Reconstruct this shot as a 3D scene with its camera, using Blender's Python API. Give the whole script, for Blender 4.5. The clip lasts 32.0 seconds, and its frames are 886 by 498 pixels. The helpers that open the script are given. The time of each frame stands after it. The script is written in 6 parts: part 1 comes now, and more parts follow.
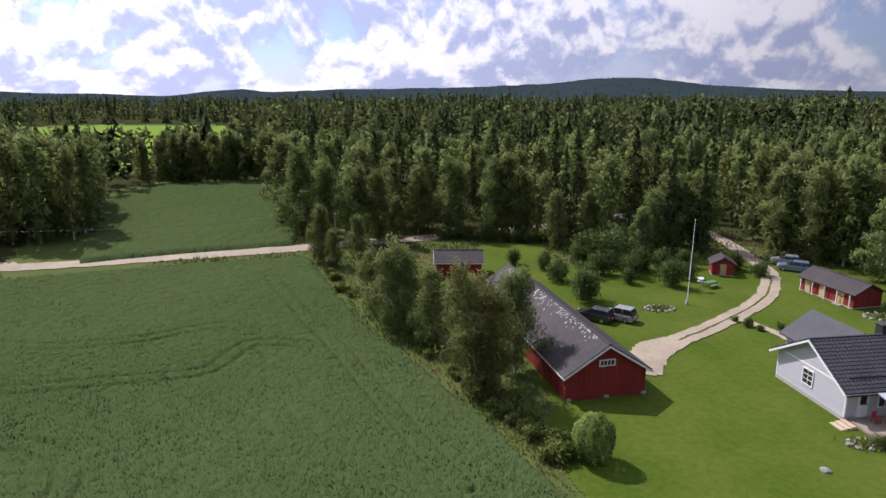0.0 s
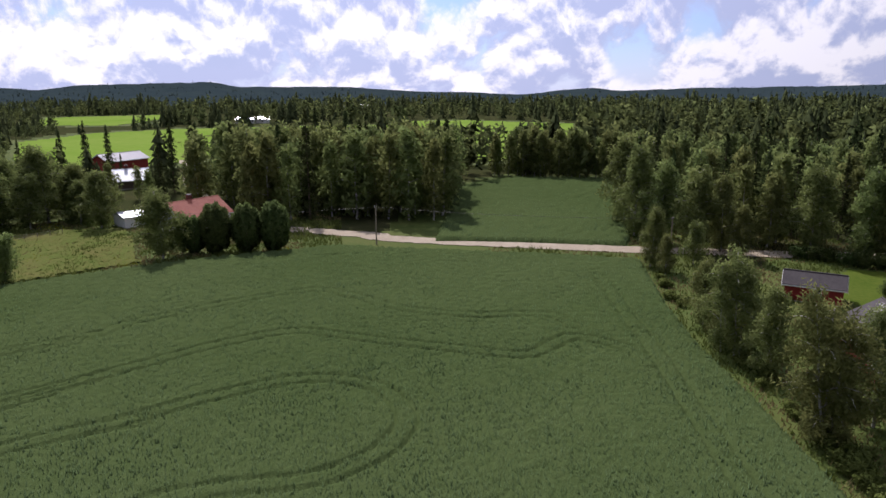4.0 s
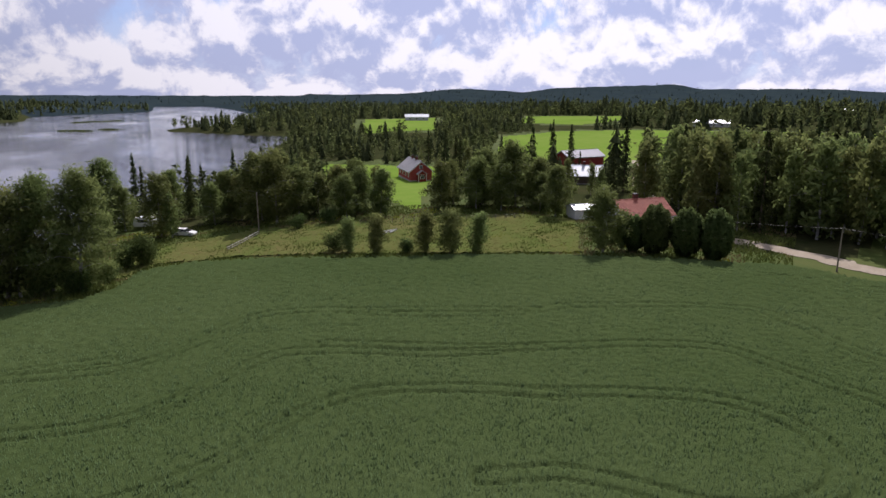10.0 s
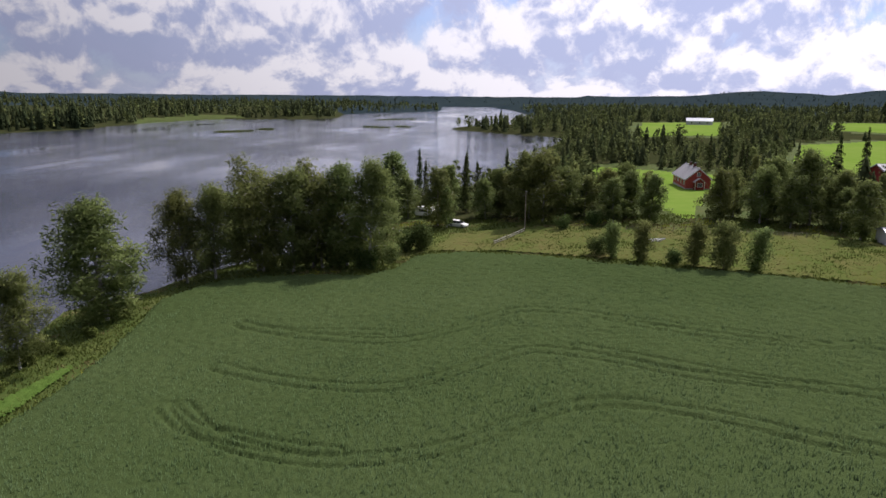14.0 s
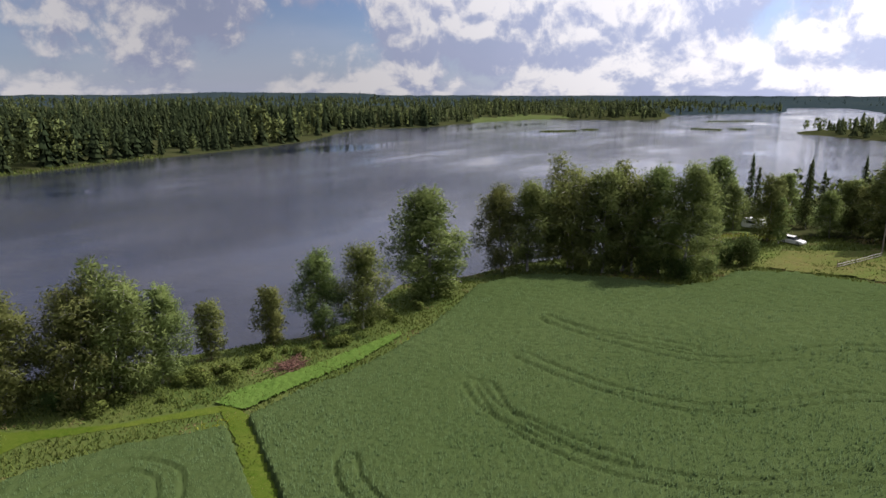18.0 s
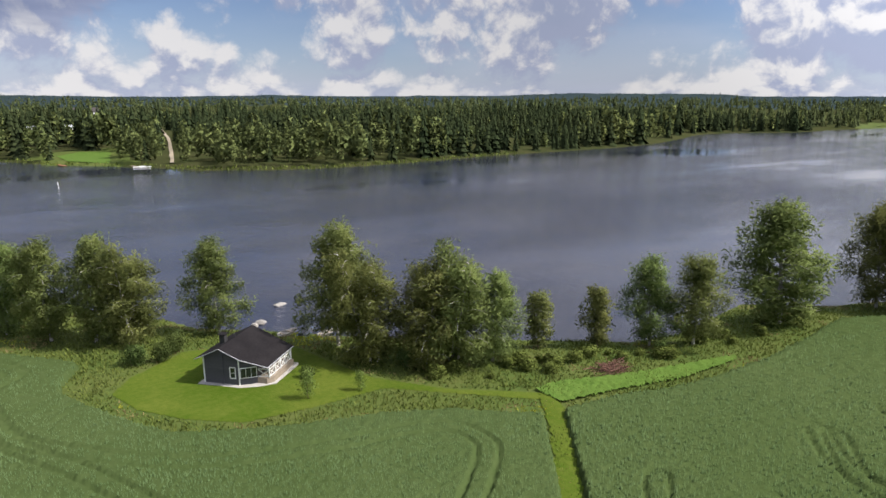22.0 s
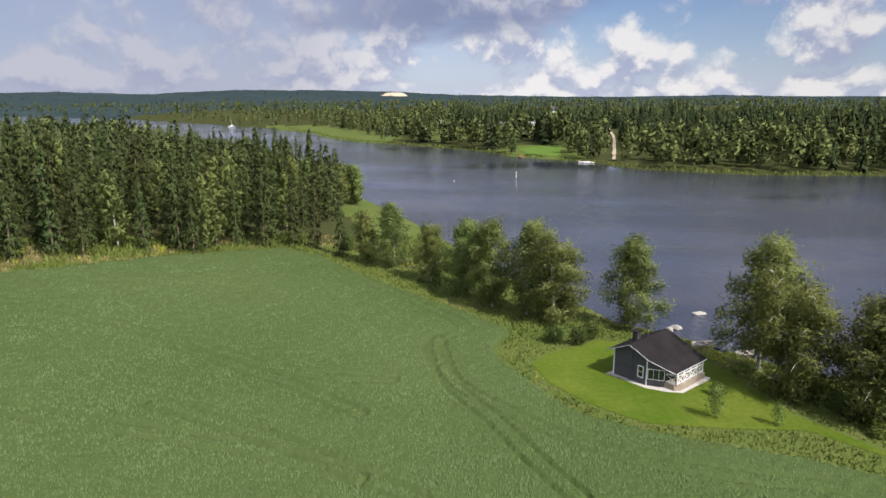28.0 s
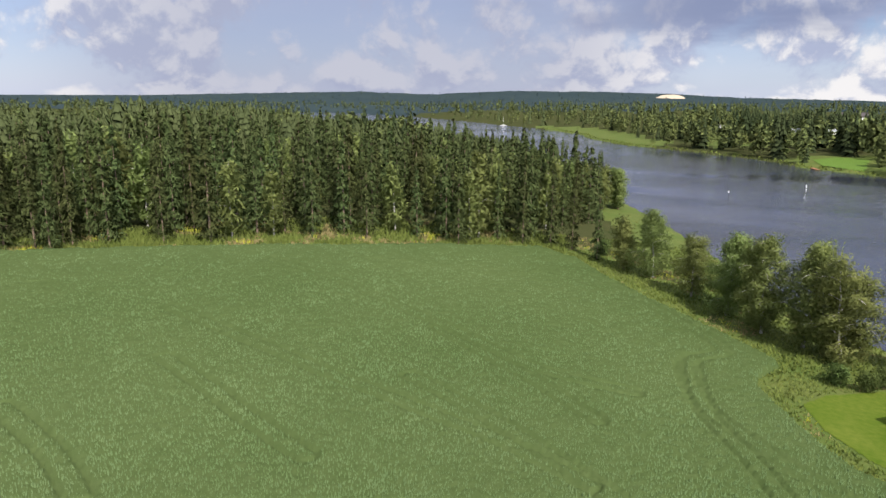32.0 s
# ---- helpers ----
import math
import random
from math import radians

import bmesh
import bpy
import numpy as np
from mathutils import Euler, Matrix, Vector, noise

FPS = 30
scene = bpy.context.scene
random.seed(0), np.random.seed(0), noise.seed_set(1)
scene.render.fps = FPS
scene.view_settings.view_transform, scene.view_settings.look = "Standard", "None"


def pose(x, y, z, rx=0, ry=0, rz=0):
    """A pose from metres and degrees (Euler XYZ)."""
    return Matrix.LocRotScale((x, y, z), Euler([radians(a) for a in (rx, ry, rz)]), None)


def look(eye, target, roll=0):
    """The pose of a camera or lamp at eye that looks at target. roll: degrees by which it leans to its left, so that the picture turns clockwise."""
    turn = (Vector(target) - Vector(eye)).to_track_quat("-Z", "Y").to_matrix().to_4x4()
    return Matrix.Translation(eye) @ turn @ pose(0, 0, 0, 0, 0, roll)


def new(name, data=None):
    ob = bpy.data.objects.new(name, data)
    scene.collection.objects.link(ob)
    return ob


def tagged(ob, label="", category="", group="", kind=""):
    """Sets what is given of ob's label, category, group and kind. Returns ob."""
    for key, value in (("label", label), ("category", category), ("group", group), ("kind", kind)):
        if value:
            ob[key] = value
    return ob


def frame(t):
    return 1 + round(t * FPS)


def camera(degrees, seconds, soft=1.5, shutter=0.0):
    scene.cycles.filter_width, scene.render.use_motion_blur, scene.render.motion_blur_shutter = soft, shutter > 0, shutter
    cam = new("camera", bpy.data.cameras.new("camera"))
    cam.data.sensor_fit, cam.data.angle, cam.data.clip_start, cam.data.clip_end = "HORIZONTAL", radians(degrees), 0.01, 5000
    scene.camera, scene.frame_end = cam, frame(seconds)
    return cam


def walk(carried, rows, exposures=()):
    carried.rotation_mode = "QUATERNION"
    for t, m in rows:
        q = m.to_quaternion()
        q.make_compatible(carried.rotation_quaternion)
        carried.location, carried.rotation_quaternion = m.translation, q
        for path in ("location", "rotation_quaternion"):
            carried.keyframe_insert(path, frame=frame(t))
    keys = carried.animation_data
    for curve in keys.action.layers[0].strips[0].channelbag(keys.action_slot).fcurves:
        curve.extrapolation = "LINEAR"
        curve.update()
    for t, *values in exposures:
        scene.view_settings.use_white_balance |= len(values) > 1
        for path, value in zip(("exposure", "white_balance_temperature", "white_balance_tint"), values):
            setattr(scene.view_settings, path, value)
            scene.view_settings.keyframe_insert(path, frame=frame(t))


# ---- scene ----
# One fixed stand 30 m over the lake, turning left. t, pitch, roll, yaw
cam = camera(67.88, 32.0)
PATH = [
    (0.0, -13.36, 0.11, -0.00),
    (0.5, -13.37, 0.15, 3.47),
    (1.0, -13.38, 0.12, 6.97),
    (1.5, -13.41, 0.08, 10.05),
    (2.0, -13.40, 0.05, 13.70),
    (2.5, -13.39, 0.03, 18.57),
    (3.0, -13.40, 0.11, 23.16),
    (3.5, -13.40, -0.00, 26.16),
    (5.5, -13.45, 0.50, 38.72),
    (6.0, -13.41, 0.46, 41.91),
    (6.5, -13.37, 0.43, 44.94),
    (7.0, -13.35, 0.32, 47.75),
    (7.5, -13.34, 0.28, 50.04),
    (8.0, -13.33, 0.21, 52.93),
    (8.5, -13.32, 0.14, 56.49),
    (9.0, -13.29, -0.01, 60.71),
    (9.5, -13.26, -0.07, 63.91),
    (10.0, -13.27, -0.15, 66.77),
    (10.5, -13.26, -0.26, 69.32),
    (11.0, -13.29, -0.27, 72.21),
    (11.5, -13.29, -0.32, 75.00),
    (12.0, -13.32, -0.35, 77.70),
    (12.5, -13.33, -0.31, 80.31),
    (13.0, -13.27, -0.42, 83.51),
    (13.5, -13.27, -0.39, 86.40),
    (14.0, -13.25, -0.47, 89.98),
    (14.5, -13.23, -0.55, 93.35),
    (16.5, -13.29, 0.20, 105.05),
    (17.0, -13.28, 0.13, 108.60),
    (17.5, -13.29, 0.05, 112.72),
    (18.0, -13.31, -0.03, 117.13),
    (18.5, -13.31, -0.10, 120.74),
    (19.0, -13.32, -0.07, 124.88),
    (19.5, -13.31, 0.04, 128.89),
    (20.0, -13.33, 0.17, 133.15),
    (20.5, -13.32, 0.21, 136.91),
    (21.0, -13.30, 0.17, 140.44),
    (21.5, -13.24, 0.11, 143.48),
    (22.0, -13.23, 0.01, 146.42),
    (22.5, -13.21, -0.12, 149.02),
    (23.0, -13.21, -0.13, 151.89),
    (23.5, -13.19, -0.29, 154.48),
    (24.0, -13.19, -0.46, 157.27),
    (24.5, -13.19, -0.50, 159.88),
    (25.0, -13.18, -0.63, 162.90),
    (25.5, -13.14, -0.59, 165.77),
    (27.5, -13.21, 0.22, 179.95),
    (28.0, -13.18, 0.13, 183.18),
    (28.5, -13.19, -0.04, 185.70),
    (29.0, -13.22, -0.19, 188.46),
    (29.5, -13.28, -0.29, 191.04),
    (30.0, -13.25, -0.42, 194.12),
    (30.5, -13.20, -0.45, 197.05),
    (31.0, -13.16, -0.45, 200.46),
    (31.5, -13.13, -0.44, 203.30),
    (32.0, -13.12, -0.42, 205.90),
]
walk(cam, [(t, pose(0, 0, 30, 90 + p, r, y)) for t, p, r, y in PATH],
     [(0, 0.16, 6040, 23), (5, -0.12, 6100, 24), (9, -0.22, 6150, 23), (13, -0.12, 6200, 22), (18, 0.2, 6380, 17), (20, 0.44, 6420, 14), (25, 0.58, 6470, 13), (32, 0.74, 6500, 13)])

# ---- sky and sun ----
SUN_AZ, SUN_EL = 47.0, 48.0
SKY_GAIN, SKY_POWER = 0.10, 0.84
world = bpy.data.worlds.new("sky")
scene.world = world
world.use_nodes = True


def make_sky():
    nt = world.node_tree
    nt.nodes.clear()
    N, L = nt.nodes.new, nt.links.new

    def mth(op, a, b=None, c=None):
        n = N("ShaderNodeMath")
        n.operation = op
        for i, v in enumerate((a, b, c)):
            if v is None:
                continue
            if isinstance(v, (int, float)):
                n.inputs[i].default_value = v
            else:
                L(v, n.inputs[i])
        return n.outputs[0]

    def ramp(v, lo, hi, smooth=True):
        n = N("ShaderNodeMapRange")
        n.interpolation_type = "SMOOTHSTEP" if smooth else "LINEAR"
        L(v, n.inputs[0])
        n.inputs[1].default_value, n.inputs[2].default_value = lo, hi
        return n.outputs[0]

    def blend(f, c1, c2):
        n = N("ShaderNodeMix")
        n.data_type = "RGBA"
        L(f, n.inputs[0])
        for i, c in ((6, c1), (7, c2)):
            if isinstance(c, tuple):
                n.inputs[i].default_value = (*c, 1)
            else:
                L(c, n.inputs[i])
        return n.outputs[2]

    sky = N("ShaderNodeTexSky")
    sky.sky_type = "NISHITA"
    sky.sun_disc = False
    sky.sun_elevation, sky.sun_rotation = radians(SUN_EL), radians(-SUN_AZ)
    sky.air_density, sky.dust_density, sky.ozone_density = 1.0, 0.1, 3.0
    tc = N("ShaderNodeTexCoord")
    sep = N("ShaderNodeSeparateXYZ")
    L(tc.outputs["Generated"], sep.inputs[0])
    up = mth("MAXIMUM", sep.outputs[2], 0.0)

    def lifted(lift, seed, squash):
        # heaps that grow smaller and flatter towards the horizon
        z = mth("POWER", mth("ADD", up, 0.006 + lift), 0.72)
        comb = N("ShaderNodeCombineXYZ")
        L(sep.outputs[0], comb.inputs[0])
        L(sep.outputs[1], comb.inputs[1])
        L(mth("MULTIPLY_ADD", z, squash, seed), comb.inputs[2])
        return comb.outputs[0]

    def fog(vec, scale, detail, rough=0.5):
        n = N("ShaderNodeTexNoise")
        n.inputs["Scale"].default_value = scale
        n.inputs["Detail"].default_value = detail
        n.inputs["Roughness"].default_value = rough
        L(vec, n.inputs["Vector"])
        return n.outputs["Fac"]

    def heaps(lift):
        # large masses with rounded, cauliflower edges
        vec = lifted(lift, 0.0, 0.72)
        mass = fog(vec, 5.0, 2)
        wob = N("ShaderNodeVectorMath")
        wob.operation = "MULTIPLY_ADD"
        jn = N("ShaderNodeTexNoise")
        jn.inputs["Scale"].default_value = 12.0
        jn.inputs["Detail"].default_value = 3.0
        L(vec, jn.inputs["Vector"])
        L(jn.outputs["Color"], wob.inputs[0])
        wob.inputs[1].default_value = (0.05, 0.05, 0.05)
        L(vec, wob.inputs[2])
        n = N("ShaderNodeTexVoronoi")
        n.feature = "SMOOTH_F1"
        n.inputs["Scale"].default_value = 13.0
        n.inputs["Detail"].default_value = 5.0
        n.inputs["Roughness"].default_value = 0.52
        n.inputs["Lacunarity"].default_value = 2.3
        n.inputs["Smoothness"].default_value = 0.3
        L(wob.outputs[0], n.inputs["Vector"])
        return mth("ADD", mass, mth("MULTIPLY", mth("SUBTRACT", 0.45, n.outputs["Distance"]), 0.26))

    sunny = N("ShaderNodeVectorMath")
    sunny.operation = "DOT_PRODUCT"
    L(tc.outputs["Generated"], sunny.inputs[0])
    a, e = radians(SUN_AZ), radians(SUN_EL)
    sunny.inputs[1].default_value = (-math.sin(a) * math.cos(e), math.cos(a) * math.cos(e), math.sin(e))
    veil = ramp(fog(lifted(0.0, 3.7, 2.2), 2.4, 6), 0.38, 0.62)
    d0, d1 = heaps(0.0), heaps(0.02)
    thin = mth("MULTIPLY", up, 0.03)
    cover = mth("MULTIPLY", ramp(sunny.outputs["Value"], -0.3, 0.8), 0.09)
    puff = ramp(mth("ADD", mth("SUBTRACT", d0, thin), cover), 0.225, 0.375)
    tops = ramp(mth("SUBTRACT", d0, d1), -0.07, 0.07)
    thick = ramp(d0, 0.36, 0.52)
    # a heavy rain cloud stands in the south
    turn = mth("SUBTRACT", mth("ARCTAN2", sep.outputs[0], mth("MULTIPLY", sep.outputs[1], -1.0)), 0.10)
    wide = mth("DIVIDE", turn, 0.24)
    tall = mth("DIVIDE", mth("SUBTRACT", up, 0.125), 0.055)
    dist = mth("SQRT", mth("ADD", mth("MULTIPLY", wide, wide), mth("MULTIPLY", tall, tall)))
    dist = mth("ADD", dist, mth("MULTIPLY", mth("SUBTRACT", fog(lifted(0.0, 9.1, 3.0), 7.0, 4), 0.5), 1.6))
    rain = mth("SUBTRACT", 1.0, ramp(dist, 0.35, 1.25))
    haze = mth("POWER", mth("SUBTRACT", 1.0, up), 14.0)
    blue = N("ShaderNodeMix")
    blue.data_type = "RGBA"
    blue.blend_type = "MULTIPLY"
    blue.inputs[0].default_value = 1.0
    L(sky.outputs[0], blue.inputs[6])
    blue.inputs[7].default_value = (SKY_GAIN * 0.90, SKY_GAIN * 0.96, SKY_GAIN * 1.18, 1)
    base = blend(mth("MULTIPLY", haze, 0.7), blue.outputs[2], (0.60, 0.71, 0.96))
    base = blend(mth("MULTIPLY", veil, 0.28), base, (0.80, 0.84, 0.98))
    heap = blend(tops, (0.50, 0.56, 0.75), (1.08, 1.07, 1.05))
    heap = blend(mth("MULTIPLY", mth("MULTIPLY", thick, mth("SUBTRACT", 1.0, tops)), 0.45), heap, (0.46, 0.53, 0.71))
    col = blend(mth("MULTIPLY", puff, 0.92), base, heap)
    col = blend(mth("MULTIPLY", rain, 0.8), col, (0.25, 0.31, 0.50))
    # a thin grey veil of rain hangs beside it
    dirv = N("ShaderNodeVectorMath")
    dirv.operation = "DOT_PRODUCT"
    L(tc.outputs["Generated"], dirv.inputs[0])
    a, e = radians(212), radians(6)
    dirv.inputs[1].default_value = (-math.sin(a) * math.cos(e), math.cos(a) * math.cos(e), math.sin(e))
    col = blend(mth("MULTIPLY", ramp(dirv.outputs["Value"], 0.88, 0.975), 0.68), col, (0.44, 0.48, 0.63))
    # the sky is brighter round the sun than away from it
    fore = mth("MULTIPLY", ramp(sunny.outputs["Value"], 0.05, 0.8), 0.82)
    rear = mth("MULTIPLY", ramp(mth("MULTIPLY", sunny.outputs["Value"], -1.0), -0.1, 0.5), 0.11)
    glow = mth("ADD", mth("ADD", fore, rear), 0.52)
    lit = N("ShaderNodeMix")
    lit.data_type = "RGBA"
    lit.blend_type = "MULTIPLY"
    lit.inputs[0].default_value = 1.0
    L(col, lit.inputs[6])
    comb = N("ShaderNodeCombineXYZ")
    for i in range(3):
        L(glow, comb.inputs[i])
    L(comb.outputs[0], lit.inputs[7])
    col = lit.outputs[2]
    bg = N("ShaderNodeBackground")
    L(col, bg.inputs[0])
    bg.inputs[1].default_value = SKY_POWER
    out = N("ShaderNodeOutputWorld")
    L(bg.outputs[0], out.inputs[0])


make_sky()
sun = new("sun", bpy.data.lights.new("sun", "SUN"))
sun.data.energy, sun.data.angle, sun.data.color = 5.0, radians(0.55), (1.0, 0.95, 0.86)
a, e = radians(SUN_AZ), radians(SUN_EL)
sun.matrix_world = look((-math.sin(a) * math.cos(e) * 200, math.cos(a) * math.cos(e) * 200, math.sin(e) * 200), (0, 0, 0))

# ---- materials ----


def mat(name, c1, c2=None, scale=1.0, rough=0.8, bump=0.0, bscale=None, fine=8.0, metal=0.0, spec=0.3, island=0.0, vary=0.0, stretch=(1, 1, 1), translucent=0.0, glossy_coat=0.0):
    """A surface of two colours, mixed by noise at a coarse and a fine scale, with relief and per-piece variation."""
    c2 = c2 or tuple(v * 0.75 for v in c1)
    m = bpy.data.materials.new(name)
    m.use_nodes = True
    nt = m.node_tree
    N, L = nt.nodes.new, nt.links.new
    bsdf = nt.nodes["Principled BSDF"]
    tc = N("ShaderNodeTexCoord")
    mp = N("ShaderNodeMapping")
    mp.inputs["Scale"].default_value = stretch
    L(tc.outputs["Object"], mp.inputs[0])
    n1, n2 = N("ShaderNodeTexNoise"), N("ShaderNodeTexNoise")
    for n, s, d in ((n1, scale, 4), (n2, scale * fine, 3)):
        n.inputs["Scale"].default_value = s
        n.inputs["Detail"].default_value = d
        L(mp.outputs[0], n.inputs["Vector"])
    add = N("ShaderNodeMath")
    add.operation = "MULTIPLY_ADD"
    L(n2.outputs["Fac"], add.inputs[0])
    add.inputs[1].default_value = 0.8
    L(n1.outputs["Fac"], add.inputs[2])
    rng = N("ShaderNodeMapRange")
    L(add.outputs[0], rng.inputs[0])
    rng.inputs[1].default_value, rng.inputs[2].default_value = 0.62, 1.18
    mix = N("ShaderNodeMix")
    mix.data_type = "RGBA"
    mix.inputs[6].default_value, mix.inputs[7].default_value = (*c1, 1), (*c2, 1)
    L(rng.outputs[0], mix.inputs[0])
    colour = mix.outputs[2]
    if island or vary:
        hsv = N("ShaderNodeHueSaturation")
        L(colour, hsv.inputs["Color"])
        v = N("ShaderNodeMath")
        v.operation = "MULTIPLY_ADD"
        geo, info = N("ShaderNodeNewGeometry"), N("ShaderNodeObjectInfo")
        L(geo.outputs["Random Per Island"], v.inputs[0])
        v.inputs[1].default_value, v.inputs[2].default_value = island, 1.0 - island / 2 - vary / 2
        v2 = N("ShaderNodeMath")
        v2.operation = "MULTIPLY_ADD"
        L(info.outputs["Random"], v2.inputs[0])
        v2.inputs[1].default_value = vary
        L(v.outputs[0], v2.inputs[2])
        L(v2.outputs[0], hsv.inputs["Value"])
        h = N("ShaderNodeMath")
        h.operation = "MULTIPLY_ADD"
        L(info.outputs["Random"], h.inputs[0])
        h.inputs[1].default_value, h.inputs[2].default_value = 0.05 * min(1, vary * 3), 0.5 - 0.025 * min(1, vary * 3)
        L(h.outputs[0], hsv.inputs["Hue"])
        colour = hsv.outputs[0]
    L(colour, bsdf.inputs["Base Color"])
    bsdf.inputs["Roughness"].default_value = rough
    bsdf.inputs["Metallic"].default_value = metal
    bsdf.inputs["Specular IOR Level"].default_value = spec
    if glossy_coat:
        bsdf.inputs["Coat Weight"].default_value = glossy_coat
    if bump:
        nb = N("ShaderNodeTexNoise")
        nb.inputs["Scale"].default_value = bscale or scale * 10
        nb.inputs["Detail"].default_value = 5
        L(mp.outputs[0], nb.inputs["Vector"])
        b = N("ShaderNodeBump")
        b.inputs["Strength"].default_value = min(1.0, bump)
        b.inputs["Distance"].default_value = 0.05 * max(1.0, bump)
        L(nb.outputs["Fac"], b.inputs["Height"])
        L(b.outputs[0], bsdf.inputs["Normal"])
    if translucent:
        tr = N("ShaderNodeBsdfTranslucent")
        L(colour, tr.inputs["Color"])
        ms = N("ShaderNodeMixShader")
        ms.inputs[0].default_value = translucent
        L(bsdf.outputs[0], ms.inputs[1])
        L(tr.outputs[0], ms.inputs[2])
        L(ms.outputs[0], nt.nodes["Material Output"].inputs["Surface"])
    return m


GRASS = mat("rough_grass", (0.054, 0.086, 0.019), (0.086, 0.100, 0.028), 0.12, 0.9, 1.0, 3.0, 14, spec=0.05)
LAWN = mat("mown_lawn", (0.044, 0.080, 0.006), (0.086, 0.110, 0.016), 0.14, 0.9, 1.0, 4.0, 13, spec=0.05)
CLOVER = mat("clover_leaves", (0.060, 0.112, 0.018), (0.085, 0.138, 0.026), 0.6, 0.8, 1.0, 6.0, 12, spec=0.05)
# sheet below the ears, coloured darker for the shade between the plants
SHADED_CROPBASE = mat("shaded_oat_canopy", (0.045, 0.068, 0.022), (0.060, 0.084, 0.030), 0.03, 0.95, 1.0, 9.0, 40, spec=0.0)
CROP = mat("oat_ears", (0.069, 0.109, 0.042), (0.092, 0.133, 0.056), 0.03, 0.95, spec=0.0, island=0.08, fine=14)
HAY = mat("hay_meadow", (0.125, 0.215, 0.028), (0.168, 0.238, 0.048), 0.02, 0.9, 0.3, 1.0, 10, spec=0.0)
MEADOWM = mat("dry_meadow", (0.076, 0.110, 0.025), (0.125, 0.114, 0.042), 0.12, 0.9, 1.0, 3.0, 10, spec=0.0)
WEED = mat("tall_weeds", (0.098, 0.132, 0.028), (0.135, 0.160, 0.042), 0.2, 0.8, spec=0.05, island=0.35, translucent=0.25)
DRYGRASS = mat("seeding_grass", (0.185, 0.17, 0.062), (0.23, 0.18, 0.085), 0.2, 0.8, spec=0.12, island=0.4, translucent=0.25)
YELLOWS = mat("yellow_flowers", (0.35, 0.33, 0.03), (0.2, 0.24, 0.03), 0.4, 0.7, island=0.4, translucent=0.2)
SOIL = mat("trodden_soil", (0.020, 0.026, 0.010), (0.032, 0.036, 0.015), 0.5, 0.95, 0.8, 6.0)
GRAVEL = mat("gravel", (0.25, 0.205, 0.145), (0.35, 0.30, 0.22), 0.30, 0.95, 0.6, 12.0, 10)
FLOORM = mat("forest_floor", (0.030, 0.040, 0.014), (0.050, 0.050, 0.022), 0.1, 0.95, 0.8, 2.0, spec=0.0)
# the blue of distant haze is mixed into this woodland colour
FARWOOD = mat("hazy_far_woodland", (0.020, 0.032, 0.038), (0.032, 0.046, 0.046), 0.012, 0.95, 1.0, 0.12, 12, spec=0.0)
BIRCH_LEAF = mat("birch_leaves", (0.222, 0.256, 0.084), (0.153, 0.192, 0.064), 0.35, 0.85, spec=0.02, island=0.3, vary=0.3, translucent=0.5)
WILLOW_LEAF = mat("willow_leaves", (0.105, 0.142, 0.042), (0.070, 0.106, 0.032), 0.4, 0.8, spec=0.05, island=0.45, vary=0.2, translucent=0.35)
THUJA = mat("thuja_sprays", (0.200, 0.265, 0.072), (0.140, 0.196, 0.054), 0.4, 0.8, spec=0.05, island=0.4, vary=0.2, translucent=0.4)
SPRUCE_LEAF = mat("spruce_needles", (0.044, 0.062, 0.022), (0.074, 0.090, 0.034), 0.25, 0.95, spec=0.0, island=0.25, vary=0.45, translucent=0.12)
BIRCH_BARK = mat("birch_bark", (0.55, 0.53, 0.48), (0.12, 0.11, 0.1), 1.6, 0.8, 0.4, 6, stretch=(1, 1, 3))
BARK = mat("spruce_bark", (0.12, 0.085, 0.06), (0.2, 0.15, 0.11), 2.0, 0.9, 0.6, 8, stretch=(1, 1, 0.3))
# far birch and spruce: broad colour patches imitate sunlit and cloud-shaded stands
FAR_BIRCH = mat("cloud_patched_birch_leaves", (0.165, 0.190, 0.066), (0.098, 0.130, 0.050), 0.011, 0.8, spec=0.0, island=0.3, translucent=0.3, fine=6)
# far-shore conifers: cloud shadow is put into this dark needle colour
CLOUD_SHADED_SPRUCE = mat("cloud_shaded_spruce", (0.020, 0.030, 0.014), (0.036, 0.046, 0.020), 0.009, 0.95, spec=0.0, island=0.25, fine=5)
FAR_SPRUCE = mat("cloud_patched_spruce_needles", (0.040, 0.053, 0.023), (0.068, 0.082, 0.034), 0.009, 0.9, spec=0.0, island=0.2, translucent=0.1, fine=5)
# hill trees: haze blue, with sunlit and cloud-shaded patches painted into the colour
HILL_TREES = mat("hazy_hill_conifers", (0.020, 0.032, 0.036), (0.052, 0.070, 0.050), 0.0016, 0.9, spec=0.0, island=0.15, fine=7)

# ---- the plan, in metres round the camera's stand ----
LAKE = [(-1656, 113), (-1300, 140), (-800, 125), (-690, 75), (-640, 30), (-612, 8), (-578, 8), (-550, 30), (-509, 57), (-480, 90), (-375.1, 59.5), (-257.2, 25.2), (-193.8, -0.2), (-173.1, -9.1), (-139.9, -15.9), (-118.3, -32.5), (-107.4, -41.1), (-97.4, -44.6), (-87.3, -52.4), (-69.3, -49.6), (-61.5, -51.2), (-55.9, -55.7), (-50.7, -59.2), (-32.3, -73.2), (-27.9, -77.9), (-18, -86.1), (-15.7, -91.3), (-8.9, -99), (1.1, -120.8), (16.5, -156), (33.3, -189.1), (60, -225), (115, -280), (190, -360)]
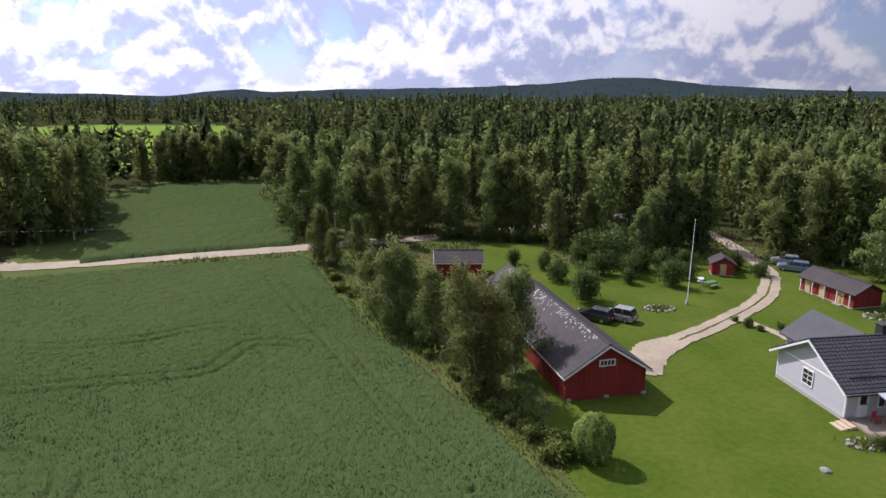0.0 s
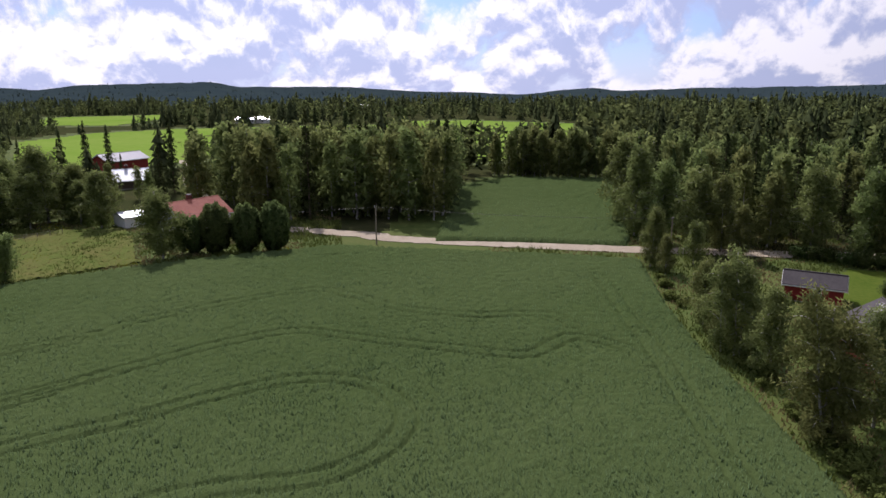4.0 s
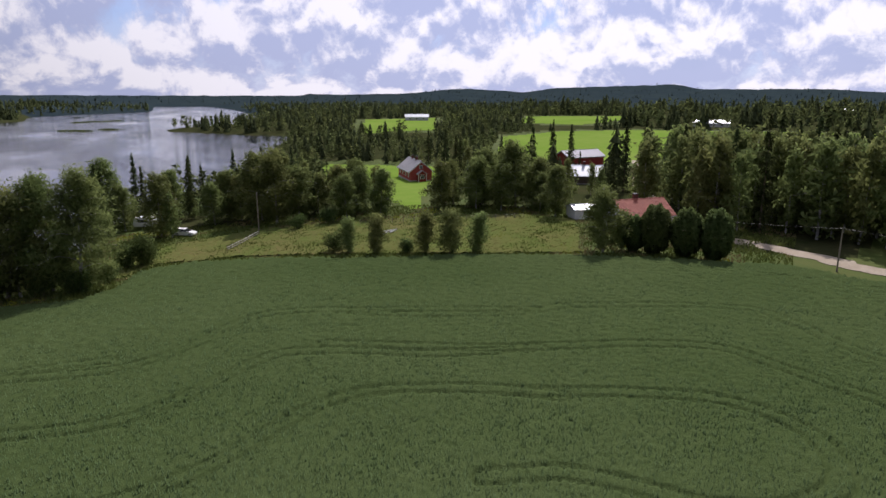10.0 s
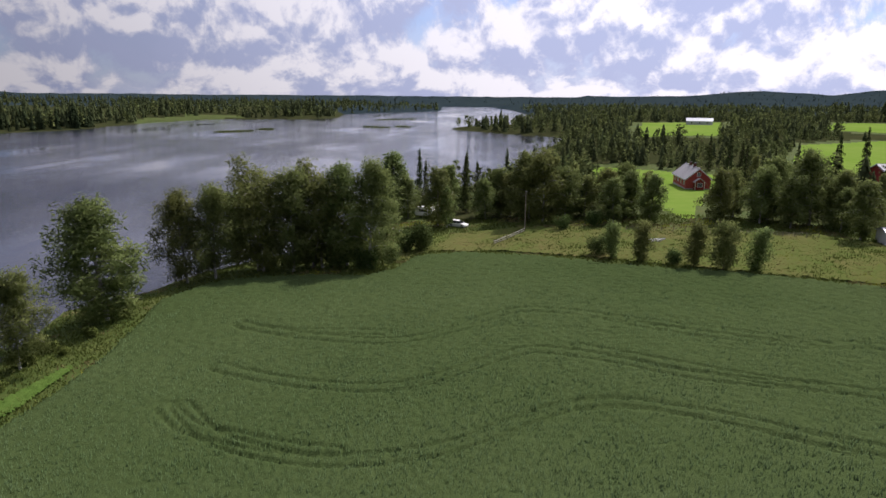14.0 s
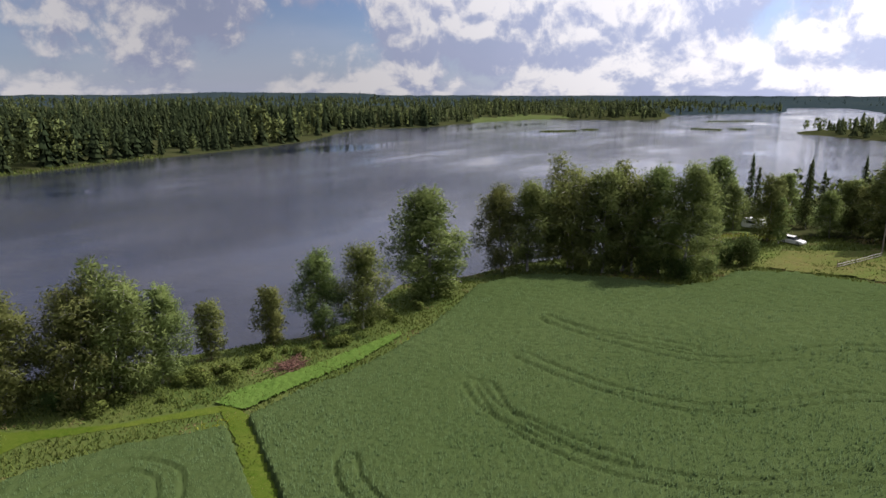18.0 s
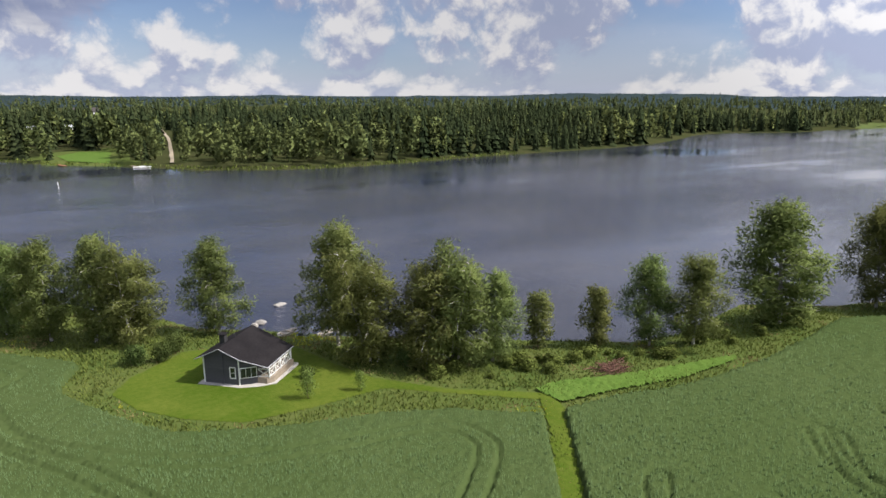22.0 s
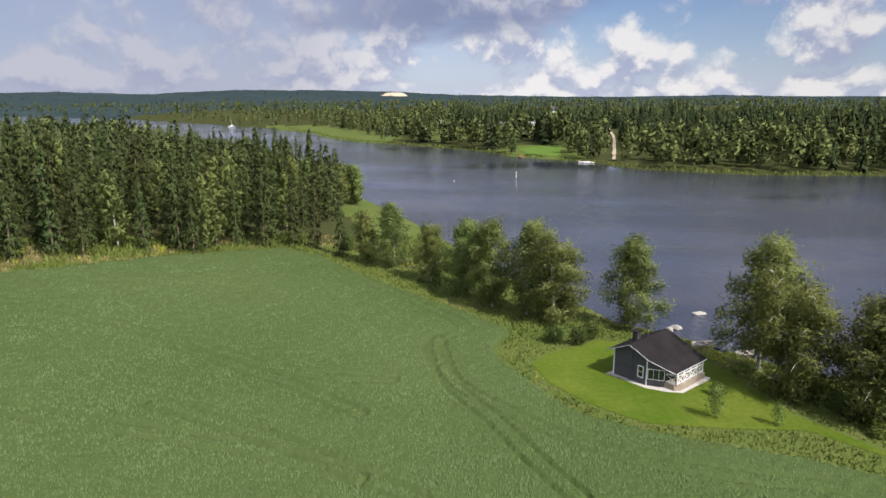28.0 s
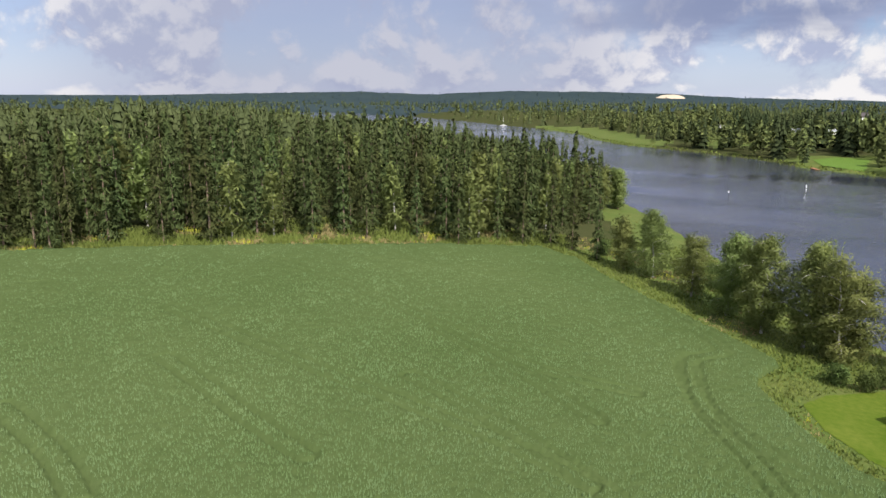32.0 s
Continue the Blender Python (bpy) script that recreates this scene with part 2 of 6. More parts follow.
# the river bends away to the south-east; then the far shore, from there to the west
LAKE += [(310, -490), (520, -700), (760, -900), (700, -1010), (480, -880), (365, -775), (280, -690), (247, -658), (204, -621), (161, -570), (134, -533), (114, -484), (79, -432), (43, -404), (9, -373), (-6, -353), (-19, -328), (-36, -316), (-50, -300), (-68, -274), (-90, -262), (-113, -255), (-152, -256), (-205, -263), (-245, -263), (-290, -263), (-340, -272), (-401, -297), (-445, -317), (-480, -316), (-532, -290), (-590, -292), (-660, -287), (-740, -266), (-776, -225), (-772, -165), (-830, -129), (-985, -149), (-1045, -110), (-1200, -5), (-1640, -5)]
CROP_WEST = [(5.6, 40.7), (3.6, 45.5), (0.7, 50.7), (-2.3, 56.9), (-7.4, 65.6), (-12.9, 77.6), (-20.7, 97.9), (-35.9, 94.2), (-52.2, 88.4), (-66.7, 83.3), (-78.2, 67.4), (-82.4, 59.4), (-90, 44.8), (-92.8, 33.5), (-96.9, 25.9), (-106.1, 15.7), (-112.3, 3.6), (-111.1, -4.2), (-101.1, -7.4), (-97.4, -11.3), (-98.6, -18.2), (-98.9, -27.3), (-95.5, -34.9), (-87, -38.6), (-74.9, -37.1), (-66.2, -36.5), (-57.3, -36.4), (-51, -37.2), (-47.2, -38.6), (-39.5, -39.5), (-29.2, -26.3), (-15, -10.5), (0, 7), (14, 23)]
CROP_SOUTH = [(14.5, 20.5), (0, 4.8), (-15, -12.8), (-29.1, -29.2), (-37.1, -39.8), (-34.6, -41.8), (-30.7, -44.9), (-25.3, -47.6), (-18.9, -49.1), (-13.1, -51.4), (-8.8, -53.7), (-6.2, -57.9), (-3.8, -62.7), (-1.7, -67.7), (-1.9, -71.1), (-3.7, -75.7), (-3, -77.3), (0.5, -80.8), (6, -86.5), (12.2, -92.8), (20.6, -101.4), (27.2, -109.7), (35.5, -114.2), (53.3, -98.2), (61.9, -90.2), (79, -80.4), (93.5, -70.4), (107.4, -60.8), (122, -40), (125, 0), (90, 28), (50, 30)]
CROP_NORTH = [(-54.8, 96.1), (-65.7, 121.2), (-80.9, 153.9), (-74.9, 179.5), (-44.5, 190), (-30.6, 132.7), (-25.1, 108.7), (-39.3, 102.6)]
TRAMLINES = [
    [(-49.5, 11.7), (-49.7, 14.8), (-48.6, 18), (-47.4, 21.5), (-44.1, 27.6), (-40.8, 34.5), (-37.7, 39.9), (-33.3, 42.5), (-28.9, 42.2), (-24.9, 39.1), (-23.9, 35.1), (-24.7, 31.5), (-26.3, 28.7), (-30.3, 25.4), (-32.8, 22.6), (-33.6, 20.2), (-34.3, 17.8)],
    [(-62.4, 13.9), (-58.2, 20.7), (-55.1, 26.5), (-52.5, 33.3), (-50, 41.1), (-46.1, 48.9), (-40.5, 50.7), (-33.9, 52.2), (-26.3, 54), (-21.5, 55.6), (-20.1, 60.2), (-19.2, 62), (-16.7, 62.3), (-13.6, 61.5), (-10.7, 58.7)],
    [(-70.4, 19.1), (-66, 26.7), (-62.5, 37.7), (-62.3, 44.6), (-54.2, 60.8), (-48.3, 62.6), (-39.8, 61.1), (-31.1, 63.4), (-26.1, 66.5), (-22.7, 67.1), (-20.2, 65)],
    [(-23.4, 86.4), (-18, 75.8), (-10.3, 61.1), (-4.9, 49.9), (-1, 41.9), (1.3, 37.7)],
    [(-54.1, -23.3), (-48.2, -18.6), (-45, -13.9), (-43.2, -9.6), (-42.7, -5.6), (-43.5, -0.8), (-44.9, 2.6), (-47.3, 6.3), (-49.5, 10.3), (-50.1, 14.3), (-48.4, 19.6), (-45.9, 24.3), (-42.6, 29)],
    [(-63, -23), (-59.7, -17.8), (-57.2, -12.2), (-55.5, -6.9), (-55.6, -2.9), (-57.7, 1.2), (-60.7, 5.7), (-62, 9.9), (-58.9, 16.7), (-55.1, 23.2), (-52.3, 32.7)],
    [(-75, -23.7), (-71.5, -17.3), (-68.1, -9.4), (-67.4, -3.4), (-69.4, 1.5), (-74, 7), (-74.5, 11.8), (-69.7, 22.2), (-62.9, 38.8)],
    [(-54, -24.6), (-50, -21.1), (-47.5, -16.6), (-45.5, -12.3), (-44.1, -8)],
    [(-36.5, -26.9), (-34.4, -25.2), (-32.9, -23.1), (-32.1, -21.6)],
    [(-75.9, -24.5), (-72.3, -18.1), (-71.2, -12), (-70.1, -6.5)],
    [(4.9, -72), (3.6, -63.6), (1.8, -58.1), (-3.3, -52), (-7.8, -48.3), (-13.2, -45.6), (-19.3, -44.2), (-25.3, -43.5), (-28.7, -41.8), (-29.5, -39.1), (-28.7, -36.8), (-25.5, -33.5), (-23.6, -31.9)],
    [(18, -96.9), (8.2, -85.1), (3.3, -79), (1.8, -75.7), (3.7, -72.8), (5.1, -69.6), (4.1, -63.5), (1.9, -57), (-1.7, -50.2), (-4.8, -43.5), (-6.7, -39.9)],
    [(66.1, -76.5), (48.2, -71.2), (31.2, -64.1), (17.3, -58.4), (8.6, -58.4)],
    [(61, -52.5), (38.4, -46.8), (25.9, -44.5), (16, -42.7), (8.4, -40.1)],
    [(52.7, -28.1), (42.9, -25.7), (36.2, -23)],
]
ROAD = [(-22.9, 106.3), (-42.7, 99.7), (-56.3, 95.4), (-65.2, 93.6), (-66.2, 94.6), (-77.2, 92.9)]
DRIVE = [(19.7, 58.7), (24.2, 63.8), (29.3, 67.9), (36.7, 74.7), (41.3, 80.3), (45.4, 88.2), (46.9, 94.4), (47.5, 101.4), (47.9, 105.3)]
LAWN_HOME = [(14.5, 23.5), (8.3, 38.3), (7.5, 45.7), (9, 49), (7, 66), (9, 86), (3.8, 94.7), (6.3, 108.9), (16, 109.7), (17.2, 94.6), (30, 92), (43, 99), (61, 91), (62, 50), (70, 36), (45, 32)]
LAWN_CABIN = [(-5.6, -66.3), (-7.1, -61), (-10.1, -56.8), (-14.5, -53.2), (-21, -52.9), (-28.4, -53.3), (-40.2, -42.1), (-40.7, -44.3), (-33.9, -49.7), (-28.8, -56.7), (-27.3, -62), (-26, -69), (-24.4, -72.3), (-14.2, -75), (-7.8, -69.9)]
LAWN_RED = [(-209.4, 44.9), (-267, 61.1), (-227.5, 80.1), (-206.7, 95), (-169.3, 69.1), (-135.2, 53), (-136, 50)]
HAY_FAR = [(-424.1, 119.7), (-635.4, 186.7), (-655, 276.1), (-424.6, 180.8)]
HAY_EAST = [(-223.5, 117), (-355.4, 190.8), (-392, 254.3), (-383.1, 317.4), (-320.1, 383.9), (-266.2, 437.9), (-187, 309.3), (-189.4, 226.7), (-201.7, 179.3), (-196.2, 144.7)]
HAY_MID = [(-519, 291.8), (-658, 380.9), (-599.2, 487.5), (-523.2, 418.8), (-455, 317.3)]
HAY_NORTH = [(-193.4, 289.4), (-304.5, 459), (-256.5, 502.4), (-156.8, 482.8), (-110.1, 356.1), (-79, 240.3), (-112.8, 207)]
HAY_GAP = [(0.2, 302.7), (1.8, 353), (58.6, 343.4), (51.6, 301.5)]
MEADOW = [(-102.2, -10.6), (-109.4, -7), (-116.7, -1.1), (-112.9, 12), (-96.2, 35.1), (-91.2, 46.6), (-85.9, 61.6), (-110.6, 77.6), (-120.3, 69.7), (-126, 51.3), (-126.9, 41.8), (-133.7, 28.6), (-137.8, 18.3), (-134.7, 4.8), (-128.6, -7.7)]
CLEAR_FAR = [(-22.7, -333), (-20, -360), (-32, -372), (-44, -358), (-38, -317)]
FIELD_FAR = [(24, -425), (27, -515), (-16, -530), (-58, -546), (-50, -455), (-14, -440)]
MARSH = [(-650, -291), (-742, -272), (-780, -240), (-800, -247), (-772, -284), (-690, -306)]
BANK_FAR = [(66, -424), (79, -436), (114, -488), (134, -537), (162, -576), (190, -625), (150, -600), (108, -535), (84, -478), (62, -440)]
SKYLINE = [(-33.2, 0.03), (-27.2, 0.21), (-21.2, 0.58), (-16.9, 1.13), (-12.9, 1.16), (-9.3, 0.73), (-0.8, 0.43), (8.7, 0.31), (14.7, 0.09), (16.4, 0.36), (19.5, 0.14), (26.0, -0.02), (22.7, -0.31), (31.7, 0.07), (37.3, 0.44), (45.9, 0.42), (47.8, 0.80), (57.5, 0.50), (59.7, 0.16), (65.5, 0.46), (69.8, 0.03), (75.2, -0.08), (71.0, 0.01), (78.0, 0.00), (78.9, -0.28), (90.4, -0.65), (100.5, -0.65), (104.7, -0.41), (109.5, -0.43), (116.8, -0.65), (114.6, -0.12), (124.1, 0.01), (135.9, 0.08), (141.8, -0.15), (150.9, -0.32), (148.7, -0.11), (160.6, -0.04), (173.9, -0.16), (172.9, -0.33), (182.4, 0.01), (187.2, 0.25), (193.8, 0.40), (200.1, 0.41), (207.2, 0.11), (212.8, 0.30), (223.7, 0.07), (229.6, -0.11), (239.1, -0.17)]

# ---- the lie of the land ----


def sdist(x, y, poly):
    """Distance to the outline of poly, negative inside it."""
    x, y = np.asarray(x, float), np.asarray(y, float)
    ins, d = np.zeros(x.shape, bool), np.full(x.shape, 1e9)
    for (x0, y0), (x1, y1) in zip(poly, poly[1:] + poly[:1]):
        c = (y0 > y) != (y1 > y)
        ins ^= c & (x < (x1 - x0) * (y - y0) / ((y1 - y0) or 1e-9) + x0)
        u = np.clip(((x - x0) * (x1 - x0) + (y - y0) * (y1 - y0)) / ((x1 - x0) ** 2 + (y1 - y0) ** 2 + 1e-9), 0, 1)
        d = np.minimum(d, np.hypot(x - x0 - u * (x1 - x0), y - y0 - u * (y1 - y0)))
    return np.where(ins, -d, d)


def line_dist(x, y, pts):
    d = np.full(np.shape(x), 1e9)
    for (x0, y0), (x1, y1) in zip(pts, pts[1:]):
        u = np.clip(((x - x0) * (x1 - x0) + (y - y0) * (y1 - y0)) / ((x1 - x0) ** 2 + (y1 - y0) ** 2 + 1e-9), 0, 1)
        d = np.minimum(d, np.hypot(x - x0 - u * (x1 - x0), y - y0 - u * (y1 - y0)))
    return d


def spline(pts, n=8):
    """Catmull-Rom through pts."""
    p = np.array([pts[0]] + list(pts) + [pts[-1]], float)
    out = []
    for i in range(1, len(p) - 2):
        for k in range(n):
            t = k / n
            out.append(0.5 * (2 * p[i] + (p[i + 1] - p[i - 1]) * t + (2 * p[i - 1] - 5 * p[i] + 4 * p[i + 1] - p[i + 2]) * t * t
                              + (3 * p[i] - p[i - 1] - 3 * p[i + 1] + p[i + 2]) * t ** 3))
    out.append(p[-1])
    return np.array(out)


def sstep(a, b, x):
    u = np.clip((np.asarray(x, float) - a) / (b - a), 0, 1)
    return u * u * (3 - 2 * u)


SKY_AZ = np.array([q[0] for q in sorted(SKYLINE)])
SKY_EL = np.array([q[1] for q in sorted(SKYLINE)])


def height(x, y):
    """Height of the ground over the lake."""
    x, y = np.asarray(x, float), np.asarray(y, float)
    d = sdist(x, y, LAKE)
    near = 1.7 * (1 - np.exp(-np.maximum(d, 0) / 6)) + 3.3 * sstep(14, 75, d)
    r = np.hypot(x, y)
    az = (np.degrees(np.arctan2(-x, y)) + 60) % 360 - 60
    top = 30 + 3600 * np.tan(np.radians(np.interp(az, SKY_AZ, SKY_EL, period=360))) - 9
    far = sstep(150, 900, d) * 5 + 1.5 * sstep(60, 330, d) * sstep(110, 125, az % 360) * sstep(214, 200, az % 360) * sstep(200, 260, r)
    hill = sstep(1300, 3600, r) * (top - 8) * (1 - 0.5 * sstep(3700, 4600, r))
    return np.where(d < 0, np.maximum(-2.0, d * 0.12), near + far) + np.where(r > 1300, np.maximum(hill, 0), 0)


def gz(x, y):
    return float(height(x, y))


def mesh_np(name, v, f, material, smooth=False):
    """A mesh from arrays: v (n, 3), f (m, k)."""
    me = bpy.data.meshes.new(name)
    f = np.asarray(f, np.int32)
    k = f.shape[1]
    me.vertices.add(len(v))
    me.vertices.foreach_set("co", np.asarray(v, np.float32).ravel())
    me.loops.add(f.size)
    me.loops.foreach_set("vertex_index", f.ravel())
    me.polygons.add(len(f))
    me.polygons.foreach_set("loop_start", np.arange(len(f), dtype=np.int32) * k)
    if smooth:
        me.polygons.foreach_set("use_smooth", np.ones(len(f), bool))
    me.update(calc_edges=True)
    for m in material if isinstance(material, (list, tuple)) else (material,):
        me.materials.append(m)
    return me


def polar(radii, angles, close=False):
    """Points of a polar grid (x to the right, y ahead) and its quads."""
    A, R = np.meshgrid(np.radians(angles), radii)
    x, y = -np.sin(A) * R, np.cos(A) * R
    nr, na = A.shape
    i = np.arange(nr * na).reshape(nr, na)
    j = np.roll(i, -1, 1) if close else i
    c = slice(None) if close else slice(0, -1)
    b = slice(None) if close else slice(1, None)
    q = np.stack([i[:-1, c], j[:-1, b] if not close else j[:-1], j[1:, b] if not close else j[1:], i[1:, c]], -1).reshape(-1, 4)
    return x.ravel(), y.ravel(), q[:, ::-1]


def used(v, f):
    """Only the vertices that f uses."""
    ids, inv = np.unique(f, return_inverse=True)
    return v[ids], inv.reshape(f.shape)


# the ground: one sheet to the horizon
radii = np.concatenate([[0.01, 2.5], np.arange(5, 40, 2.5), np.arange(40, 130, 1.5), np.geomspace(130, 4700, 95)])
gx, gy, gq = polar(radii, np.arange(0, 360, 0.75), True)
gh = height(gx, gy)
gr = np.hypot(gx, gy)
gh = gh + np.where(gr > 900, np.random.rand(len(gx)) * 7, 0) * (gh > 1)
GROUND_COVER = [GRASS, FARWOOD, FLOORM]
me = mesh_np("ground", np.stack([gx, gy, gh], 1), gq, GROUND_COVER, True)
cx, cy = gx[gq].mean(1), gy[gq].mean(1)
OPEN_LAND = (CROP_WEST, CROP_SOUTH, CROP_NORTH, LAWN_HOME, LAWN_CABIN, LAWN_RED, HAY_FAR, HAY_EAST, HAY_MID, HAY_NORTH, HAY_GAP, MEADOW, CLEAR_FAR, FIELD_FAR, MARSH, BANK_FAR)
open_d = np.min([sdist(cx, cy, p) for p in OPEN_LAND], 0)
cr = np.hypot(cx, cy)
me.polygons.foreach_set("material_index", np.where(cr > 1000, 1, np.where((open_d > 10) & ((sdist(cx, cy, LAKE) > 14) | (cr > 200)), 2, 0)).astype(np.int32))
tagged(new("ground", me), "rough green grassland and forest floor falling to the lake", "ground", kind="structure")


def region(name, poly, material, lift, label, category, dr=1.0, da=0.5, rmax=None, rough=0.0, seed=1):
    """A piece of land cover inside poly, laid over the ground."""
    p = np.array(poly)
    r = np.hypot(p[:, 0], p[:, 1])
    az = np.unwrap(np.arctan2(-p[:, 0], p[:, 1]))
    x, y, q = polar(np.arange(max(2, r.min() - 2), r.max() + 2, dr), np.degrees(np.arange(az.min() - 0.02, az.max() + 0.02, radians(da))))
    ins = sdist(x, y, poly) < 0
    q = q[ins[q].all(1)]
    rs = np.random.RandomState(seed)
    z = height(x, y) + lift + rs.rand(len(x)) * rough
    v, q = used(np.stack([x, y, z], 1), q)
    return tagged(new(name, mesh_np(name, v, q, material, True)), label, category, kind="structure")


region("lawn", LAWN_HOME, LAWN, 0.05, "bright green mown lawn round the farm buildings", "lawn", 0.35, 0.25)
region("lawn", LAWN_CABIN, LAWN, 0.05, "bright green mown lawn round the lake cabin", "lawn", 0.25, 0.18)
region("lawn", LAWN_RED, HAY, 0.05, "bright green lawn beside the red house", "lawn", 3, 0.5)
for poly in (HAY_FAR, HAY_EAST, HAY_MID, HAY_NORTH, HAY_GAP):
    region("hay_field", poly, HAY, 0.25, "bright green hay field among woods", "field", 8, 0.4)
region("pasture", FIELD_FAR, MEADOWM, 0.25, "pale green pasture in the woods beyond the lake", "field", 4, 0.25)
region("pasture", CLEAR_FAR, CLOVER, 0.12, "open green lawn down to the far shore", "lawn", 2, 0.1)
region("marsh", MARSH, GRASS, 0.1, "flat pale green reed marsh at the lake's end", "marsh", 8, 0.3)
region("bank", BANK_FAR, GRASS, 0.1, "open grassy bank of the far shore", "bank", 3, 0.15)
region("meadow", MEADOW, MEADOWM, 0.06, "rough meadow of tall dry and green grass", "meadow", 0.7, 0.4, rough=0.35)

# crop fields: a standing crop 0.8 m high with wheel tracks pressed into it
TRACKS = [spline(t, 6) for t in TRAMLINES + [[(30.7, -62.5), (23.0, -58.5), (15.9, -54.5), (10.2, -50.4)], [(27.0, -49.5), (19.3, -46.4), (12.5, -42.9), (6.4, -39.3), (3.9, -37.8)], [(49.1, -41.2), (41.2, -38.5), (34.2, -35.8), (26.7, -33.3)]]]


def track_gap(x, y):
    """Distance from the nearest wheel rut."""
    near = np.full(len(x), 9.0)
    for t in TRACKS:
        bb = (x > t[:, 0].min() - 3) & (x < t[:, 0].max() + 3) & (y > t[:, 1].min() - 3) & (y < t[:, 1].max() + 3)
        if bb.any():
            near[bb] = np.minimum(near[bb], np.abs(line_dist(x[bb], y[bb], t) - 0.85))
    return near


def blades(x, y, z, w, h, rs, lean=0.25):
    """Upright one-triangle blades."""
    n = len(x)
    a = rs.rand(n) * 2 * np.pi
    w = w * (0.7 + 0.6 * rs.rand(n)) * 0.5
    h = h * (0.75 + 0.5 * rs.rand(n))
    lx, ly = rs.randn(n) * lean * h, rs.randn(n) * lean * h
    b = np.stack([x, y, z], 1)
    d = np.stack([np.cos(a) * w, np.sin(a) * w, np.zeros(n)], 1)
    v = np.stack([b - d, b + d, b + np.stack([lx, ly, h], 1)], 1).reshape(-1, 3)
    return v, np.arange(3 * n).reshape(-1, 3)


def plants(x, y, z, w, h, rs):
    """Clumps of crop: small three-sided cones with a leaning tip."""
    n = len(x)
    a = rs.rand(n)[:, None] * 6.283 + np.array([0, 2.094, 4.189])[None]
    w = (w * (0.75 + 0.5 * rs.rand(n)))[:, None]
    h = h * (0.8 + 0.4 * rs.rand(n))
    foot = np.stack([x[:, None] + np.cos(a) * w, y[:, None] + np.sin(a) * w, np.repeat(z[:, None], 3, 1)], -1)
    tip = np.stack([x + rs.randn(n) * 0.12 * h, y + rs.randn(n) * 0.12 * h, z + h], 1)
    v = np.concatenate([foot, tip[:, None]], 1).reshape(-1, 3)
    i = np.arange(n)[:, None] * 4
    f = np.concatenate([i + np.array([[0, 1, 3]]), i + np.array([[1, 2, 3]]), i + np.array([[2, 0, 3]])], 0)
    return v, f


CANOPY_ROUGH = 0.2


def crop_field(name, poly, label, radii, da, g0, g1, a0, a1, seed, n, r0, r1, gap=0.17, tall=0.49):
    x, y, q = polar(radii, np.arange(g0, g1 + da, da))
    d = sdist(x, y, poly)
    keep = (d[q] < 0).any(1)
    v, q = used(np.stack([x, y, d], 1), q[keep])
    x, y, d = v.T
    rs = np.random.RandomState(seed)
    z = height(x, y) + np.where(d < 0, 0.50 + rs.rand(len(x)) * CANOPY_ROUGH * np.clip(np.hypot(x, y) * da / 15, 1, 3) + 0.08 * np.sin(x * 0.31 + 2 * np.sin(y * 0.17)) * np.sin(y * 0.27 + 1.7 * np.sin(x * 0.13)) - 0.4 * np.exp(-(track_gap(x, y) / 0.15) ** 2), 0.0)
    me = mesh_np("canopy", np.stack([x, y, z], 1), q, SHADED_CROPBASE)
    root = tagged(new(name, me), label, "crop field", kind="stuff")
    r = r0 + (r1 - r0) * rs.rand(n) ** 1.15
    inner = int(n * 0.09) if r0 < 50 else 0
    r[:inner] = r0 * np.sqrt(rs.rand(inner))
    a = np.radians(a0 + (a1 - a0) * rs.rand(n))
    a[:inner] = rs.rand(inner) * 2 * np.pi
    x, y = -np.sin(a) * r, np.cos(a) * r
    d = sdist(x, y, poly)
    g = track_gap(x, y)
    patch = 0.4 * np.sin(x * 0.31 + 2 * np.sin(y * 0.17)) * np.sin(y * 0.27 + 1.7 * np.sin(x * 0.13)) + 0.3 * np.sin(x * 0.9 + y * 0.4) * np.sin(y * 0.8 - x * 0.3)
    k = (d < -0.05) & (g > gap + 0.08 * rs.rand(n)) & (rs.rand(n) > np.clip(-patch - 0.35, 0, 0.25))
    x, y, r, patch = x[k], y[k], r[k], patch[k]
    v, f = plants(x, y, height(x, y) + 0.40, 0.038 + 0.0008 * r, tall + 0.12 * patch, rs)
    me = mesh_np("plants", v, f, CROP, True)
    o = new("plants", me)
    o.parent = root
    return root


near_r = np.concatenate([np.arange(0.05, 34, 1.5), np.arange(34, 70, 0.26), np.arange(70, 100, 0.36), np.arange(100, 135, 0.6)])
crop_field("oat_field", CROP_WEST, "green unripe oat field with curved wheel tracks", near_r, 0.27, -180, 180, -30, 150, 3, 155000, 32, 126)
crop_field("oat_field", CROP_SOUTH, "pale green unripe oat field with curved wheel tracks", near_r, 0.27, 0, 360, 128, 252, 4, 145000, 32, 126, 0.30, 0.41)
crop_field("oat_field", CROP_NORTH, "green oat field across the gravel road", np.arange(90, 200, 0.9), 0.25, 5, 38, 5, 38, 5, 20000, 100, 200)

# the lake
me = bpy.data.meshes.new("lake")
# deep blue and greyer patches in the base colour imitate reflected sky
WATER = mat("sky_tinted_water", (0.014, 0.020, 0.044), (0.028, 0.028, 0.036), 0.012, 0.07, spec=0.5)


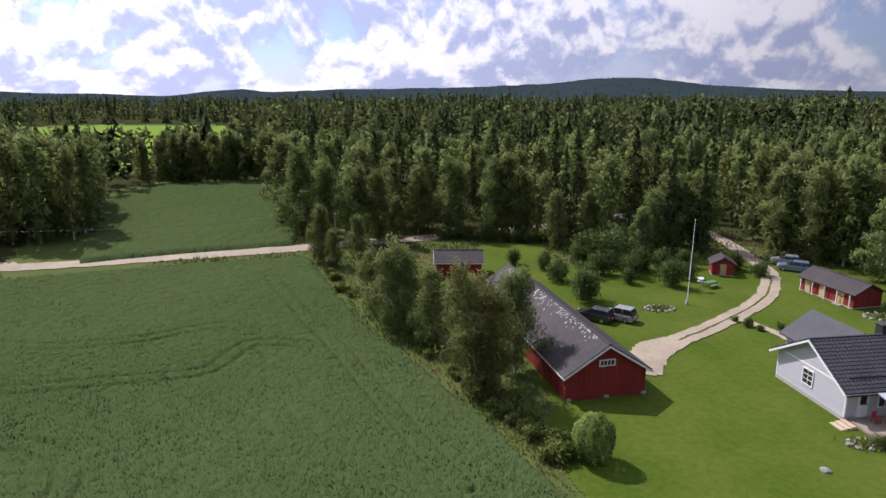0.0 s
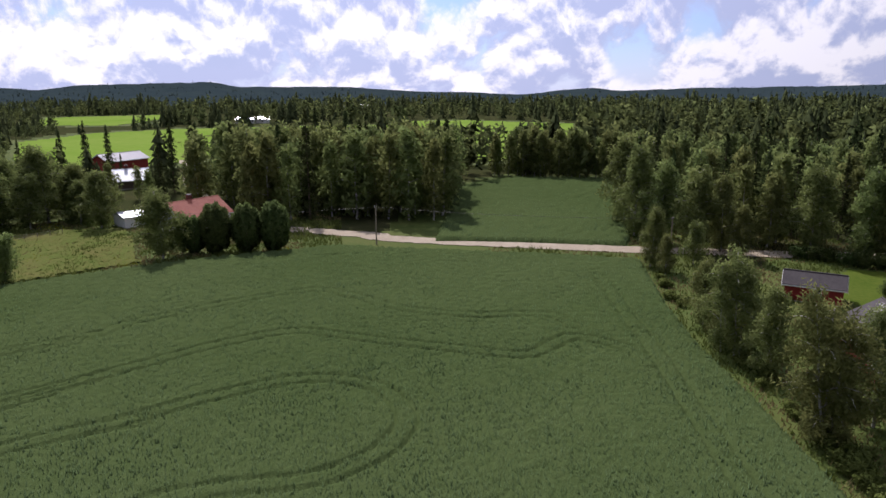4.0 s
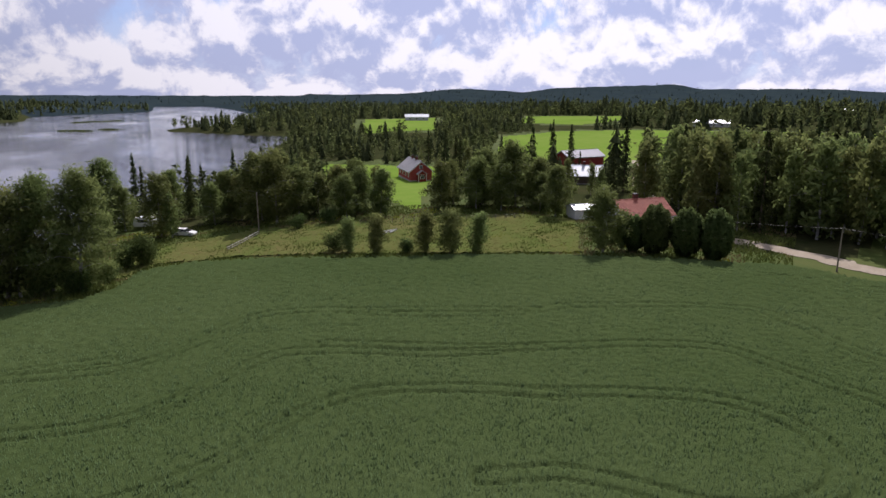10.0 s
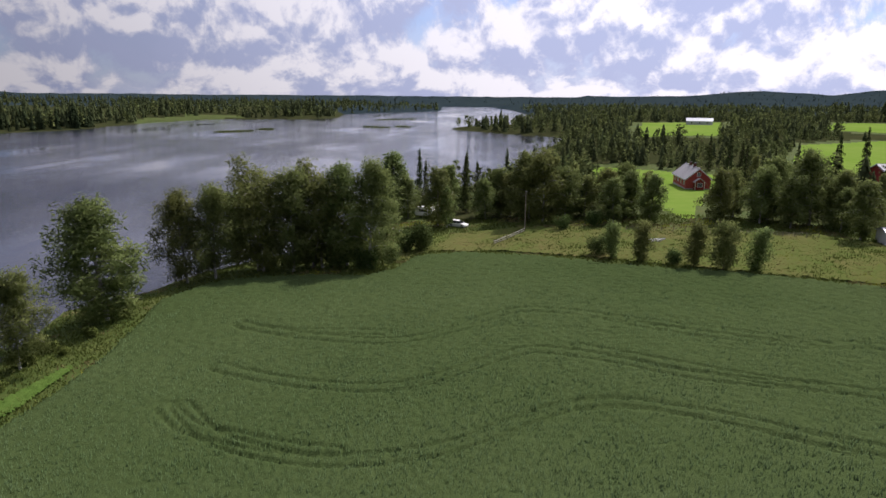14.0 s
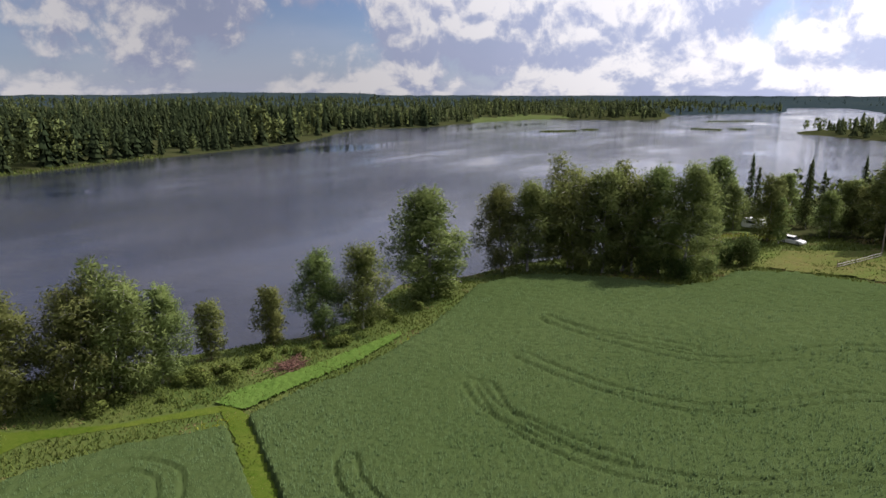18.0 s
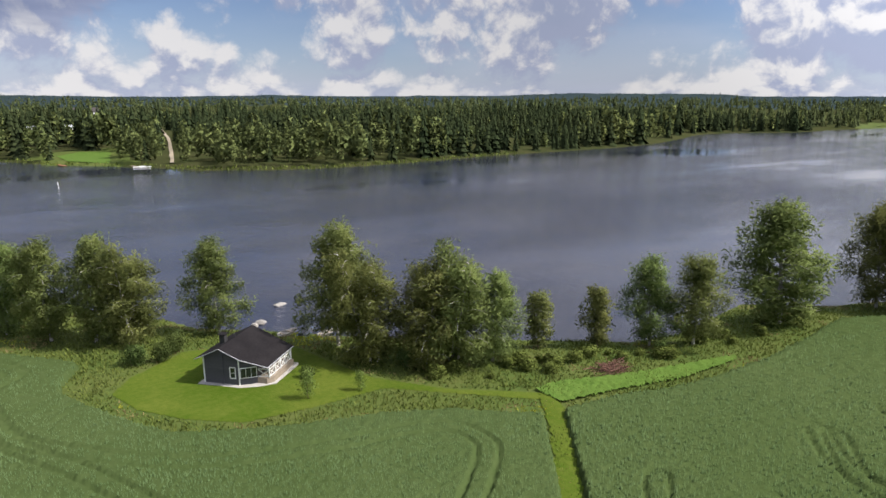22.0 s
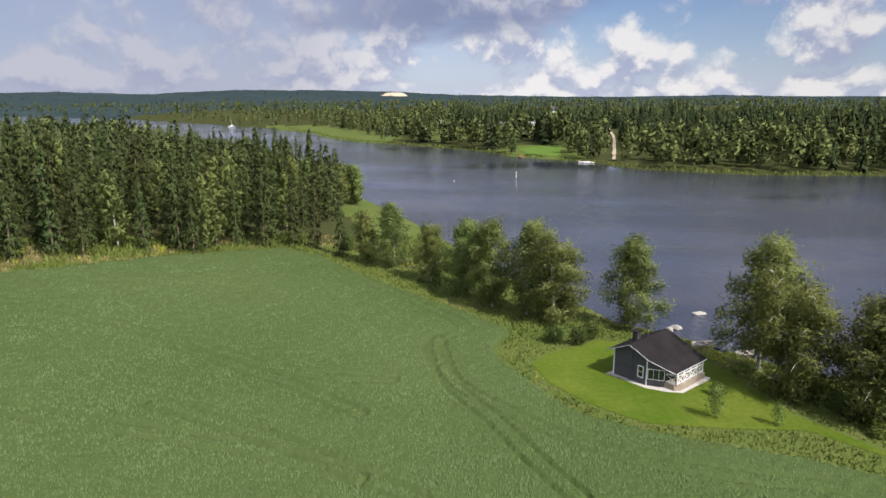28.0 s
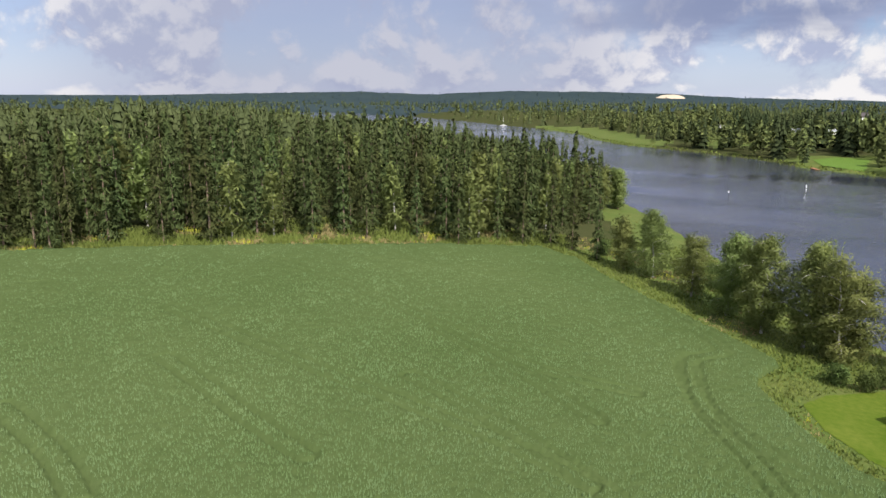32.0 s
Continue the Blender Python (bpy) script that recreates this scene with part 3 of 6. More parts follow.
def ripple(m):
    nt = m.node_tree
    N, L = nt.nodes.new, nt.links.new
    tc = N("ShaderNodeTexCoord")
    b = N("ShaderNodeBump")
    b.inputs["Strength"].default_value = 1.0
    b.inputs["Distance"].default_value = 0.32
    last = None
    for s, st, w in ((1.5, (1.0, 0.4, 1), 0.9), (0.32, (1, 0.6, 1), 1.3), (0.07, (1, 1, 1), 2.0)):
        mp = N("ShaderNodeMapping")
        mp.inputs["Scale"].default_value = st
        mp.inputs["Rotation"].default_value = (0, 0, 0.6)
        L(tc.outputs["Object"], mp.inputs[0])
        n = N("ShaderNodeTexNoise")
        n.inputs["Scale"].default_value = s
        n.inputs["Detail"].default_value = 5
        n.inputs["Roughness"].default_value = 0.6
        L(mp.outputs[0], n.inputs["Vector"])
        k = N("ShaderNodeMath")
        k.operation = "MULTIPLY_ADD"
        L(n.outputs["Fac"], k.inputs[0])
        k.inputs[1].default_value = w
        if last is None:
            k.inputs[2].default_value = 0.0
        else:
            L(last, k.inputs[2])
        last = k.outputs[0]
    # calmer and rougher lanes of wind
    mp = N("ShaderNodeMapping")
    mp.inputs["Scale"].default_value = (0.35, 1.0, 1)
    mp.inputs["Rotation"].default_value = (0, 0, 0.9)
    L(tc.outputs["Object"], mp.inputs[0])
    lane = N("ShaderNodeTexNoise")
    lane.inputs["Scale"].default_value = 0.021
    lane.inputs["Detail"].default_value = 4
    L(mp.outputs[0], lane.inputs["Vector"])
    rng = N("ShaderNodeMapRange")
    L(lane.outputs["Fac"], rng.inputs[0])
    rng.inputs[1].default_value, rng.inputs[2].default_value = 0.36, 0.62
    rng.inputs[3].default_value, rng.inputs[4].default_value = 0.05, 1.0
    L(rng.outputs[0], b.inputs["Strength"])
    L(last, b.inputs["Height"])
    L(b.outputs[0], nt.nodes["Principled BSDF"].inputs["Normal"])


ripple(WATER)
me.from_pydata([(-1750, -1150, 0), (900, -1150, 0), (900, 220, 0), (-1750, 220, 0)], [], [(0, 1, 2, 3)])
me.materials.append(WATER)
tagged(new("lake", me), "dark blue lake with small wind ripples", "water", kind="structure")


def ribbon(name, pts, width, material, lift, label, category, wob=0.25, seed=2):
    """A road or path along pts."""
    c = spline(pts, 10)
    t = np.gradient(c, axis=0)
    t /= np.linalg.norm(t, axis=1)[:, None]
    nrm = np.stack([-t[:, 1], t[:, 0]], 1)
    rs = np.random.RandomState(seed)
    cols = np.linspace(-1, 1, 7)
    w = width / 2 + rs.randn(len(c), 2) * wob * 0.3
    w = np.maximum(w, 0.04)
    rows = []
    for s in cols:
        k = np.where(s < 0, w[:, 0], w[:, 1])[:, None]
        rows.append(c + nrm * s * k)
    v = np.stack(rows, 1).reshape(-1, 2)
    z = height(v[:, 0], v[:, 1]) + lift + np.tile(0.05 * (1 - cols ** 2), len(c))
    n = len(cols)
    i = np.arange(len(c) - 1)[:, None] * n + np.arange(n - 1)[None]
    q = np.stack([i, i + n, i + n + 1, i + 1], -1).reshape(-1, 4)[:, ::-1]
    return tagged(new(name, mesh_np(name, np.column_stack([v, z]), q, material, True)), label, category, kind="structure")


ribbon("road", [(60, 150), (20, 124)] + ROAD + [(-100, 92), (-150, 126), (-200, 165), (-300, 190)], 4.4, GRAVEL, 0.09, "pale gravel road between the oat fields", "road", 0.5)
ribbon("driveway", [(18.5, 56.3)] + DRIVE + [(48, 118), (45, 135)], 2.5, GRAVEL, 0.13, "pale gravel driveway curving over the lawn", "road", 0.25)
region("gravel_apron", [(17.4, 55.3), (19.8, 55.0), (21.6, 59.0), (25.0, 63.2), (23.0, 65.2), (19.6, 63.2), (17.9, 60.5)], GRAVEL, 0.12, "pale gravel apron beside the barn", "road", 0.3, 0.25)
ribbon("grass_strip", DRIVE[1:7], 0.22, MEADOWM, 0.2, "worn strip of grass in the middle of the drive", "grass", 0.25, 12)
ribbon("path", [(-41, -43.5), (-38.6, -39.8), (-34, -33.8), (-28.6, -27.6), (-15, -11.6), (0, 6), (14, 22)], 1.9, LAWN, 0.1, "narrow mown grass path between the oat fields", "path", 0.4)
region("clover", [(-40.5, -41), (-47, -40.2), (-55, -38.5), (-64, -38.3), (-66, -39.5), (-57, -41.5), (-50, -43), (-44, -45.2), (-40.5, -45)], CLOVER, 0.1, "bright green clover patch beside the oat field", "clover", 0.25, 0.2, rough=0.25)

# ---- trees ----


def tube(path, radii_, sides=6):
    """A tapered tube along path."""
    p = np.asarray(path, float)
    t = np.gradient(p, axis=0)
    t /= np.linalg.norm(t, axis=1)[:, None] + 1e-9
    ref = np.where(np.abs(t[:, 2:3]) > 0.9, [[1.0, 0, 0]], [[0, 0, 1.0]])
    u = np.cross(t, ref)
    u /= np.linalg.norm(u, axis=1)[:, None] + 1e-9
    w = np.cross(t, u)
    a = np.arange(sides) / sides * 2 * np.pi
    v = p[:, None] + (u[:, None] * np.cos(a)[None, :, None] + w[:, None] * np.sin(a)[None, :, None]) * np.asarray(radii_, float)[:, None, None]
    n = len(p)
    i = np.arange(n - 1)[:, None] * sides + np.arange(sides)[None]
    j = np.arange(n - 1)[:, None] * sides + (np.arange(sides)[None] + 1) % sides
    return v.reshape(-1, 3), np.stack([i, j, j + sides, i + sides], -1).reshape(-1, 4)


def merge(parts):
    vs, fs, o = [], [], 0
    for v, f in parts:
        vs.append(v)
        fs.append(f + o)
        o += len(v)
    return np.concatenate(vs), np.concatenate(fs)


def leaves(c, size, rs, flat=0.0, long=1.7, out=None, along=None):
    """Pointed leaf sprays of random turn at the points c, shaded as the outside of the crown."""
    n = len(c)
    a = rs.randn(n, 3)
    a /= np.linalg.norm(a, axis=1)[:, None]
    b = rs.randn(n, 3)
    b[:, 2] -= flat
    if along is not None:
        b = along + b * 0.3
    b -= a * (a * b).sum(1)[:, None]
    b /= np.linalg.norm(b, axis=1)[:, None] + 1e-9
    s = (np.asarray(size) * (0.7 + 0.6 * rs.rand(n)))[:, None] * 0.5
    l = s * long
    v = np.stack([c - b * l * 0.8, c + a * s, c + b * l], 1)
    if out is not None:
        g = np.cross(v[:, 1] - v[:, 0], v[:, 2] - v[:, 0])
        k = (g * out).sum(1) < 0
        v[k] = v[k][:, ::-1]
    return v.reshape(-1, 3), np.arange(3 * n).reshape(-1, 3)


def crown_mesh(pts, out, size, rs, flat, material, along=None, long=1.7):
    """A crown of leaf sprays whose shading follows the directions out."""
    out = out + rs.randn(len(out), 3) * 0.28
    out /= np.linalg.norm(out, axis=1)[:, None] + 1e-9
    v, f = leaves(pts, size, rs, flat, long, out, along)
    me = mesh_np("crown", v, f, material, True)
    me.normals_split_custom_set(np.repeat(out, 3, 0))
    return me


def birch_meshes(seed, limbs=True, n=7000, size=0.35, long=1.7, h=14.0, spread=3.4, low=0.12, stems=1, droop=1.0, tip=0.75, bark=None, leaf=None):
    """Trunk with limbs and a crown of hanging leaf sprays, for a tree h high."""
    rs = np.random.RandomState(seed)
    wood, cl = [], []
    for s in range(stems):
        lean = rs.randn(2) * (0.04 if stems == 1 else 0.1)
        off = rs.randn(2) * (0 if stems == 1 else 0.7)
        zz = np.linspace(0, h * (0.93 if s == 0 else 0.8), 9)
        px = off[0] + lean[0] * zz + np.cumsum(rs.randn(9)) * 0.06
        py = off[1] + lean[1] * zz + np.cumsum(rs.randn(9)) * 0.06
        wood.append(tube(np.stack([px, py, zz - 0.2], 1), np.linspace(0.17, 0.02, 9) * h / 14 * (1 if stems == 1 else 0.8), 7))
        nl = 26 if stems == 1 else 15
        for k in range(nl):
            u = low + (0.97 - low) * (k + rs.rand()) / nl
            z0 = u * zz[-1]
            x0, y0 = np.interp(z0, zz, px), np.interp(z0, zz, py)
            ang = k * 2.4 + rs.rand()
            prof = min(1.0, ((u - low) / 0.22 + 0.35)) * (1 - max(0, u - 0.45) / 0.62) ** tip
            L = spread * prof * (0.75 + 0.5 * rs.rand()) * (1 if stems == 1 else 0.8)
            q = np.linspace(0, 1, 5)
            rise = L * (0.9 * q - 0.75 * droop * q ** 2.2)
            lp = np.stack([x0 + np.cos(ang) * L * q, y0 + np.sin(ang) * L * q, z0 + rise], 1)
            if limbs or k % 4 == 0:
                wood.append(tube(lp[::1 if limbs else 2], np.linspace(0.05, 0.008, 5)[::1 if limbs else 2] * h / 14, 4 if limbs else 3))
            for m in range(5):
                cq = 0.15 + 0.85 * rs.rand()
                c = np.array([np.interp(cq, q, lp[:, i]) for i in range(3)])
                rad = (0.35 + 0.4 * rs.rand()) * (0.6 + 0.14 * spread)
                cl.append((c, rad))
    per = max(4, n // len(cl))
    pts, outs = [], []
    for c, rad in cl:
        g = np.clip(rs.randn(per, 3), -1.5, 1.5) * rad * np.array([0.85, 0.85, 0.9])
        g[:, 2] -= np.minimum(np.abs(rs.randn(per)), 1.8) * 0.75 * droop
        pts.append(c + g)
        axis = c * np.array([1, 1, 0]) / (np.hypot(c[0], c[1]) + 0.3)
        outs.append(g / (np.linalg.norm(g, axis=1)[:, None] + 1e-9) * 0.8 + axis + np.array([0, 0, 0.35]))
    pts, outs = np.concatenate(pts), np.concatenate(outs)
    outs = outs[pts[:, 2] > 0.4]
    pts = pts[pts[:, 2] > 0.4]
    wv, wf = merge(wood)
    return mesh_np("trunk", wv, wf, bark or BIRCH_BARK, True), crown_mesh(pts, outs, size, rs, 0.9 * droop, leaf or BIRCH_LEAF, long=long)


def spruce_meshes(seed, h=18.0, width=2.6, tiers=26, per=9, bare=0.06, size=0.5, n=10):
    """A straight trunk and whorls of drooping boughs, each a row of needle sprays."""
    rs = np.random.RandomState(seed)
    trunk = tube(np.stack([np.zeros(6), np.zeros(6), np.linspace(-0.2, h, 6)], 1), np.linspace(0.2, 0.02, 6) * h / 18, 6)
    pts, outs, dirs = [], [], []
    for k in range(tiers):
        u = bare + (1 - bare) * (k / tiers) ** 0.93
        R = width * (1 - u) ** 0.88 * (0.75 + 0.5 * rs.rand()) + 0.12
        m = max(3, int(per * (1 - u * 0.6)))
        for b in range(m):
            a = 2 * np.pi * (b + rs.rand() * 0.8) / m + k
            L = R * (0.65 + 0.6 * rs.rand())
            z0 = u * h + rs.randn() * 0.4 * h / tiers
            d = np.array([np.cos(a), np.sin(a), 0])
            side = np.array([-d[1], d[0], 0])
            q = 0.12 + 0.88 * rs.rand(n)
            drop = (-0.2 - 0.4 * rs.rand()) * L
            g = d * (L * q)[:, None] + side * (rs.randn(n) * 0.16 * (0.4 + L * q))[:, None]
            g[:, 2] = z0 + drop * q - np.abs(rs.randn(n)) * 0.3
            pts.append(g)
            outs.append(np.repeat((d * 0.9 + np.array([0, 0, 0.35]))[None], n, 0))
            dirs.append(np.repeat((d * 0.75 + np.array([0, 0, -0.75]))[None], n, 0))
    tip = np.stack([rs.randn(10) * 0.05, rs.randn(10) * 0.05, h - 1.1 + 1.6 * rs.rand(10)], 1)
    pts, outs = np.concatenate(pts + [tip]), np.concatenate(outs + [np.repeat([[0, 0, 1.0]], 10, 0)])
    dirs = np.concatenate(dirs + [np.repeat([[0.0, 0.05, 1.0]], 10, 0)])
    return mesh_np("trunk", *trunk, BARK, True), crown_mesh(pts, outs, size, rs, 0.7, SPRUCE_LEAF, dirs, 2.6)


def plant(name, meshes, x, y, h, h0, label, category, group="", wide=1.0, turn=None, dz=0.0):
    """One tree: an Empty at its foot with trunk and crown."""
    root = new(name)
    root.matrix_basis = pose(x, y, gz(x, y) + dz, 0, 0, random.random() * 360 if turn is None else turn) @ Matrix.Diagonal((h / h0 * wide, h / h0 * wide, h / h0, 1))
    for part_name, me in zip(("trunk", "crown"), meshes):
        o = new(part_name, me)
        o.parent = root
    return tagged(root, label, category, group)


BIRCHES = [birch_meshes(10 + i, spread=3.0 + 0.25 * (i % 4), low=0.07 + 0.04 * (i % 3)) for i in range(6)]
FINEBIRCH = [birch_meshes(10 + i, n=13000, size=0.22, long=2.2, spread=3.0 + 0.25 * (i % 4), low=0.07 + 0.04 * (i % 3)) for i in range(6)]
CLUMPS = [birch_meshes(30 + i, n=15000, size=0.23, long=2.2, stems=3, spread=3.6, low=0.05) for i in range(3)]
YOUNG = birch_meshes(95, limbs=False, n=900, size=0.2, h=4.0, spread=0.9, low=0.12, droop=0.3, bark=BARK, leaf=THUJA)
WEEDCLUMPS = [birch_meshes(97 + i, limbs=False, n=420, size=0.5, h=4.0, spread=1.7, low=0.02, stems=4, droop=0.2, tip=0.4, bark=BARK, leaf=WEED) for i in range(3)]
MIDBIRCH = [birch_meshes(40 + i, limbs=False, n=1150, size=0.64, spread=2.5, low=0.12) for i in range(6)]
SPRUCES = [spruce_meshes(50 + i, n=12, size=0.34, width=2.3 + 0.3 * (i % 3), bare=0.04 + 0.03 * (i % 3)) for i in range(5)]
MIDSPRUCE = [spruce_meshes(60 + i, tiers=21, per=7, size=0.42, n=13, width=2.3 + 0.4 * (i % 3), bare=0.05 + 0.05 * (i % 3)) for i in range(5)]
BUSHES = [birch_meshes(70 + i, limbs=False, n=3000, size=0.26, h=4.0, spread=1.7, low=0.05, stems=4, droop=0.3, tip=0.4, bark=BARK, leaf=WILLOW_LEAF) for i in range(4)]
COLUMNS = [birch_meshes(80 + i, limbs=False, n=3800, size=0.27, h=7.0, spread=1.5, low=0.03, droop=0.2, tip=0.45, bark=BARK) for i in range(3)]

# birches on the lake shore
SHORE_BIRCHES = [(-80.7, -43, 17), (-98.7, -39.5, 15.5), (-100.5, -35.8, 16), (-104.6, -28.9, 19.6), (-103.9, -24, 18), (-105.5, -20.1, 19), (-107.5, -15.8, 18.5), (-104.7, -12, 18.9),
                 (-30.2, -68, 15.8), (-31.5, -60.5, 13.8), (-34.5, -56.2, 13), (-37.5, -54, 14.5), (-42, -53.5, 11), (-61.6, -48.1, 11.6), (-65.4, -44.9, 11.7),
                 (2.4, -92.5, 11.8), (-1.9, -87, 13.1), (-6.4, -84, 13.6), (-10, -82.2, 13.6), (-19.8, -80.5, 13),
                 (7.4, -99, 9.9), (14.1, -107, 11.7), (1.1, -96, 10.9)]
for i, (x, y, h) in enumerate(SHORE_BIRCHES):
    big = i in (3, 5, 9, 10, 11, 18)
    plant("birch_tree", (CLUMPS[i % 3] if big else FINEBIRCH[i % 6]), x, y, h, 14.0, "grey-green birch with hanging leafy twigs on the lake shore", "tree", "birches on the shore", 1.7 if i == 0 else 1.25 if big else 1.22)
SHORE_SMALL = [(-49.7, -54.6, 6.8), (-55.8, -51, 7.6), (19.3, -109.5, 9.0), (-112.6, -36, 13), (33.2, -174.4, 10.7), (36.5, -171.2, 11.3), (39.2, -162, 12.1), (34.5, -178, 10.5), (42, -154, 13)]
for i, (x, y, h) in enumerate(SHORE_SMALL):
    plant("alder_tree", COLUMNS[i % 3], x, y, h, 7.0, "small narrow dark green alder by the water", "tree", "alders on the shore")
# birches between the oat field and the barn
YARD_BIRCHES = [(3.4, 52.6, 12.8), (-3.9, 66.4, 11.4), (-8.3, 73.9, 8), (-18.8, 96.5, 9.5), (-1.0, 62, 9), (6.5, 56, 10.5), (-6.5, 71, 7.5), (-16, 93.5, 6),
                (37.7, 105.4, 13), (18.7, 105.5, 10.3), (58.7, 85.3, 12.9), (-15, 110, 14.5), (30.4, 97.9, 8.7),
                (-26, 117, 17), (-21, 113, 15), (-11, 112.5, 13), (-4.6, 118, 13), (1.6, 116, 15), (8.6, 116, 15), (-30, 126, 18), (-8, 108, 9), (14, 114, 13), (24, 106, 10), (-13.5, 101, 7),
                (52, 100, 15), (56, 96, 16), (61, 93, 15), (42, 105, 14), (56, 103, 16), (37, 103, 13), (64, 88, 15), (33, 101, 11)]
for i, (x, y, h) in enumerate(YARD_BIRCHES):
    plant("birch_tree", (CLUMPS if i in (0, 1) else FINEBIRCH if i < 8 else BIRCHES)[i % 3], x, y, h, 14.0, "dark green birch on the strip between field and barn", "tree", "birches by the farmyard")
for i in range(26):
    u = i / 25
    x, y = -84 + 42 * u + random.uniform(-2, 2), 183 + 11 * u + random.uniform(-3, 4)
    plant("birch_tree", MIDBIRCH[i % 6], x, y, random.uniform(11, 16.5), 14.0, "slender birch in the row behind the north field", "tree", "birches behind the north field", 0.95)
# trees behind the meadow
MEADOW_TREES = [(-167.6, -11.7, 16.8), (-143.4, -0.9, 13.7), (-142, 22.2, 16.8), (-147.1, 19.7, 16.1), (-142.9, 27.1, 12.6), (-144.1, 37.2, 11.2), (-133.6, 42.8, 10.8),
                (-133.9, 57.2, 11.3), (-130.1, 63.8, 12.5), (-129.1, 73.3, 15.9), (-135, 68, 14), (-115.6, 75.3, 11.4), (-138, 62, 11), (-136, 36, 10), (-85.3, 65, 11.5),
                (-150, 10, 10), (-152, 16, 11), (-128, 78, 12), (-141, 40, 11), (-123, 76, 9), (-146, 32, 10), (-151, 23, 13), (-156, 14, 12), (-148, 42, 12), (-158, 28, 11), (-164, 2, 12), (-126, 68, 11), (-155, -8, 11), (-170, -14, 12)]
for i, (x, y, h) in enumerate(MEADOW_TREES):
    plant("birch_tree", BIRCHES[i % 6], x, y, h, 14.0, "tall birch in the grove behind the meadow", "tree", "birches behind the meadow", 1.4)
for i, (x, y, h) in enumerate([(-164.8, -5.6, 15.5), (-161, -4, 13), (-159.9, 5.7, 14.2), (-173.7, 6.5, 14.2), (-186.8, 18.3, 13.7), (-175, 112, 17), (-171, 116, 16), (-180, 108, 15), (-140, 112, 18), (-136, 115, 20), (-132, 113, 18), (-198, 86, 14), (-203, 92, 12), (-122, 118, 19), (-117, 110, 18.5)]):
    plant("spruce_tree", SPRUCES[i % 5], x, y, h, 18.0, "tall dark green spruce among birches", "tree", "spruces in the village", 1.1)
# row of clipped young trees along the field edge
for i, (x, y, h) in enumerate([(-103.3, 27.5, 6.0), (-99.7, 31.1, 6.5), (-95.9, 37.9, 6.8), (-93.4, 41.3, 7.4), (-93, 45.9, 6.6), (-85.3, 68.5, 6.7)]):
    plant("young_aspen", COLUMNS[i % 3], x, y, h, 7.0, "dense upright dark green young aspen at the field edge", "tree", "aspens along the field edge", 1.1)
BUSH_ROWS = [(-106, 26.1, 3.3), (-96.9, 35.1, 2.5), (-117.8, -2.4, 5.2), (-102.8, -11.9, 3.7), (-106.1, -17.7, 3.8), (-115.8, -6, 4), (-110, -9, 3), (-134.1, 31.6, 3.5), (-132, 25, 3), (-150, 30, 4),
             (18.4, 77, 4.2), (19.8, 94.6, 3.6), (25.6, 94.5, 5.5), (10.5, 94.6, 2.4), (30.5, 84.2, 3.5), (33, 87, 2.5), (-6, 86, 3), (-10, 88, 3), (22, 98, 5), (15, 86, 3), (26, 88, 3.2), (28, 91.5, 3.5), (31, 90.5, 3), (22, 90, 3.4), (35, 93, 2.8), (24.5, 85, 2.2), (14, 92, 2.6), (20, 87, 2.5),
             (-9, -73.2, 2.3), (-11.5, -72.6, 2.2), (-13, -75.5, 2.4), (-60, -45, 1.6), (-33, -57, 2), (24, -118, 3)]
for i, (x, y, h) in enumerate(BUSH_ROWS):
    plant("bush", BUSHES[i % 4], x, y, h, 4.0, "rounded leafy green bush in rough grass", "bush", "bushes", 1.0)
def clipped_bush(seed, rx, h, n, leaf, size=0.24):
    """A dense egg-shaped clipped bush."""
    rs = np.random.RandomState(seed)
    g = rs.randn(n, 3)
    g /= np.linalg.norm(g, axis=1)[:, None]
    g *= (0.82 + 0.18 * rs.rand(n, 1)) * (1 + 0.07 * np.sin(g[:, :1] * 7 + g[:, 1:2] * 9))
    p = np.stack([g[:, 0] * rx, g[:, 1] * rx, h * (0.5 + 0.5 * g[:, 2])], 1)
    return mesh_np("trunk", *tube([(0, 0, -0.1), (0, 0, h * 0.6)], (0.12, 0.06), 6), BARK), crown_mesh(p[p[:, 2] > 0.05], g[p[:, 2] > 0.05] + np.array([0, 0, 0.2]), size, rs, 0.0, leaf)


for i, (x, y, h) in enumerate([(-81.3, 71.9, 8.0), (-77.6, 74.9, 7.8), (-74.3, 77.7, 8.0), (-84, 70, 6)]):
    plant("willow_tree", clipped_bush(90 + i, 2.45, 8.0, 6500, WILLOW_LEAF, 0.42), x, y, h, 8.0, "big round-headed willow beside the red-roofed house", "tree", "round willows", 1.0)
plant("topiary_bush", clipped_bush(3, 1.45, 3.6, 6500, THUJA, 0.15), 10.4, 41.2, 3.6, 3.6, "round clipped thuja bush standing on the lawn", "bush")

# woods that can be told apart tree by tree
rsw = np.random.RandomState(7)


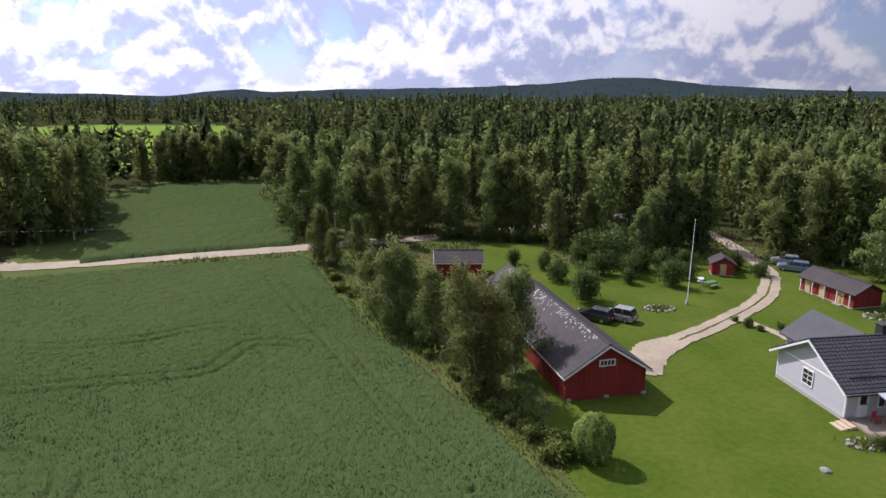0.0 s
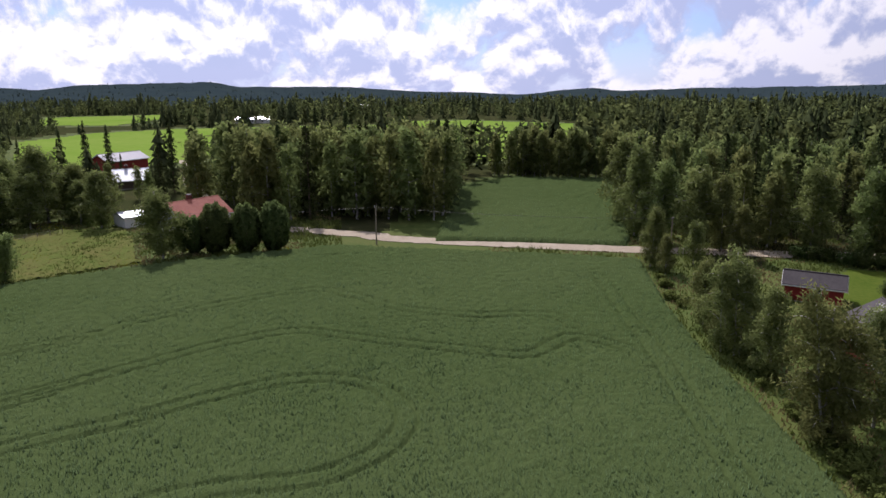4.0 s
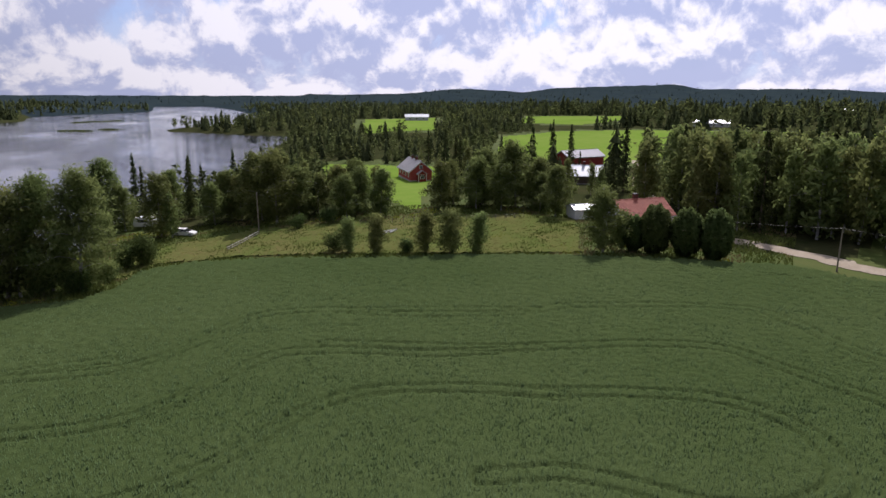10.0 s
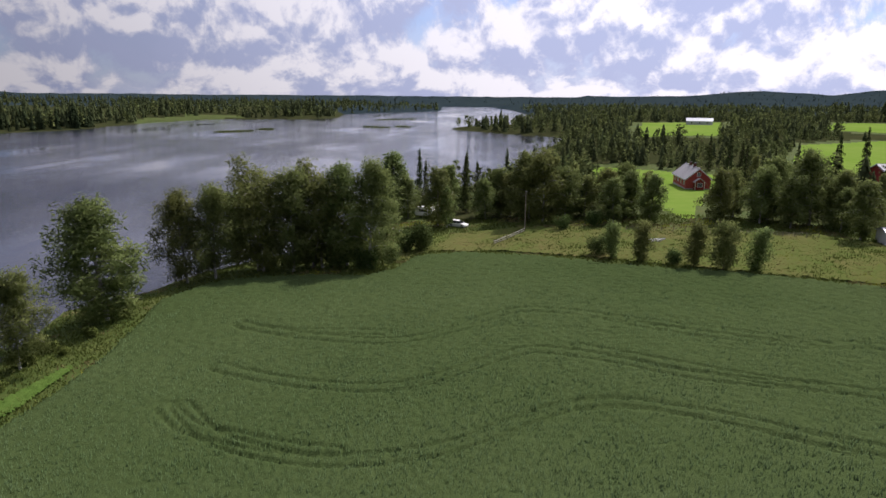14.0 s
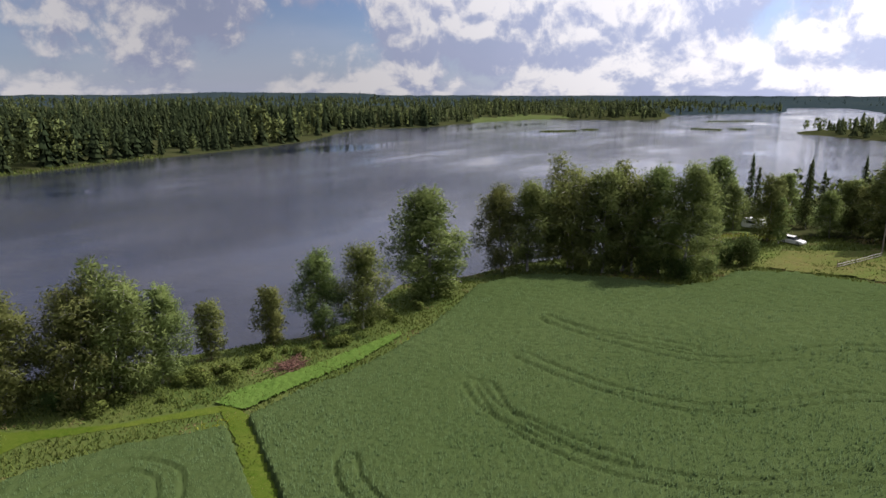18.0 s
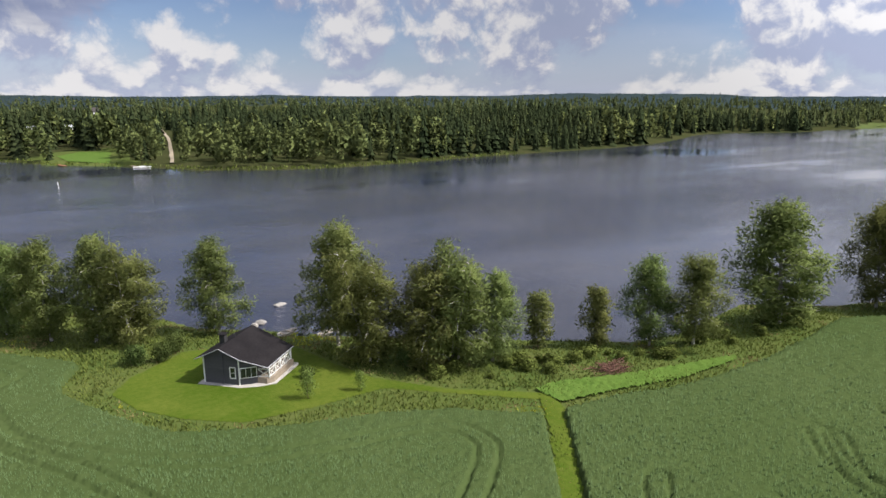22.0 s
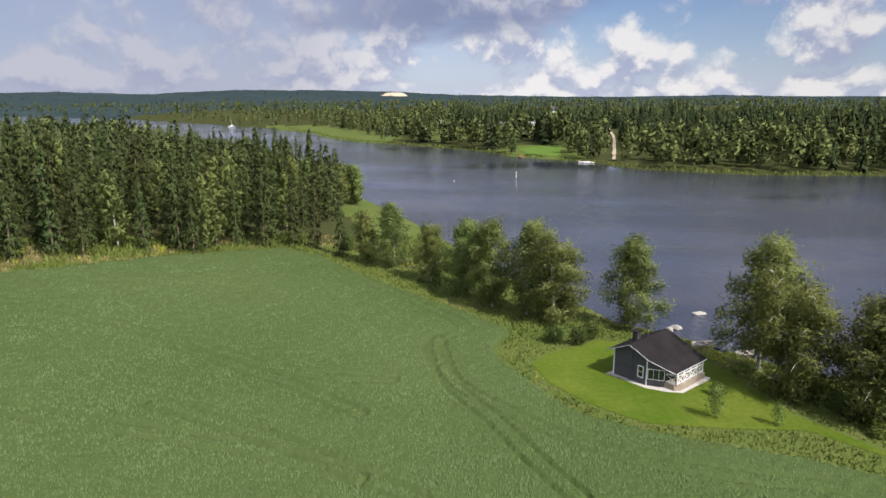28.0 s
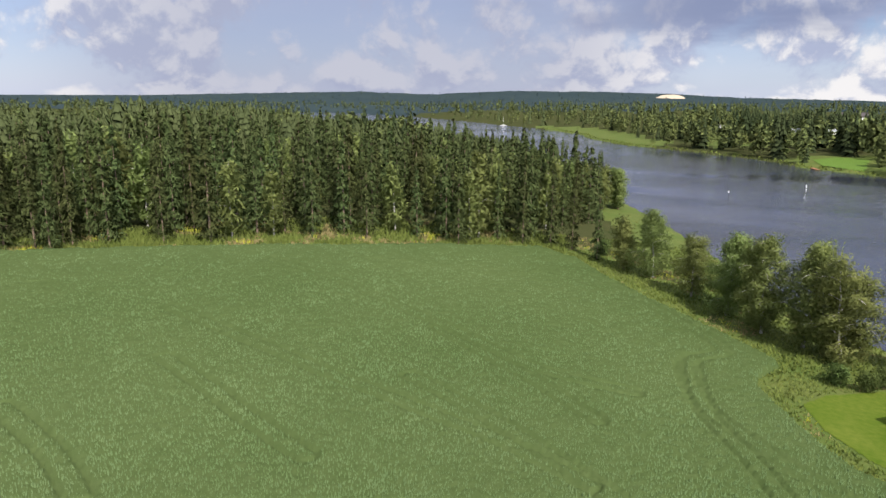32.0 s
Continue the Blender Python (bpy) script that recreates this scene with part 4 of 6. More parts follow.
def in_wood(x, y, gap=3.0):
    """True where woods grow: on land, clear of fields, lawns and roads."""
    ok = sdist(x, y, LAKE) > gap
    for p in OPEN_LAND:
        ok &= sdist(x, y, p) > gap
    ok &= line_dist(x, y, [(60, 150), (20, 124)] + ROAD + [(-100, 92), (-150, 126), (-200, 165), (-300, 190)]) > 4
    ok &= line_dist(x, y, DRIVE + [(48, 118), (45, 135)]) > 3.5
    ok &= sdist(x, y, LOW_SHORE) > 0
    ok &= line_dist(x, y, FAR_TRACK) > 3.5
    for bx, by, br in CLEARINGS:
        ok &= np.hypot(x - bx, y - by) > br
    # low pasture and scrub in front of the far fields
    for p in (HAY_FAR, HAY_EAST, HAY_MID):
        for k in (1.07, 1.14, 1.22):
            ok &= sdist(x * k, y * k, p) > -6
    return ok


FAR_TRACK = [(-60, -300), (-72, -362), (-84, -429), (-105, -572)]
# open lake bank below the village
LOW_SHORE = [(-172, -8), (-186, 14), (-225, 34), (-300, 62), (-290, 44), (-257, 25), (-194, 0)]
# house plots and gaps kept free of trees: x, y, radius
CLEARINGS = [(34, 48, 26), (48, 78, 10), (14, 62, 14), (3, 90, 7), (39, 89, 4), (-101, 85, 10), (-113, 81, 8), (-158, 112, 11), (-187, 70, 13), (-200, 139, 13), (-20, -68, 22),
             (-25, 20, 100), (20, -20, 90), (-120, 20, 26), (-112, 45, 28), (15, -135, 22), (-118, 60, 20), (-155, 40, 12), (-150, 5, 9), (-150, 60, 14)]


def spread_trees(n, r0, r1, a0, a1, gap, mind, seed):
    """Random places in woods, no two nearer than mind."""
    rs = np.random.RandomState(seed)
    r = np.sqrt(rs.rand(n) * (r1 ** 2 - r0 ** 2) + r0 ** 2)
    a = np.radians(a0 + rs.rand(n) * (a1 - a0))
    x, y = -np.sin(a) * r, np.cos(a) * r
    k = in_wood(x, y, gap)
    x, y = x[k], y[k]
    taken, out = {}, []
    for p in zip(x, y):
        c = (int(p[0] // mind), int(p[1] // mind))
        if any((p[0] - q[0]) ** 2 + (p[1] - q[1]) ** 2 < mind * mind for i in (-1, 0, 1) for j in (-1, 0, 1) for q in taken.get((c[0] + i, c[1] + j), ())):
            continue
        taken.setdefault(c, []).append(p)
        out.append(p)
    return out


def coords(me):
    v = np.empty(len(me.vertices) * 3, np.float32)
    me.vertices.foreach_get("co", v)
    f = np.empty(len(me.loops), np.int32)
    me.loops.foreach_get("vertex_index", f)
    return v.reshape(-1, 3), f.reshape(-1, len(f) // len(me.polygons))


SHAPES = {}


def woods(points, spruce_share, hs, tone, singles):
    """Woods: the nearest trees are things of their own, the rest one body."""
    points = sorted(points, key=lambda q: q[0] ** 2 + q[1] ** 2)
    joined, outs = {}, {}
    for i, (x, y) in enumerate(points):
        h = hs[0] + (hs[1] - hs[0]) * rsw.rand() + (2.0 if x > 88 and y < -20 else 0)
        con = rsw.rand() < spruce_share
        wide = 0.85 + 0.3 * rsw.rand()
        pair, h0, hh = (MIDSPRUCE[i % 5], 18.0, h * 1.03) if con else (MIDBIRCH[i % 6], 14.0, h * 0.92)
        if i < singles:
            plant("spruce_tree" if con else "birch_tree", pair, x, y, hh, h0, ("dark green spruce " if con else "grey-green birch ") + tone, "tree", ("spruces " if con else "birches ") + tone, wide)
            continue
        t = rsw.rand() * 6.28
        m = np.array([[math.cos(t) * wide, -math.sin(t) * wide, 0], [math.sin(t) * wide, math.cos(t) * wide, 0], [0, 0, 1]]) * hh / h0
        for k, me in enumerate(pair):
            if me.name not in SHAPES:
                SHAPES[me.name] = coords(me)
            v, f = SHAPES[me.name]
            w = v @ m.T
            joined.setdefault((con, k), []).append((w + np.array([x, y, gz(x, y)]), f))
            outs.setdefault((con, k), []).append(w * np.array([1, 1, 0]) / (np.hypot(w[:, 0], w[:, 1])[:, None] + 0.3) + np.array([0, 0, 0.4]) + rsw.randn(len(w), 3) * 0.2)
    for (con, k), parts in joined.items():
        v, f = merge(parts)
        nm = ("spruce" if con else "birch") + ("_crowns" if k else "_trunks")
        me = mesh_np(nm, v, f, (SPRUCE_LEAF if con else BIRCH_LEAF) if k else (BARK if con else BIRCH_BARK), bool(k))
        if k:
            me.normals_split_custom_set_from_vertices(np.concatenate(outs[(con, k)]))
        tagged(new(nm, me), ("dark spruces " if con else "grey-green birches ") + tone, "woodland", kind="stuff")


woods(spread_trees(1500, 96, 190, -42, 17, 1.0, 4.2, 11)[:300], 0.22, (13, 19.5), "in the wood behind the farm", 90)
woods(spread_trees(900, 98, 175, 25, 50, 1.0, 3.8, 12)[:110], 0.12, (18, 21.5), "in the grove beside the gravel road", 60)
woods(spread_trees(2500, 98, 190, 192, 262, 1.0, 3.6, 13)[:420], 0.86, (11.5, 19.5), "in the wood beyond the oat field", 170)
woods(spread_trees(500, 130, 240, 52, 100, 2.0, 6, 14)[:60], 0.4, (8, 13), "in the village", 40)

# far woods: one body of many small trees


def far_woods(name, pts_xy, label, share, hs, detail, seed, broad=1.0, hills=False, shore=False, dark=False):
    rs = np.random.RandomState(seed)
    p = np.array(pts_xy)
    z = height(p[:, 0], p[:, 1])
    if shore:
        # light pines and birches along the water, spruce painted cloud-shadow dark behind, mixed stands beyond
        d = sdist(p[:, 0], p[:, 1], LAKE)
        az = np.degrees(np.arctan2(-p[:, 0], p[:, 1])) % 360
        stand = np.array([noise.noise((q[0] / 160, q[1] / 160, 4.0)) for q in p])
        # the share of darkened spruce follows the cloud shadow over the far shore
        share = np.clip(0.10 + 0.95 * sstep(50, 75, d) - 0.75 * sstep(260, 330, d) + 0.5 * stand + 0.6 * sstep(152, 140, az), 0.04, 0.88)
        share = np.where((az > 182) & (d < 300), 0.25 + 0.3 * stand, share)
    con = rs.rand(len(p)) < share
    h = (hs[0] + (hs[1] - hs[0]) * rs.rand(len(p))) * np.array([0.92 + 0.5 * noise.noise((q[0] / 70, q[1] / 70, seed)) + 0.45 * noise.noise((q[0] / 22, q[1] / 22, seed)) for q in p])
    if shore:
        h *= 1 + 0.18 * sstep(90, 30, d)
    h *= np.where((sdist(p[:, 0], p[:, 1], LAKE) < 90) & (p[:, 0] > 20) & (p[:, 1] < -150), 0.85, 1.0)
    parts, outs = [], []
    # conifers: rings of short drooping boughs
    c = np.where(con)[0]
    if len(c):
        t = detail
        u = (np.arange(t) + 0.3) / t
        per = 6
        k = len(c)
        ang = rs.rand(k, t, per) * 0.9 + np.arange(per) * 2 * np.pi / per + rs.rand(k, t, 1) * 6
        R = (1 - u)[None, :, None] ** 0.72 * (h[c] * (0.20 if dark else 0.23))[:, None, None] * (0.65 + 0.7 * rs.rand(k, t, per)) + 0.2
        base = np.stack([p[c, 0], p[c, 1], z[c]], 1)[:, None, None]
        zz = (u[None, :, None] * h[c][:, None, None]) + 0 * R
        st = (h[c] / t)[:, None, None] * 1.5
        top = base + np.stack([0 * R, 0 * R, np.minimum(zz + st, h[c][:, None, None] * 1.03)], -1)
        w = 0.5
        l = base + np.stack([np.cos(ang - w) * R, np.sin(ang - w) * R, zz - 0.15 * R], -1)
        r = base + np.stack([np.cos(ang + w) * R, np.sin(ang + w) * R, zz - 0.3 * R], -1)
        v = np.stack([top, l, r], -2).reshape(-1, 3)
        foot = np.broadcast_to(base, R.shape + (3,)).reshape(-1, 3)
        parts.append((v, np.arange(len(v)).reshape(-1, 3)))
        outs.append(v - np.repeat(foot, 3, 0))
    b = np.where(~con)[0]
    if len(b):
        m = detail * 8
        k = len(b)
        g = rs.randn(k, m, 3)
        g /= np.linalg.norm(g, axis=2)[..., None]
        g *= (0.55 + 0.45 * rs.rand(k, m, 1))
        hh = h[b][:, None] * 0.92
        wid = 1 - 0.35 * np.clip(g[..., 2], 0, 1)
        cen = np.stack([p[b, 0][:, None] + g[..., 0] * hh * 0.20 * wid * broad, p[b, 1][:, None] + g[..., 1] * hh * 0.20 * wid * broad, z[b][:, None] + hh * (0.55 + 0.45 * g[..., 2])], -1).reshape(-1, 3)
        s = np.repeat(hh.ravel() * 0.145 * (10 / m) ** 0.35, m)
        a1 = rs.randn(len(cen), 3)
        a2 = rs.randn(len(cen), 3)
        a1 /= np.linalg.norm(a1, axis=1)[:, None]
        a2 /= np.linalg.norm(a2, axis=1)[:, None]
        v = np.stack([cen + a1 * s[:, None], cen + a2 * s[:, None], cen - (a1 + a2) * s[:, None] * 0.7], 1).reshape(-1, 3)
        parts.append((v, np.arange(len(v)).reshape(-1, 3)))
        outs.append(np.repeat(g.reshape(-1, 3) * np.repeat(hh.ravel(), m)[:, None] * 0.2, 3, 0))
    for q in outs:
        q[:, 2] = 0
        q /= np.linalg.norm(q, axis=1)[:, None] + 0.5
        q += np.array([0, 0, 0.55]) + rs.randn(len(q), 3) * 0.15
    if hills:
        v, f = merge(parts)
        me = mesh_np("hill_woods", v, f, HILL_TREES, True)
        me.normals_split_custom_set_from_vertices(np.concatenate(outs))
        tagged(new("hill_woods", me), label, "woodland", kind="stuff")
        return
    for (v, f), q, leaf, kind_name in zip(parts, outs, [CLOUD_SHADED_SPRUCE if dark else FAR_SPRUCE, FAR_BIRCH] if len(parts) == 2 else [FAR_SPRUCE if len(c) else FAR_BIRCH], ("conifer_woods", "birch_woods")):
        me = mesh_np(kind_name, v, f, leaf, True)
        me.normals_split_custom_set_from_vertices(q)
        tagged(new(kind_name, me), label, "woodland", kind="stuff")


def ring(n, r0, r1, a0, a1, seed, gap=2.0):
    rs = np.random.RandomState(seed)
    r = r0 + (r1 - r0) * rs.rand(n)
    a = np.radians(a0 + (a1 - a0) * rs.rand(n))
    x, y = -np.sin(a) * r, np.cos(a) * r
    k = in_wood(x, y, gap)
    return np.stack([x, y], 1)[k]


far_woods("far", ring(2600, 185, 420, -42, 60, 21), "mixed birch and spruce wood stretching away behind the farm", 0.16, (13, 19), 9, 21)
far_woods("far", ring(3200, 400, 1000, -42, 60, 22, 4), "mixed wood towards the hills", 0.3, (13, 19), 5, 22)
far_woods("far", ring(2300, 175, 480, 52, 112, 23), "mixed trees round the village and its fields", 0.2, (6, 11), 7, 23)
far_woods("far", ring(6800, 480, 1300, 52, 116, 24, 4), "woods among the far fields and on the lake's headland", 0.4, (8, 13), 4, 24)
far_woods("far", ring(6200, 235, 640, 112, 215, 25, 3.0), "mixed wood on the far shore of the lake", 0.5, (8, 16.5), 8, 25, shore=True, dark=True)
far_woods("far", ring(6400, 580, 1500, 96, 262, 26, 4), "wide conifer woods beyond the lake", 0.75, (10, 15), 4, 26, shore=True)
far_woods("far", ring(2600, 185, 420, 196, 262, 27), "dense spruce wood beyond the oat field", 0.82, (13, 18), 10, 27)
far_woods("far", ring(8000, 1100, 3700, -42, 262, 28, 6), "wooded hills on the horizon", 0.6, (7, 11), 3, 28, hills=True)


# rough grass and weeds on the banks and field edges
def weeds(name, n, r0, r1, a0, a1, label, seed, h=0.55, dry=0.22):
    rs = np.random.RandomState(seed)
    r = r0 + (r1 - r0) * rs.rand(n)
    a = np.radians(a0 + (a1 - a0) * rs.rand(n))
    x, y = -np.sin(a) * r, np.cos(a) * r
    k = sdist(x, y, LAKE) > 0.3
    for p in (CROP_WEST, CROP_SOUTH, CROP_NORTH, LAWN_HOME, LAWN_CABIN):
        k &= sdist(x, y, p) > 0.15
    k &= line_dist(x, y, ROAD) > 2.4
    k &= np.hypot(x + 17, y + 64) > 9
    x, y, r = x[k], y[k], r[k]
    pt = np.array([noise.noise((px * 0.12, py * 0.12, 2.0)) + 0.35 * noise.noise((px * 0.5, py * 0.5, 5.0)) for px, py in zip(x, y)])
    z = height(x, y)
    for sel, m, nm, hh in ((pt < dry, WEED, "weeds", h * (1.0 + 0.9 * np.clip(-pt, -0.3, 0.6))), ((pt >= dry) & (pt < 0.47), DRYGRASS, "dry_grass", 0.8 * h + 0 * pt), (pt >= 0.47, YELLOWS, "yellow_flowers", 0.8 * h + 0 * pt)):
        if sel.sum() > 10:
            v, f = blades(x[sel], y[sel], z[sel] - 0.03, 0.08 + 0.0016 * r[sel], hh[sel], rs, 0.4)
            tagged(new(nm, mesh_np(nm, v, f, m)), label, "grass", kind="stuff")


# sedge along the far shore
rs_ = np.random.RandomState(77)
sr, sa = 215 + 420 * rs_.rand(60000), np.radians(140 + 68 * rs_.rand(60000))
sx, sy = -np.sin(sa) * sr, np.cos(sa) * sr
sd = sdist(sx, sy, LAKE)
k_ = (sd > -1.5) & (sd < 4)
v, f = blades(sx[k_], sy[k_], height(sx[k_], sy[k_]) - 0.05, 1.1, 1.0 + 0 * sx[k_], rs_, 0.3)
tagged(new("sedge", mesh_np("sedge", v, f, WEED)), "pale green sedge along the far shore of the lake", "grass", kind="stuff")
weeds("bank", 150000, 40, 135, 95, 205, "tall weeds and seeding grass on the lake bank", 31, 0.30)
weeds("edge", 50000, 30, 130, -32, 25, "tall weeds along the edge of the oat field", 32, 0.45, 0.02)
weeds("meadow", 60000, 80, 150, 38, 98, "tall green and dry meadow grass", 33, 0.42, 0.12)
weeds("woodside", 30000, 95, 135, 195, 250, "tall grass along the edge of the spruce wood", 34, 0.8)

# ---- buildings and things ----


def part(name, bm, material, parent, label=""):
    """Links a bmesh as one mesh object under a thing or a part."""
    me = bpy.data.meshes.new(name)
    bm.normal_update()
    bm.to_mesh(me)
    bm.free()
    me.materials.append(material)
    o = new(name, me)
    o.parent = parent
    if label:
        o["label"] = label
    return o


def box(x0, x1, y0, y1, z0, z1, bevel=0.0, bm=None):
    bm = bm or bmesh.new()
    vs = [bm.verts.new(p) for p in ((x0, y0, z0), (x1, y0, z0), (x1, y1, z0), (x0, y1, z0), (x0, y0, z1), (x1, y0, z1), (x1, y1, z1), (x0, y1, z1))]
    for f in ((0, 3, 2, 1), (4, 5, 6, 7), (0, 1, 5, 4), (1, 2, 6, 5), (2, 3, 7, 6), (3, 0, 4, 7)):
        bm.faces.new([vs[i] for i in f])
    if bevel:
        bmesh.ops.bevel(bm, geom=bm.edges[:], offset=bevel, segments=1, affect="EDGES")
    return bm


def extrude(poly, axis, a, b, bm=None):
    """A prism: poly lies across the axis ('x': poly in y, z; 'y': in x, z; 'z': in x, y)."""
    bm = bm or bmesh.new()

    def at(p, s):
        return {"x": (s, p[0], p[1]), "y": (p[0], s, p[1]), "z": (p[0], p[1], s)}[axis]
    lo, hi = [bm.verts.new(at(p, a)) for p in poly], [bm.verts.new(at(p, b)) for p in poly]
    n = len(poly)
    bm.faces.new(lo[::-1])
    bm.faces.new(hi)
    for i in range(n):
        bm.faces.new((lo[i], lo[(i + 1) % n], hi[(i + 1) % n], hi[i]))
    bmesh.ops.recalc_face_normals(bm, faces=bm.faces[:])
    return bm


def lathe(profile, sides=12, bm=None, centre=(0, 0, 0)):
    """A turned body: profile of (radius, z)."""
    bm = bm or bmesh.new()
    rings = [[bm.verts.new((centre[0] + r * math.cos(6.28318 * i / sides), centre[1] + r * math.sin(6.28318 * i / sides), centre[2] + z)) for i in range(sides)] for r, z in profile]
    for a, b in zip(rings, rings[1:]):
        for i in range(sides):
            bm.faces.new((a[i], a[(i + 1) % sides], b[(i + 1) % sides], b[i]))
    bm.faces.new(rings[0][::-1])
    bm.faces.new(rings[-1])
    return bm


RED = mat("red_ochre_boards", (0.20, 0.022, 0.018), (0.28, 0.04, 0.03), 0.6, 0.85, 0.5, 10, stretch=(6, 6, 0.4))
WHITE = mat("white_paint", (0.78, 0.78, 0.76), (0.68, 0.68, 0.66), 0.8, 0.6, 0.1, 10)
DARKROOF = mat("dark_felt_roof", (0.035, 0.030, 0.031), (0.058, 0.050, 0.050), 0.35, 0.75, 0.3, 8, spec=0.25)
TILEROOF = mat("dark_roof_tiles", (0.030, 0.031, 0.036), (0.050, 0.050, 0.057), 0.5, 0.6, 0.2, 8, spec=0.3)
CABINROOF = mat("black_felt_roof", (0.011, 0.010, 0.011), (0.020, 0.018, 0.019), 0.5, 0.9, 0.3, 10, spec=0.08)
GREYWALL = mat("pale_grey_siding", (0.50, 0.50, 0.52), (0.42, 0.42, 0.45), 0.5, 0.7, 0.25, 6, stretch=(0.3, 0.3, 10))
DARKWALL = mat("dark_grey_logs", (0.055, 0.055, 0.063), (0.08, 0.08, 0.09), 0.5, 0.75, 0.5, 4, stretch=(0.3, 0.3, 9))
CONCRETE = mat("concrete_plinth", (0.42, 0.40, 0.37), (0.33, 0.31, 0.29), 0.8, 0.9, 0.3, 12)
GLASS = mat("window_glass", (0.02, 0.022, 0.025), (0.03, 0.032, 0.036), 0.3, 0.05, spec=0.9)
DOORYELLOW = mat("pale_yellow_door", (0.52, 0.40, 0.20), (0.45, 0.33, 0.16), 1.5, 0.7, 0.2, 10)
WOOD = mat("weathered_wood", (0.30, 0.25, 0.19), (0.22, 0.18, 0.14), 1.2, 0.85, 0.4, 10, stretch=(1, 1, 4))
STEELROOF = mat("light_metal_roof", (0.58, 0.60, 0.62), (0.48, 0.50, 0.52), 0.3, 0.4, 0.1, 4, metal=0.3)
REDTILE = mat("red_roof_tiles", (0.38, 0.13, 0.085), (0.28, 0.085, 0.06), 0.7, 0.75, 0.5, 5)
BRICK = mat("dark_brick", (0.16, 0.06, 0.045), (0.11, 0.045, 0.035), 3.0, 0.9, 0.4, 12)
BLACKMETAL = mat("black_metal", (0.03, 0.03, 0.032), (0.045, 0.045, 0.047), 2.0, 0.5, 0.1, 10)
STONE = mat("grey_granite", (0.30, 0.28, 0.26), (0.20, 0.19, 0.18), 1.6, 0.85, 0.6, 9)
PALESTONE = mat("pale_granite", (0.33, 0.31, 0.28), (0.24, 0.225, 0.205), 1.2, 0.85, 0.6, 9)
LICHEN = mat("pale_lichen", (0.46, 0.46, 0.45), (0.34, 0.34, 0.33), 2.0, 0.9, 0.3, 12)


def window(parent, at, w, h, face, bars=(1, 1), frame_mat=None):
    """A window on a wall: at its centre; face '-x', '-y', '+y' or '+x'. Frame, pane and glazing bars."""
    fm = frame_mat or WHITE
    d = 0.07
    t = 0.09
    bm = bmesh.new()
    for y0, y1, z0, z1 in ((-w / 2 - t, w / 2 + t, h / 2, h / 2 + t), (-w / 2 - t, w / 2 + t, -h / 2 - t, -h / 2), (-w / 2 - t, -w / 2, -h / 2, h / 2), (w / 2, w / 2 + t, -h / 2, h / 2)):
        box(-d, 0.02, y0, y1, z0, z1, bm=bm)
    o = part("window", bm, fm, parent)
    o.location = at
    o.rotation_euler[2] = {"-x": 0, "+x": math.pi, "-y": math.pi / 2, "+y": -math.pi / 2}[face]
    part("pane", box(-0.02, 0.0, -w / 2, w / 2, -h / 2, h / 2), GLASS, o)
    for i in range(bars[0]):
        c = -w / 2 + w * (i + 1) / (bars[0] + 1)
        part("glazing_bar", box(-0.045, -0.02, c - 0.02, c + 0.02, -h / 2, h / 2), fm, o)
    for i in range(bars[1]):
        c = -h / 2 + h * (i + 1) / (bars[1] + 1)
        part("glazing_bar", box(-0.042, -0.02, -w / 2, w / 2, c - 0.02, c + 0.02), fm, o)
    return o


def slope_sheet(x0, x1, p, q, thick, bm=None):
    """A roof plane from p (eave: y, z) to q (ridge: y, z)."""
    return extrude([p, q, (q[0], q[1] + thick), (p[0], p[1] + thick)], "x", x0, x1, bm)


def tiled_slope(x0, x1, p, q, rows, cols):
    """A roof plane of overlapping rounded tiles in steps."""
    bm = bmesh.new()
    n = np.array([-(q[1] - p[1]), q[0] - p[0]])
    n = n / np.hypot(*n) * (1 if n[1] > 0 else -1)
    grid = []
    for r in range(rows):
        for end in (0, 1):
            u = (r + end) / rows
            lift = 0.045 if end == 0 else 0.008
            line = []
            for c in range(cols * 3 + 1):
                wv = 0.025 * math.sin(c / 3 * 2 * math.pi)
                yy, zz = p[0] + (q[0] - p[0]) * u + n[0] * (lift + wv), p[1] + (q[1] - p[1]) * u + n[1] * (lift + wv)
                line.append(bm.verts.new((x0 + (x1 - x0) * c / (cols * 3), yy, zz)))
            grid.append(line)
    for a, b in zip(grid, grid[1:]):
        for c in range(len(a) - 1):
            bm.faces.new((a[c], a[c + 1], b[c + 1], b[c]))
    bmesh.ops.recalc_face_normals(bm, faces=bm.faces[:])
    return bm


